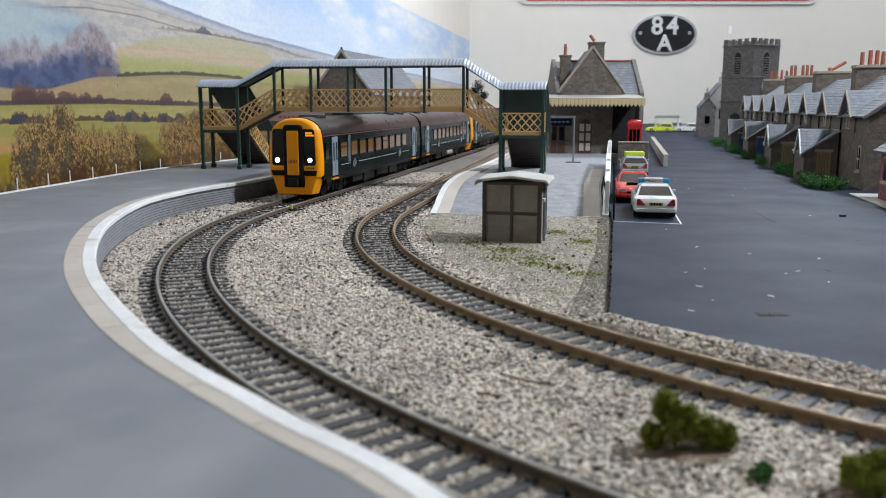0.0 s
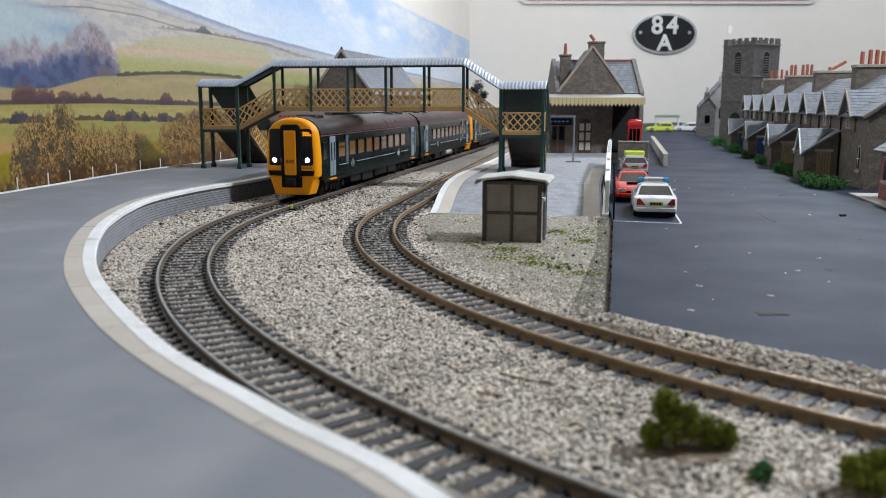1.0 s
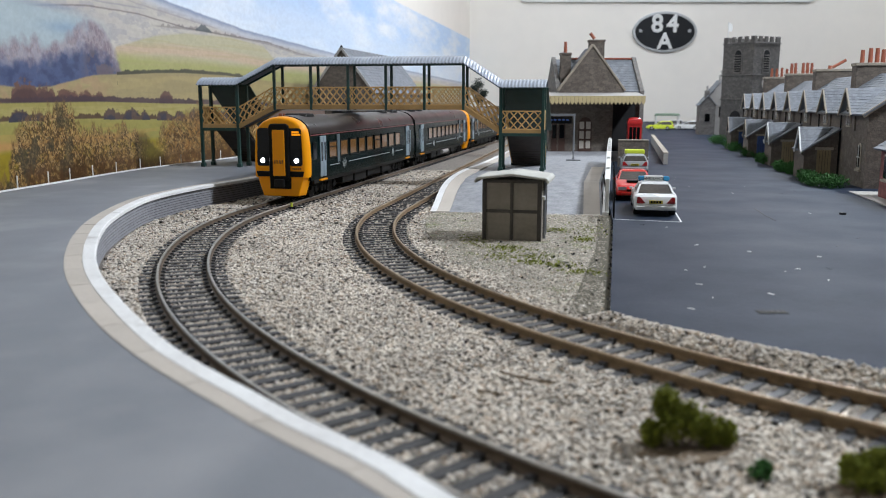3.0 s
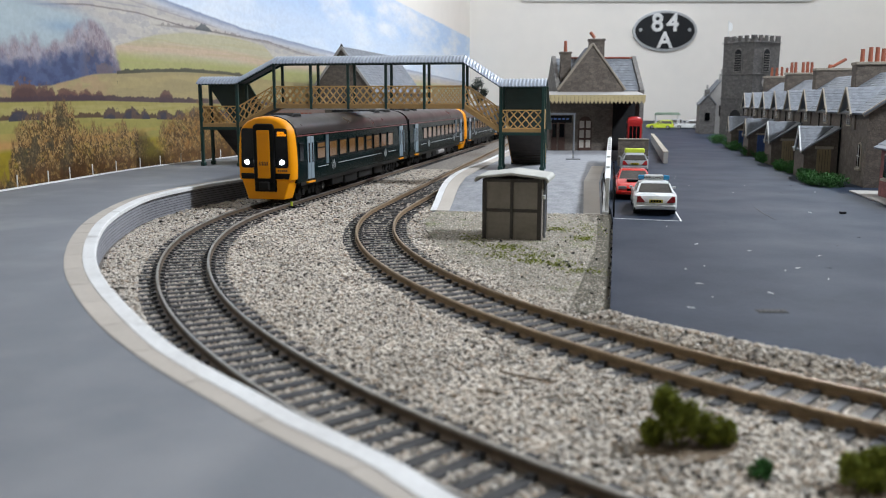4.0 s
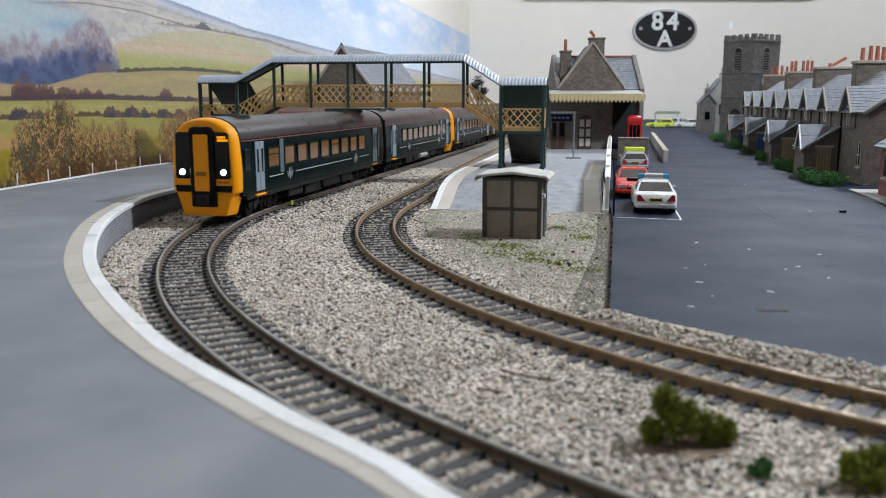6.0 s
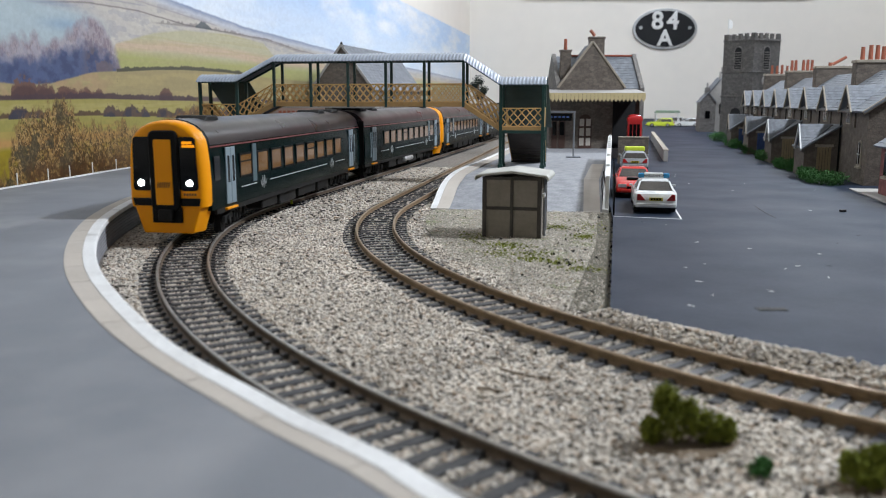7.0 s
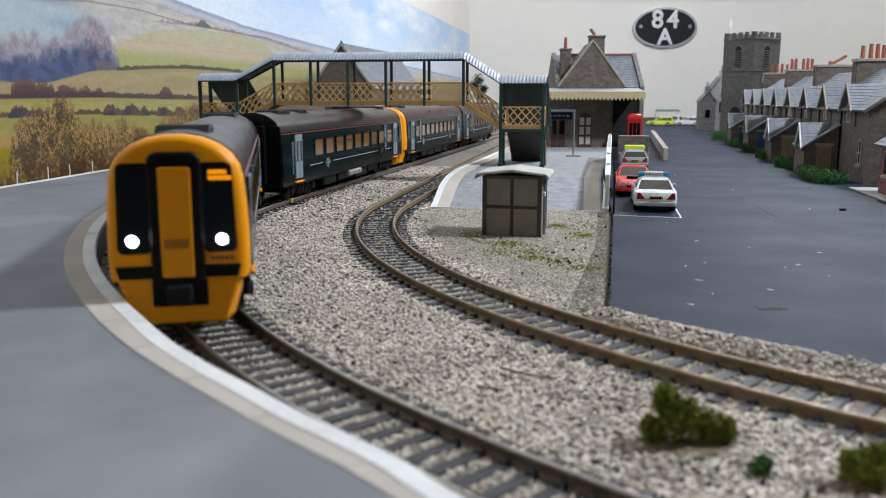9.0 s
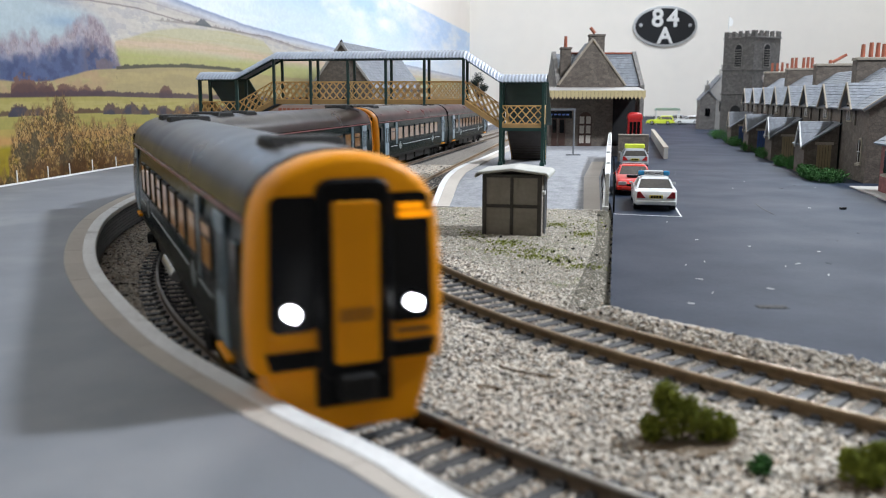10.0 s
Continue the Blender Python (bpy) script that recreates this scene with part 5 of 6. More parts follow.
            part("grab_panel", Geo().box(dx - 31.5, dx - 26.5, k * 17.5 - 0.3, k * 17.5 + 0.3, 20, 37.6) if dx > 0 else Geo().box(dx - 9.6, dx - 8.6, k * 17.6 - 0.3, k * 17.6 + 0.3, 16, 34), mat_band if dx > 0 else SILVERDOOR, car, "slightly lighter vertical band")
        # underframe boxes, tank and pipe
        for ux, ul, ud in ((48, 22, 6.2), (20, 26, 7.4), (-14, 32, 6.6), (-46, 22, 7.0)):
            part("equipment_box", Geo().box(ux - ul / 2, ux + ul / 2, k * 10.5 - 4.5, k * 10.5 + 4.5, 11 - ud, 11.2), BLACKMETAL, car, bevel=0.5)
    part("exhaust_silencer", Geo().cyl((-14, -16.0, 8.0), (12, -16.0, 8.0), 2.1, 14), CHROME, car, "bright silver cylinder under the floor", smooth=40, bevel=0.4)
    part("floor_frame", Geo().box(-HALF + 4, x1 - 8, -14.5, 14.5, 9.4, 12.2), BLACKMETAL, car)
    # roof pods
    for rx, rl in ((98, 17), (-100, 20), (-70, 16)):
        pod = Geo().prism([(rx - rl / 2, 48.4), (rx - rl / 2 + 2.5, 51.0), (rx + rl / 2 - 4, 51.0), (rx + rl / 2, 48.4)], "y", -7.5, 7.5)
        part("roof_pod", pod, BLACKMETAL, car, "black roof equipment pod", bevel=0.5)
    # corridor bellows on plain ends
    for e in ((-1,) if cab else (-1, 1)):
        bel = Geo()
        for j in range(3):
            bel.box(e * (HALF - 1.4 + j * 1.6) - 0.6, e * (HALF - 1.4 + j * 1.6) + 0.6, -8.5, 8.5, 12, 43)
        part("corridor_bellows", bel, BLACK, car, bevel=0.3)
        part("end_panel", Geo().box(e * (HALF - 1.3) - 0.4, e * (HALF - 1.3) + 0.4, -16.8, 16.8, 12.2, 42.5), BLACK, car)
    if cab:
        build_cab(car)
    for bx in (BOGIE, -BOGIE):
        bg = part("bogie", Geo().box(-12, 12, -9, 9, 4.5, 9.0), BLACKMETAL, car, "black bogie with sprung frames", at=pose(bx, 0, 0), bevel=0.5)
        for k in (-1, 1):
            fr = Geo().prism([(-23, 5.0), (-22, 7.6), (-9, 8.8), (9, 8.8), (22, 7.6), (23, 5.0), (17, 3.6), (12, 5.4), (-12, 5.4), (-17, 3.6)], "y", k * 11.6 - 0.9, k * 11.6 + 0.9)
            for ax in (-16.5, 16.5):
                fr.cyl((ax, k * 12.3, 5.5), (ax, k * 13.6, 5.5), 2.1, 12)
            for ax in (-6, 0, 6):
                fr.cyl((ax, k * 12.4, 3.2), (ax, k * 12.4, 8.2), 1.1, 10)
            part("side_frame", fr, BLACKMETAL, bg, bevel=0.2)
        for ax in (-16.5, 16.5):
            wh = Geo().cyl((0, -9.6, 0), (0, 9.6, 0), 1.1, 10)
            for k in (-1, 1):
                wh.cyl((0, k * 7.6, 0), (0, k * 10.0, 0), 5.4, 24)
                wh.cyl((0, k * 7.1, 0), (0, k * 7.6, 0), 5.9, 24)
            part("wheelset", wh, BLACKMETAL, bg, at=pose(ax, 0, 5.4), smooth=35)
    # the model is a little narrower than its drawing
    for ob in car.children_recursive:
        if ob.type == "MESH":
            for v in ob.data.vertices:
                v.co.y *= 0.965
    return car


mat_band = mat("grey_green_band", (0.085, 0.125, 0.145), (0.07, 0.108, 0.125), 0.3, 0.5, 0.02, coat=0.4)


def rounded(y0, y1, z0, z1, r, n=4):
    """A rounded rectangle in the y-z plane."""
    pts = []
    for cy, cz, a0 in ((y1 - r, z1 - r, 0), (y0 + r, z1 - r, 90), (y0 + r, z0 + r, 180), (y1 - r, z0 + r, 270)):
        for i in range(n + 1):
            a = radians(a0 + 90 * i / n)
            pts.append((cy + r * math.cos(a), cz + r * math.sin(a)))
    return pts


def build_cab(car):
    xf = HALF - 6.5
    rings = []
    for x, s in ((xf, 0.0), (xf + 2.6, 0.15), (xf + 4.4, 0.55), (xf + 5.7, 1.25), (xf + 6.3, 2.1), (xf + 6.5, 3.2)):
        rings.append(section_ring(x, s, 14.2))
    cabm = part("cab_front", Geo().loft(rings), TRAINYELLOW, car, "yellow cab end", smooth=50)
    f = HALF
    # sloping black windscreens with yellow round them
    for k in (-1, 1):
        y0, y1 = (6.2, 14.6) if k > 0 else (-14.6, -6.2)
        scr = [(yy * (1 - 0.05 * max(0, zz - 30) / 14), zz) for yy, zz in rounded(y0, y1, 21.0, 43.0, 1.6)]
        part("windscreen", Geo().prism(scr, "x", f - 0.6, f + 0.25), DARKGLASS, cabm, "black glazed windscreen")
        head = part("headlight", Geo().cyl((f, k * 10.9, 24.2), (f + 0.75, k * 10.9, 24.2), 1.35, 20), HEADLIGHT, cabm, "lit white headlight")
        part("marker_strip", Geo().prism([(k * 6, 17.9), (k * 15.4, 17.9), (k * 14.6, 14.7), (k * 6, 14.7)], "x", f - 0.8, f + 0.35), BLACK, cabm, bevel=0.2)
        part("lamp_panel", Geo().box(f - 0.5, f + 0.2, min(k * 7, k * 14.2), max(k * 7, k * 14.2), 18.5, 20.6), TRAINYELLOW, cabm)
    nb = Geo()
    for j in range(5):
        nb.box(f + 0.18, f + 0.3, 8.0 + j * 1.2, 8.0 + j * 1.2 + 0.8, 19.0, 20.0)
    part("unit_number", nb, BROWNPAINT, cabm, "dark bars of an unread number")
    ds = Geo()
    for z0, bars in ((40.1, 4), (38.7, 5)):
        for j in range(bars):
            ds.box(f + 0.2, f + 0.5, 8.2 + j * 1.15, 8.2 + j * 1.15 + 0.95, z0, z0 + 1.1)
    part("destination_display", ds, AMBER, cabm, "glowing amber destination display")
    gw = Geo().prism(rounded(-6.5, 6.5, 12.5, 45.6, 2.6), "x", f - 1, f + 1.5)
    gang = part("gangway_surround", gw, BLACK, cabm, "thick black gangway seal", bevel=0.5)
    part("gangway_door", Geo().prism(rounded(-3.9, 3.9, 15.2, 42.0, 0.6), "x", f + 0.5, f + 1.9), TRAINYELLOW, gang, "yellow gangway door", bevel=0.2)
    em = Geo()
    for j in range(6):
        em.bar((f + 2.0, -2.8 + j * 1.0, 22.4), (f + 2.0, -2.4 + j * 1.0, 24.6), 0.2, 0.35)
    part("emblem", em, BROWNPAINT, gang, "dark strokes of an emblem")
    # coupler and valance
    val = Geo()
    val.loft([[(f - 9, -16.6, 14.4), (f - 9, 16.6, 14.4), (f - 0.5, 15.0, 14.4), (f - 0.5, -15.0, 14.4)],
              [(f - 9, -13.0, 3.2), (f - 9, 13.0, 3.2), (f - 0.2, 11.2, 3.2), (f - 0.2, -11.2, 3.2)]])
    vm = part("valance", val, TRAINYELLOW, cabm, "yellow lower front valance", bevel=0.6, segments=2)
    part("coupler_recess", Geo().box(f - 1.2, f + 0.3, -6.8, 6.8, 7.6, 14.6), BLACK, vm, bevel=0.3)
    part("coupler", Geo().box(f, f + 2.6, -3.2, 3.2, 8.6, 13.4), BLACKMETAL, vm, "black coupling head", bevel=0.5)
    for k in (-1, 1):
        part("side_window", Geo().box(xf - 9, xf - 3, k * 17.5 - 0.4, k * 17.5 + 0.4, 24, 34.5), DARKGLASS, car, "black cab side window", bevel=0.2)


COACHES = [coach("coach", True, "dark green railcar with a lit yellow cab front"),
           coach("coach", True, "dark green railcar coach with lamplit windows"),
           coach("coach", True, "dark green following railcar with a yellow end"),
           coach("coach", False, "dark green rear coach with lamplit windows")]


# ---- foliage ----
def foliage(name, parent, blobs, count, leaf, mtl, seed, label=""):
    """A crown of many small leaf clumps spread over uneven ellipsoids (x, y, z, rx, ry, rz)."""
    r = np.random.default_rng(seed)
    g = Geo()
    for bx, by, bz, rx, ry, rz in blobs:
        share = int(count / len(blobs))
        for _ in range(share):
            d = r.normal(size=3)
            d /= np.linalg.norm(d)
            rad = r.uniform(0.25, 1.18)
            c = np.array((bx + d[0] * rx * rad, by + d[1] * ry * rad, max(0.2, bz + d[2] * rz * rad)))
            s = leaf * r.uniform(0.6, 1.5)
            k = len(g.v)
            ax = r.normal(size=(4, 3))
            g.v += [tuple(c + q / np.linalg.norm(q) * s) for q in ax]
            g.f += [(k, k + 1, k + 2), (k, k + 2, k + 3), (k, k + 3, k + 1), (k + 1, k + 3, k + 2)]
    me = bpy.data.meshes.new(name)
    me.from_pydata([(a * MM, b * MM, c * MM) for a, b, c in g.v], [], g.f)
    me.materials.append(mtl)
    ob = new(name, me)
    ob.parent = parent
    if label:
        tagged(ob, label)
    return ob


def bush(x, y, blobs, count, leaf, mtl, seed, label, soil=0.0, name="bush"):
    b = thing(name, pose(x, y, 0), label, "bush", "bushes")
    foliage("foliage", b, blobs, count, leaf, mtl, seed)
    if soil:
        pts = [(soil * (1 + 0.25 * math.sin(3 * a + seed) + 0.15 * math.sin(7 * a)) * math.cos(a), 0.8 * soil * (1 + 0.2 * math.sin(4 * a)) * math.sin(a)) for a in [2 * math.pi * i / 26 for i in range(26)]]
        part("soil_patch", Geo().prism(pts, "z", -0.2, 0.75), BROWNSOIL, b, "brown soil patch under the bush", bevel=0.2)
    st = Geo()
    for k in range(4):
        st.cyl((k * 0.6 - 0.9, 0, 0), (blobs[k % len(blobs)][0] * 0.7, blobs[k % len(blobs)][1] * 0.7, blobs[k % len(blobs)][2]), 0.3, 5)
    part("stems", st, BROWNSOIL, b)
    return b


bush(42.5, 144.5, [(-1.5, 0, 4.6, 3.4, 3.2, 4.2), (-2.6, 0.5, 8.2, 2.3, 2.2, 3.0), (1.6, -0.5, 5.6, 2.6, 2.6, 3.0), (5.0, 0, 3.4, 2.9, 2.6, 2.7), (8.0, -0.8, 3.0, 1.8, 1.8, 2.2), (-5.2, -0.5, 3.0, 1.8, 2.0, 2.2)], 5200, 0.42, MOSS, 71, "mossy olive green bush on a brown soil patch", 9.0)
bush(52.0, 131.0, [(0, 0, 1.4, 2.0, 1.8, 1.3), (0.8, 0.3, 2.4, 1.2, 1.1, 0.9)], 900, 0.32, HEDGE, 72, "small bright green tuft in the ballast")
bush(68.0, 127.0, [(0, 0, 3.0, 4.2, 3.6, 2.8), (2.2, 0.5, 5.0, 2.4, 2.2, 2.2), (-2.6, 0, 4.2, 2.0, 2.0, 1.8)], 3000, 0.42, MOSS, 73, "mossy olive green bush in the ballast", 5.0)


def verge_tufts():
    """Flocked moss tufts, grit and dark crumbs on the verge."""
    r = np.random.default_rng(9)
    t = thing("moss_tufts", pose(0, 0, 0), "scattered green moss tufts on the gravel verge", "moss", kind="stuff")
    g, k = Geo(), Geo()
    spots = [(28, 345, 9, 4), (36, 330, 6, 4), (34, 318, 5, 3), (50, 300, 8, 3), (14, 372, 6, 8), (22, 330, 6, 4), (62, 372, 5, 4), (55, 400, 5, 4), (24, 352, 8, 3), (43, 313, 6, 3), (70, 400, 8, 12)]
    for cx, cy, sx, sy in spots:
        for _ in range(170):
            x, y = cx + r.normal() * sx * 0.6, cy + r.normal() * sy
            s = r.uniform(0.25, 0.7)
            q = len(g.v)
            for a in r.normal(size=(4, 3)):
                a = a / np.linalg.norm(a) * s
                g.v.append((x + a[0], y + a[1], 0.75 + abs(a[2]) * 1.3))
            g.f += [(q, q + 1, q + 2), (q, q + 2, q + 3), (q, q + 3, q + 1), (q + 1, q + 3, q + 2)]
    part("moss", g, MOSS, t)
    grit_v = Geo()
    for _ in range(20000):
        y = r.uniform(240, 468)
        x0, x1 = np.interp(y, [240, 280, 330, 400, 440, 468], [36, 15, -3, -12, -13, -8]), 45 + (y - 232) * 0.2
        x = r.uniform(min(x0, x1), max(x0, x1))
        s = r.uniform(0.25, 0.75)
        q = len(grit_v.v)
        for a in r.normal(size=(4, 3)):
            a = a / np.linalg.norm(a) * s
            grit_v.v.append((x + a[0], y + a[1], 0.65 + abs(a[2]) * 0.7))
        grit_v.f += [(q, q + 1, q + 2), (q, q + 2, q + 3), (q, q + 3, q + 1), (q + 1, q + 3, q + 2)]
    gr = thing("verge_grit", pose(0, 0, 0), "fine grey grit spread over the verge", "grit", kind="stuff")
    part("grit", grit_v, STONE_BALLAST, gr)
    for _ in range(46):
        y = r.uniform(260, 455)
        x = r.uniform(5 + max(0, 400 - y) * 0.2, 44 + (y - 232) * 0.2)
        s = r.uniform(0.5, 1.1)
        q = len(k.v)
        for a in r.normal(size=(6, 3)):
            a = a / np.linalg.norm(a) * s
            k.v.append((x + a[0], y + a[1], 0.9 + a[2]))
        k.f += [(q, q + 1, q + 2), (q, q + 2, q + 3), (q + 3, q + 4, q + 5), (q, q + 4, q + 5), (q + 1, q + 5, q + 2)]
    part("dark_crumb", k, BLACKMETAL, t, "dark crumbs of cinder")
    # crumbly dark edge of the road
    e = Geo()
    for _ in range(420):
        s_ = r.uniform(0, 1)
        x, y = 46.6 + 40 * s_ + r.normal() * 0.7, 230 + 199 * s_
        q = len(e.v)
        w = r.uniform(0.4, 1.0)
        for a in r.normal(size=(4, 3)):
            a = a / np.linalg.norm(a) * w
            e.v.append((x + a[0] * 0.8 + 0.7, y + a[1], 2.4 + a[2] * 0.8))
        e.f += [(q, q + 1, q + 2), (q, q + 2, q + 3), (q, q + 3, q + 1), (q + 1, q + 3, q + 2)]
    ed = thing("road_edge_crumbs", pose(0, 0, 0), "black crumbled edge of the painted road", "rubble", kind="stuff")
    part("crumbs", e, BLACKMETAL, ed)


verge_tufts()


def road_litter():
    r = np.random.default_rng(12)
    d = thing("road_debris", pose(0, 0, 0), "specks of dust and scratches on the road", "debris", kind="stuff")
    pale, dark = Geo(), Geo()
    for _ in range(120):
        x, y = r.uniform(70, 330), r.uniform(200, 700)
        if x < 50 + 0.2 * (y - 210) + 6 or x > 240 + 0.2 * (y - 500):
            continue
        a, l = r.uniform(0, 3.14), r.uniform(0.4, 2.4)
        (pale if r.random() < 0.7 else dark).bar((x, y, 3.03), (x + l * math.cos(a), y + l * math.sin(a), 3.03), 0.35, 0.14)
    g = thing("drain_cover", pose(92.5, 232, 3.0), "small dark drain cover in the road", "drain cover")
    part("frame", Geo().box(-4.2, 4.2, -1.9, 1.9, 0, 0.12), BLACKMETAL, g)
    for k in range(5):
        part("slot", Geo().box(-3.6 + k * 1.6, -2.8 + k * 1.6, -1.4, 1.4, 0.1, 0.24), BLACK, g)
    c = thing("coupling_scrap", pose(209, 440, 3.0, 0, 0, 10), "tiny black plastic scrap on the road", "scrap")
    part("scrap", Geo().box(-1.6, 1.6, -0.9, 0.9, 0, 1.2), BLACK, c, bevel=0.2)
    for a, b in (((172.3, 465.4, 3.04), (167.6, 439.4, 3.04)), ((167.6, 439.4, 3.04), (165.3, 418.1, 3.04))):
        dark.bar(a, b, 0.5, 0.16)
    part("pale_specks", pale, COPING, d)
    part("dark_specks", dark, BLACK, d)
    for ends in (((7.2, 169.6, 1.9), (12.6, 167.8, 1.9)), ((12.8, 182.3, 1.9), (18.0, 177.6, 1.9), (24.3, 174.6, 1.9))):
        tw = thing("dry_twig", pose(0, 0, 0), "thin dry brown twig lying on the ballast", "twig", "twigs on the ballast")
        stick = Geo()
        for a, b in zip(ends, ends[1:]):
            stick.cyl(a, b, 0.32, 6, 0.22)
        part("stick", stick, BROWNSOIL, tw)
    p = thing("point_lamp", pose(-87.5, 487, 0.4), "small yellow peg beside the rail", "lineside marker")
    part("peg", Geo().cyl((0, 0, 0), (0, 0, 3.4), 0.7, 8), HIVIS, p, bevel=0.15)
    part("base", Geo().box(-2.5, 2.5, -1.6, 1.6, -0.4, 0.9), BLACK, p, bevel=0.2)


road_litter()

# ---- the terrace: row frame with v along the row and u away from the road ----
ROW = pose(265.4, 604.9, 3.0, 0, 0, -11.0)


def row_pose(u, v, z=0.0):
    return ROW @ pose(u, v, z)


def terrace_house(i):
    v0 = -27 + 68.6 * i
    L = 68.6
    h = thing("terraced_house", row_pose(25, v0), "stone terraced house with slate roof and gabled dormer", "house", "houses of the terrace")
    part("wall", Geo().box(0, 78, 0.0, L, 0, 52), STONE, h)
    if i in (0, 7):
        part("gable", Geo().prism([(0, 52), (78, 52), (40, 79)], "y", 0.2 if i == 0 else L - 2.5, 2.5 if i == 0 else L - 0.2), STONE, h, "brown stone gable end")
        part("verge_board", Geo().bar((-4, -1.0 if i == 0 else L + 1, 48.6), (40, -1.0 if i == 0 else L + 1, 80), 1.4, 2.6), DRESSED, h, "cream verge board")
    o = 2.5 if i == 0 else 0
    roof_plane(h, "roof", (-4, -o, 49.5), (-4, L, 49.5), (40, L, 80), (40, -o, 80), 24, 17, 100 + i)
    roof_plane(h, "roof", (82, -o, 49.5), (82, L, 49.5), (40, L, 80), (40, -o, 80), 24, 17, 200 + i)
    # gabled dormer breaking the eaves
    c, hw, zt, zb = 43.0, 16.5, 67.6, 49.0
    part("dormer_wall", Geo().prism([(c - hw + 3, 38), (c + hw - 3, 38), (c + hw - 3, zb + 3), (c, zt - 2), (c - hw + 3, zb + 3)], "x", -1.2, 20), STONE, h)
    for k in (-1, 1):
        roof_plane(h, "dormer_roof", (-4.5, c + k * hw, zb), (5.5, c + k * hw, zb), (30, c, zt), (-4.5, c, zt), 9, 9, 300 + 2 * i + (k > 0))
        part("barge_board", Geo().bar((-4.9, c + k * (hw + 0.3), zb - 0.6), (-4.9, c, zt - 0.4), 1.0, 2.0), DRESSED, h, "pale barge board")
    w = part("window", Geo().box(-1.9, -0.9, c - 6, c + 6, 40, 53), DRESSED, h, bevel=0.1)
    for a in (-1, 1):
        part("pane", Geo().box(-2.2, -1.6, c + a * 2.9 - 2.3, c + a * 2.9 + 2.3, 41.2, 52), DARKGLASS, w)
    part("eaves_ledge", Geo().box(-4.8, -0.6, c - hw + 1, c + hw - 1, 48.3, 49.6), GREYSTONE, h, bevel=0.2)
    # ground-floor arched window
    win = Geo()
    prof = arched(10, 19, 12, 30)
    win.prism([(a, b) for a, b in prof], "x", -0.7, 0.2)
    fr = part("window", win, DRESSED, h, "arched window with a pale stone surround", bevel=0.1)
    part("pane", Geo().prism(arched(11.4, 17.6, 13.5, 28.8), "x", -0.95, -0.5), DARKGLASS, fr)
    part("sill", Geo().box(-1.6, 0, 9, 20, 10.6, 12.0), DRESSED, fr, bevel=0.15)
    part("glazing_bar", Geo().box(-1.15, -0.9, 14.2, 14.8, 13.5, 28.5), WHITE, fr)
    part("glazing_bar", Geo().box(-1.15, -0.9, 11.4, 17.6, 20.2, 20.8), WHITE, fr)
    part("downpipe", Geo().cyl((-1.0, 66, 0), (-1.0, 66, 49), 0.6, 8), BLACK, h)
    # shared stack with pots
    if i % 2:
        ch = part("chimney", Geo().box(21.5, 56, L - 14, L - 1, 56, 88), STONE, h, bevel=0.3)
        part("chimney_cap", Geo().box(20.7, 56.8, L - 14.8, L - 0.2, 86.2, 88.6), DRESSED, ch, bevel=0.3)
        r = random.Random(i)
        for x in {1: (27, 33, 38, 42.5, 48), 3: (35,), 5: (27, 31, 39, 43.5, 48), 7: (30, 36, 42, 48)}[i]:
            top = 92 if i == 3 else 88 + r.uniform(10.5, 12.5)
            part("chimney_pot", Geo().cyl((x, L - 7.5, 88), (x, L - 7.5, top), 1.8, 10, 1.5), TERRACOTTA, ch, "terracotta chimney pot")
        if i == 3:
            part("chimney_pot", Geo().cyl((37, L - 7.5, 90), (49, L - 7.5, 97), 1.4, 10), TERRACOTTA, ch, "tilted terracotta chimney pot")
    return h


for i in range(8):
    terrace_house(i)


def outhouse(i):
    v0 = 40 + 134 * i
    o = thing("outhouse", row_pose(0, v0), "lean-to stone outhouse with slate roof and %s door" % ("cream" if i < 2 else "blue"), "outhouse", "outhouses of the terrace")
    part("wall", Geo().prism([(0, 0), (25, 0), (25, 38), (0, 22)], "y", 0, 34), STONE, o)
    roof_plane(o, "roof", (-2, -1.8, 21.5), (-2, 35.8, 21.5), (25, 35.8, 39), (25, -1.8, 39), 13, 11, 400 + i)
    c, hw = 11.5, 11.5
    part("gable", Geo().prism([(c - hw + 1.5, 18), (c + hw - 1.5, 18), (c, 37)], "x", -1.2, 8), STONE, o)
    for k in (-1, 1):
        roof_plane(o, "gable_roof", (-2.2, c + k * hw, 20.5), (-1, c + k * hw, 21.0), (22, c, 39.2), (-2.2, c, 39.2), 9, 9, 500 + 2 * i + (k > 0))
        part("barge_board", Geo().bar((-2.6, c + k * (hw + 0.4), 19.8), (-2.6, c, 38.8), 0.9, 1.8), WHITE if i < 2 else DRESSED, o, "pale barge board")
    dmat = CREAMDOOR if i < 2 else BLUEPAINT
    d = part("door", Geo().box(9, 19, -0.7, 0.3, 0.3, 22), dmat, o, bevel=0.15)
    for k in range(4):
        part("board_joint", Geo().box(10.8 + k * 2, 11.0 + k * 2, -0.85, -0.6, 0.8, 21.5), DARKSTAIR if i < 2 else BLACK, d)
    part("lintel", Geo().box(7.5, 20.5, -0.6, 0.4, 22.2, 24.2), DRESSED, o, bevel=0.1)


CREAMDOOR = mat("tan_door_paint", (0.33, 0.26, 0.15), (0.26, 0.20, 0.115), 0.7, 1.5, 0.3)
for i in range(4):
    outhouse(i)

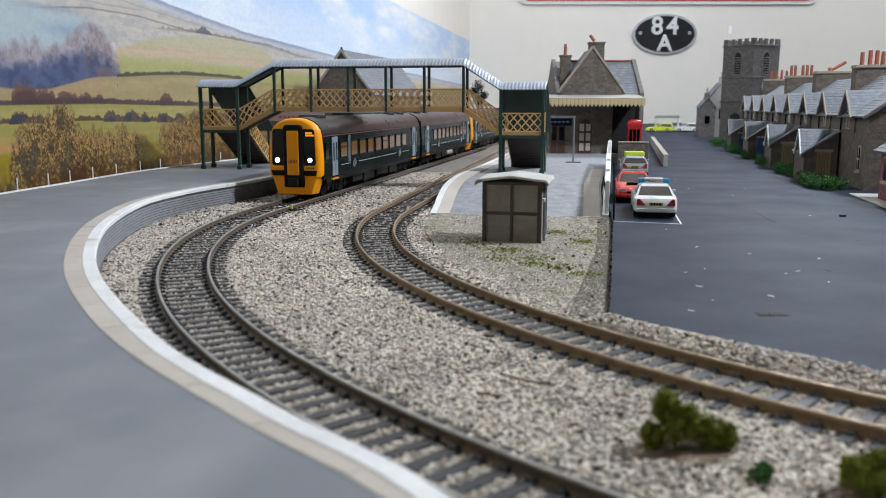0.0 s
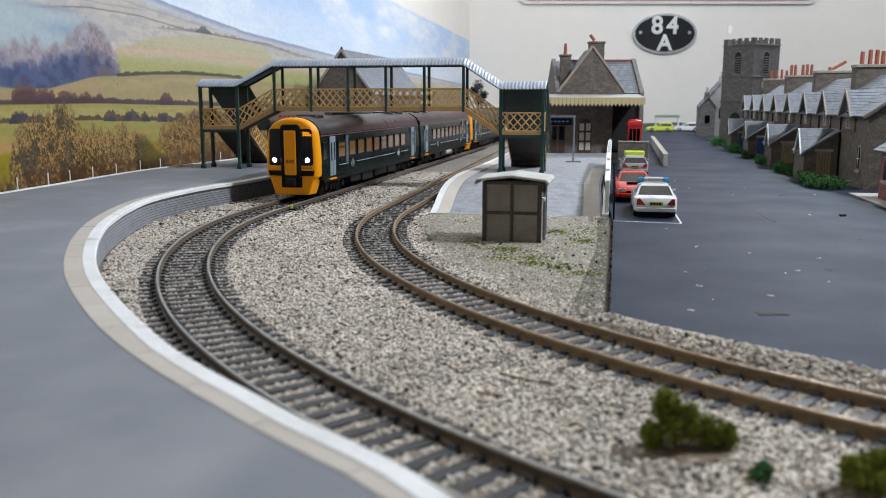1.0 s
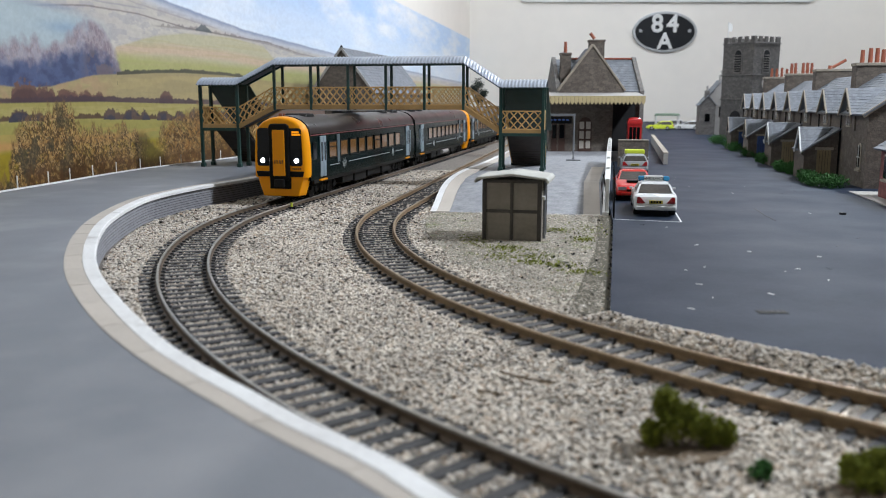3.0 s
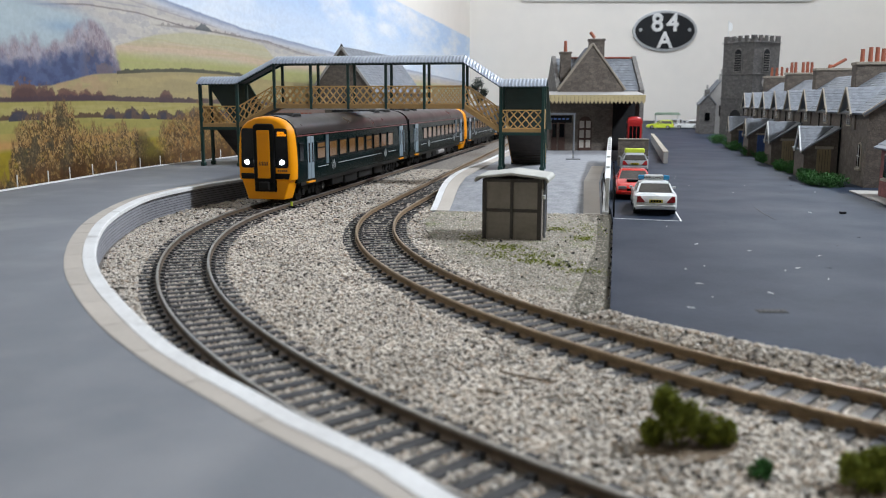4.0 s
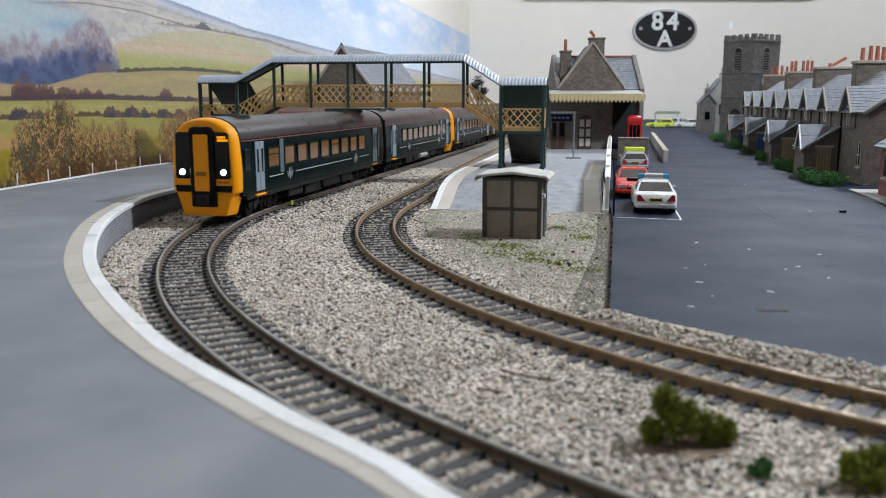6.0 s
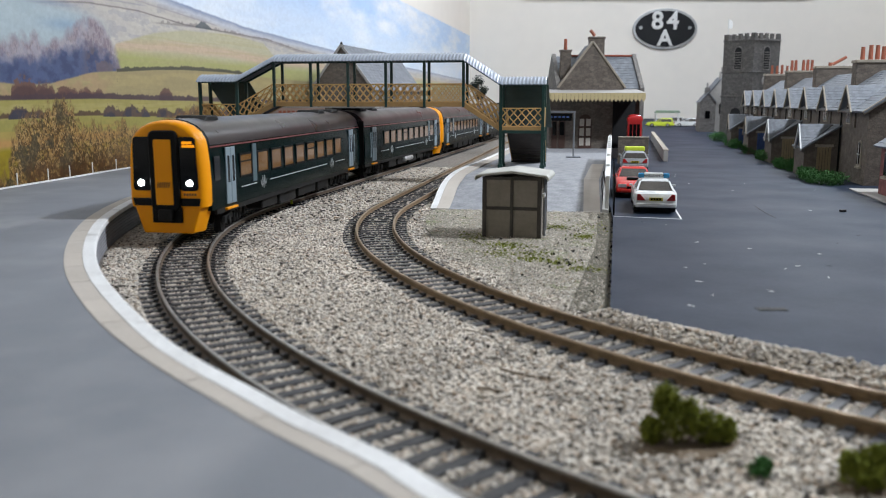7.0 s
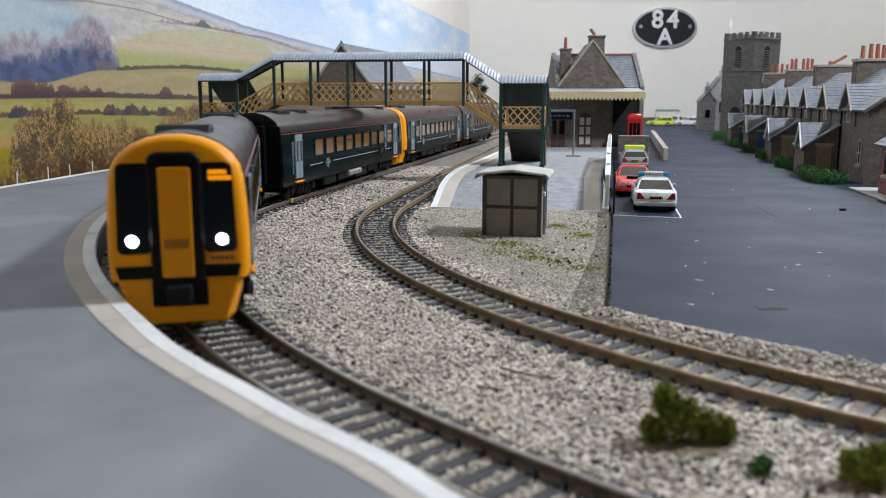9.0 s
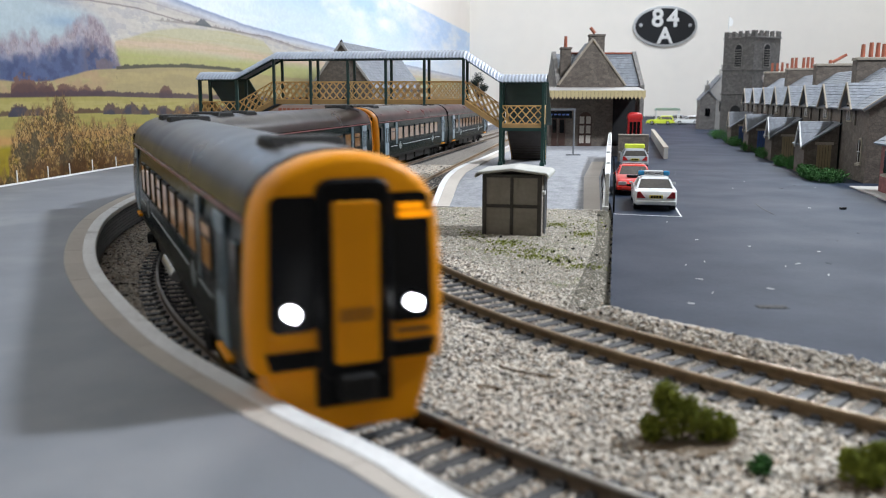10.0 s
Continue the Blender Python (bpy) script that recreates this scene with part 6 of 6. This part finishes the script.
for k, (u, v, lu, lv, hz) in enumerate(((4, -22, 14, 10, 10), (-4, -6, 7, 13, 10), (-3, 20, 6, 9, 9), (3, 90, 8, 16, 10), (-2, 118, 6, 10, 9), (2, 205, 8, 18, 10), (1, 232, 6, 10, 9), (2, 320, 8, 14, 10), (2, 420, 9, 18, 11), (4, 480, 9, 14, 11), (2, 585, 14, 20, 13))):
    hd = thing("hedge", row_pose(u, v), "clipped green hedge in front of the terrace", "hedge", "hedges of the terrace")
    foliage("foliage", hd, [(0, b * lv * 0.6, hz * 0.45, lu * 0.8, lv * 0.55, hz * 0.5) for b in (-1, 0, 1)], 1500, 0.75, HEDGE, 80 + k)


def red_house():
    h = thing("red_house", ROW @ pose(18, -84, 0), "dusky red house with a slate roof and green window", "house")
    part("wall", Geo().box(0, 70, -70, 0, 0, 31), REDBRICK, h, bevel=0.2)
    part("gable", Geo().prism([(0, 31), (70, 31), (35, 55)], "y", -66, -3), REDBRICK, h)
    roof_plane(h, "roof", (-4, -73, 30), (-4, 3, 30), (35, 3, 56), (35, -73, 56), 22, 14, 601)
    roof_plane(h, "roof", (74, -73, 30), (74, 3, 30), (35, 3, 56), (35, -73, 56), 22, 14, 602)
    w = part("window", Geo().box(-0.7, 0.3, -24, -9, 12, 27), DRESSED, h, bevel=0.15)
    part("pane", Geo().box(-0.95, -0.5, -23, -10, 13, 26), DARKGLASS, w)
    part("glazing_bar", Geo().box(-1.2, -0.9, -17, -16, 13, 26), GREENPAINT, w)
    part("sill", Geo().box(-2, 0, -25, -8, 10.8, 12.2), DRESSED, w, bevel=0.15)
    pv = Geo().box(-9, 75, -76, 30, -0.1, 0.9)
    structure_ob = part("forecourt", pv, PALESTONE, None, at=ROW @ pose(18, -84, 0), bevel=0.3)
    tagged(structure_ob, "pale stone pavement round the red house", "pavement", kind="structure")


red_house()


# ---- church ----
def church():
    c = thing("church_tower", pose(461, 1290, 3.0, 0, 0, 30), "grey stone church tower with battlements and arched belfry windows", "church")
    S = 58.0
    part("tower", Geo().box(0, S, 0, S, 0, 146), DARKSTONE, c, bevel=0.4)
    for z in (96, 60, 143):
        part("string_course", Geo().box(-1, S + 1, -1, S + 1, z, z + 2), DARKSTONE, c, bevel=0.3)
    for face in range(4):
        for k in range(5):
            a, b = k * 12.2, k * 12.2 + (9.2 if k % 1 == 0 else 0)
            b = min(b - 2.5, S)
            g = [Geo().box(a, b, 0, 3, 145, 154), Geo().box(0, 3, a, b, 145, 154), Geo().box(a, b, S - 3, S, 145, 154), Geo().box(S - 3, S, a, b, 145, 154)][face]
            part("battlement", g, DARKSTONE, c, bevel=0.3)
    for axis in (0, 1):
        prof = arched(20, 36, 100, 136)
        sur = Geo().prism(prof, "y" if axis == 0 else "x", -0.9, 0.3)
        w = part("belfry_window", sur, GREYSTONE, c, bevel=0.2)
        # Belfry opening and doorway below: shade painted as flat dark panels.
        part("opening", Geo().prism(arched(22, 34, 102, 134), "y" if axis == 0 else "x", -1.2, -0.6), SHADEPANEL, w)
        for k in range(7):
            z = 104 + k * 3.6
            part("louvre", Geo().box(22.5, 33.5, -1.6, -0.9, z, z + 1.2) if axis == 0 else Geo().box(-1.6, -0.9, 22.5, 33.5, z, z + 1.2), GREYSTONE, w)
        part("doorway", Geo().prism(arched(18, 38, 0, 44), "y" if axis == 0 else "x", -0.8, 0.3), SHADEPANEL, c)
    part("clock_face", Geo().cyl((28, -1.2, 84), (28, 0.3, 84), 7, 24), PALESTONE, c, "round pale clock face", bevel=0.3)
    for a, l in ((0.6, 5.0), (2.4, 4.0)):
        part("clock_hand", Geo().bar((28, -1.5, 84), (28 + l * math.cos(a), -1.5, 84 + l * math.sin(a)), 0.4, 0.8), BLACK, c)
    part("flagpole", Geo().cyl((4, 54, 146), (4, 54, 178), 0.5, 8), WHITE, c)
    part("flag", Geo().prism([(4.5, 164), (11, 163), (13.5, 169), (11.5, 174), (4.5, 177)], "y", 53.8, 54.2), WHITE, c, "small white flag")


church()


def far_houses():
    for x, y, w, d, z, rz, m in ((486, 1500, 40, 90, 70, -11, PALESTONE), (462, 1500, 26, 60, 52, -11, GREYSTONE)):
        h = thing("far_house", pose(x, y, 3.0, 0, 0, rz), "pale gabled house beside the church", "house", "far houses")
        part("wall", Geo().box(-w / 2, w / 2, 0, d, 0, z), m, h)
        part("gable", Geo().prism([(-w / 2, z), (w / 2, z), (0, z + w * 0.62)], "y", 0, d), m, h)
        roof_plane(h, "roof", (-w / 2 - 2, -1, z - 1), (-w / 2 - 2, d, z - 1), (0, d, z + w * 0.64), (0, -1, z + w * 0.64), 16, 8, int(x))
        roof_plane(h, "roof", (w / 2 + 2, -1, z - 1), (w / 2 + 2, d, z - 1), (0, d, z + w * 0.64), (0, -1, z + w * 0.64), 16, 8, int(x) + 1)
        ch = part("chimney", Geo().box(-5, 3, 8, 18, z + 8, z + w * 0.64 + 8), m, h, bevel=0.3)
        part("chimney_pot", Geo().cyl((-1, 13, z + w * 0.64 + 8), (-1, 13, z + w * 0.64 + 16), 1.8, 8), PALESTONE, ch)
        part("window", Geo().box(-4, 4, -0.6, 0.3, z * 0.45, z * 0.7), DARKGLASS, h)


far_houses()


def far_yard():
    s = thing("market_canopy", pose(470, 1800, 3.0, 0, 0, -8), "pale green canopy on thin posts", "canopy")
    part("roof", Geo().prism([(-26, 28), (26, 28), (22, 33), (-22, 33)], "y", -12, 12), mat("pale_green_roof", (0.22, 0.30, 0.22), None, 0.6, 1, 0.1), s, bevel=0.5)
    for x in (-23, 23):
        for y in (-10, 10):
            part("post", Geo().cyl((x, y, 0), (x, y, 28), 0.9, 8), WHITE, s)
    for x, y, m, lab in ((446, 1760, HIVIS, "lime yellow car"), (505, 1770, CARWHITE, "white car"), (524, 1790, BLUEPAINT, "blue car"), (492, 1850, CARGREY, "grey car")):
        car("parked_car", pose(x, y, 3.0, 0, 0, 70), m, lab + " far off in the yard", 54, 22, 18, van=True)
    v = thing("red_van", pose(262, 1180, 3.0, 0, 0, -11), "white van with a red top beside the station", "van")
    part("body", Geo().box(-11, 11, 0, 52, 4, 34), CARWHITE, v, bevel=1.5, segments=2)
    part("roof_box", Geo().box(-10, 10, 2, 40, 34, 40), TERRACOTTA, v, bevel=0.8)
    for x in (-10, 10):
        for y in (10, 42):
            part("wheel", Geo().cyl((x - 1.5, y, 4), (x + 1.5, y, 4), 4, 14), TYRE, v)


far_yard()


# ---- buildings beyond the footbridge ----
def goods_shed():
    g = thing("goods_shed", pose(-122, 1045, 0, 0, 0, -12), "brown stone shed with a steep gable and slate roof", "shed")
    part("wall", Geo().box(-38, 38, 0, 250, 0, 74), STONE, g)
    part("gable", Geo().prism([(-38, 74), (38, 74), (0, 124)], "y", 0, 6), STONE, g)
    for k in (-1, 1):
        roof_plane(g, "roof", (k * 41, -1.5, 71), (k * 41, 250, 71), (0, 250, 125), (0, -1.5, 125), 40, 15, 700 + k)
        part("barge_board", Geo().bar((k * 41, -1.8, 70), (0, -1.8, 124.4), 1.6, 2.6), PALESTONE, g, "pale barge board")
    part("finial", Geo().prism([(-3, 122), (3, 122), (0, 128)], "y", -1, 2), BLACKMETAL, g)
    # The dark inside of the doorway is a painted panel.
    d = part("doorway", Geo().prism(arched(-14, 14, 12, 60), "y", -0.8, 0.4), SHADEPANEL, g)


goods_shed()


def platform_building():
    b = thing("platform_shelter", pose(-180, 868, PTOP, 0, 0, -11), "long low pale platform shelter with a pinkish fascia", "shelter")
    part("wall", Geo().box(0, 112, 10, 34, 0, 34), PALESTONE, b, bevel=0.3)
    f = part("fascia", Geo().box(0, 62, 2, 5, 31, 39.5), mat("pink_fascia", (0.42, 0.30, 0.26), (0.36, 0.26, 0.22), 0.6, 1, 0.1), b, "pinkish fascia board", bevel=0.3)
    bars = Geo()
    for k in range(8):
        bars.box(14 + k * 4.6, 17.4 + k * 4.6, 1.7, 2.05, 34, 36.6)
    part("lettering", bars, TERRACOTTA, f, "dull red bars of unread lettering")
    part("roof", Geo().box(-2, 115, 2, 38, 39.5, 42), PALESTONE, b, bevel=0.4)
    for k in range(4):
        w = part("window", Geo().box(68 + k * 11, 76 + k * 11, 9.2, 10.2, 14, 31), WHITE, b)
        part("pane", Geo().box(69.2 + k * 11, 74.8 + k * 11, 8.9, 9.5, 15.5, 29.5), DARKGLASS, w)
    t = thing("dark_tree", pose(58, 1420, 0), "dark green tree beyond the footbridge", "tree")
    part("trunk", Geo().cyl((0, 0, 0), (0, 0, 84), 3.0, 8, 1.4), BROWNSOIL, t)
    for a, b_ in (((0, 0, 60), (-10, 3, 84)), ((0, 0, 62), (9, -2, 80))):
        part("limb", Geo().cyl(a, b_, 1.2, 6, 0.6), BROWNSOIL, t)
    foliage("crown", t, [(0, 0, 88, 9, 9, 11), (-7, 2, 80, 6, 7, 7), (9, 0, 74, 7, 7, 6), (3, 0, 66, 7, 8, 6)], 2600, 1.0, DARKLEAF, 91)


DARKLEAF = mat("dark_foliage", (0.018, 0.028, 0.018), (0.010, 0.016, 0.010), 0.95, 5, 0.5, vary=0.3)
platform_building()


# ---- things on the room wall ----
def shed_plate():
    p = thing("shed_plate", pose(634, 2499, 256), "oval black cast plate with raised white characters", "plate")
    n = 64
    oval = lambda a, b: [(a * math.cos(2 * math.pi * i / n), b * math.sin(2 * math.pi * i / n)) for i in range(n)]
    part("rim", Geo().prism(oval(92, 57), "y", -5, 0), ALLOY, p, "polished metal rim", bevel=1.0, segments=2)
    face = part("face", Geo().prism(oval(85, 50), "y", -6.2, -3), PLATEBLACK, p, bevel=0.4)
    for k in (-1, 1):
        part("screw", Geo().cyl((k * 70, -8, 3), (k * 70, -5, 3), 5, 14), ALLOY, face, bevel=0.6)
    for txt, x, z, size in (("8", -23, 0, 68), ("4", 21, 0, 68), ("A", 0, -46, 62)):
        cu = bpy.data.curves.new("character", "FONT")
        cu.body, cu.align_x, cu.size, cu.extrude, cu.bevel_depth = txt, "CENTER", size * MM, 0.6 * MM, 1.7 * MM
        t = new("character", cu)
        me = bpy.data.meshes.new_from_object(t)
        bpy.data.objects.remove(t)
        me.materials.clear()
        me.materials.append(WHITE)
        ob = part("character", me, WHITE, face, "raised white character")
        ob.matrix_basis = mm_pose(pose(x, -6.8, z, 90, 0, 0))


def wall_sign():
    s = thing("enamel_sign", pose(638, 2499, 338), "large red enamel sign with a white rim and rounded corners", "sign")
    rr = lambda x0, x1, z0, z1, r: [(a, b) for a, b in rounded_xz(x0, x1, z0, z1, r)]
    part("plate", Geo().prism(rr(-424, 424, 0, 240, 22), "y", -6, 0), WHITE, s, bevel=0.8)
    part("red_field", Geo().prism(rr(-412, 412, 9, 231, 18), "y", -7, -5), SIGNRED, s)


def rounded_xz(x0, x1, z0, z1, r, n=6):
    pts = []
    for cx, cz, a0 in ((x1 - r, z1 - r, 0), (x0 + r, z1 - r, 90), (x0 + r, z0 + r, 180), (x1 - r, z0 + r, 270)):
        for i in range(n + 1):
            a = radians(a0 + 90 * i / n)
            pts.append((cx + r * math.cos(a), cz + r * math.sin(a)))
    return pts


shed_plate()
wall_sign()


# ---- what moves ----
def coach_pose(s):
    """The pose of a coach whose leading bogie stands at s on the main line, and the angles of its bogies."""
    a = ALONG1.at(s)
    lo, hi = s - 1.3 * 2 * BOGIE, s - 0.9 * 2 * BOGIE
    for _ in range(30):
        m = (lo + hi) / 2
        if np.linalg.norm(ALONG1.at(m) - a) > 2 * BOGIE:
            lo = m
        else:
            hi = m
    b = ALONG1.at(lo)
    yaw = math.atan2(a[1] - b[1], a[0] - b[0])
    c = (a + b) / 2
    return c, yaw, lo, ALONG1.heading(s) - yaw, ALONG1.heading(lo) - yaw


RUN_T = (0, 1, 2.5, 4.5, 5.5, 7, 7.5, 8, 8.5, 9, 9.5, 10)
RUN_S = (-88.9, -84.6, -74.1, -32.8, 5.8, 84.9, 116.6, 151.8, 192.9, 234.7, 275.6, 317.0)


def run(t):
    """How far the leading bogie has come at t seconds, smoothly between the known places."""
    T, S = RUN_T, RUN_S
    slope = [(S[i + 1] - S[i]) / (T[i + 1] - T[i]) for i in range(len(T) - 1)]
    m = [3.5] + [2 * a * b / (a + b) for a, b in zip(slope, slope[1:])] + [slope[-1]]
    i = max(0, min(len(T) - 2, sum(1 for q in T if q <= t) - 1))
    h = T[i + 1] - T[i]
    u = (t - T[i]) / h
    return ((1 + 2 * u) * (1 - u) ** 2 * S[i] + u * (1 - u) ** 2 * h * m[i] + u * u * (3 - 2 * u) * S[i + 1] + u * u * (u - 1) * h * m[i + 1])


def motions():
    times = [0.25 * i for i in range(41)]
    pitch = 2 * HALF + 4
    for i, car in enumerate(COACHES):
        turned = i == 1
        rows, front, rear, spin = [], [], [], []
        for t in times:
            c, yaw, s2, a1, a2 = coach_pose(run(t) - i * pitch)
            deg = math.degrees
            rows.append((t, mm_pose(pose(c[0], c[1], 3, 0, 0, deg(yaw) + (180 if turned else 0)))))
            front.append((t, mm_pose(pose(BOGIE, 0, 0, 0, 0, deg(a2 if turned else a1)))))
            rear.append((t, mm_pose(pose(-BOGIE, 0, 0, 0, 0, deg(a1 if turned else a2)))))
        walk(car, rows)
        bogies = [o for o in car.children if o.name.startswith("bogie")]
        for b, bogie_rows in zip(bogies, (front, rear)):
            walk(b, bogie_rows)
            if i < 2:
                for w in [o for o in b.children if o.name.startswith("wheelset")]:
                    x = w.matrix_basis.translation.x
                    fine = [0.1 * j for j in range(101)]
                    walk(w, [(t, Matrix.Translation((x, 0, 5.4 * MM)) @ Euler((0, (run(t) - run(0)) / 5.4 * (-1 if turned else 1), 0)).to_matrix().to_4x4()) for t in fine])


motions()
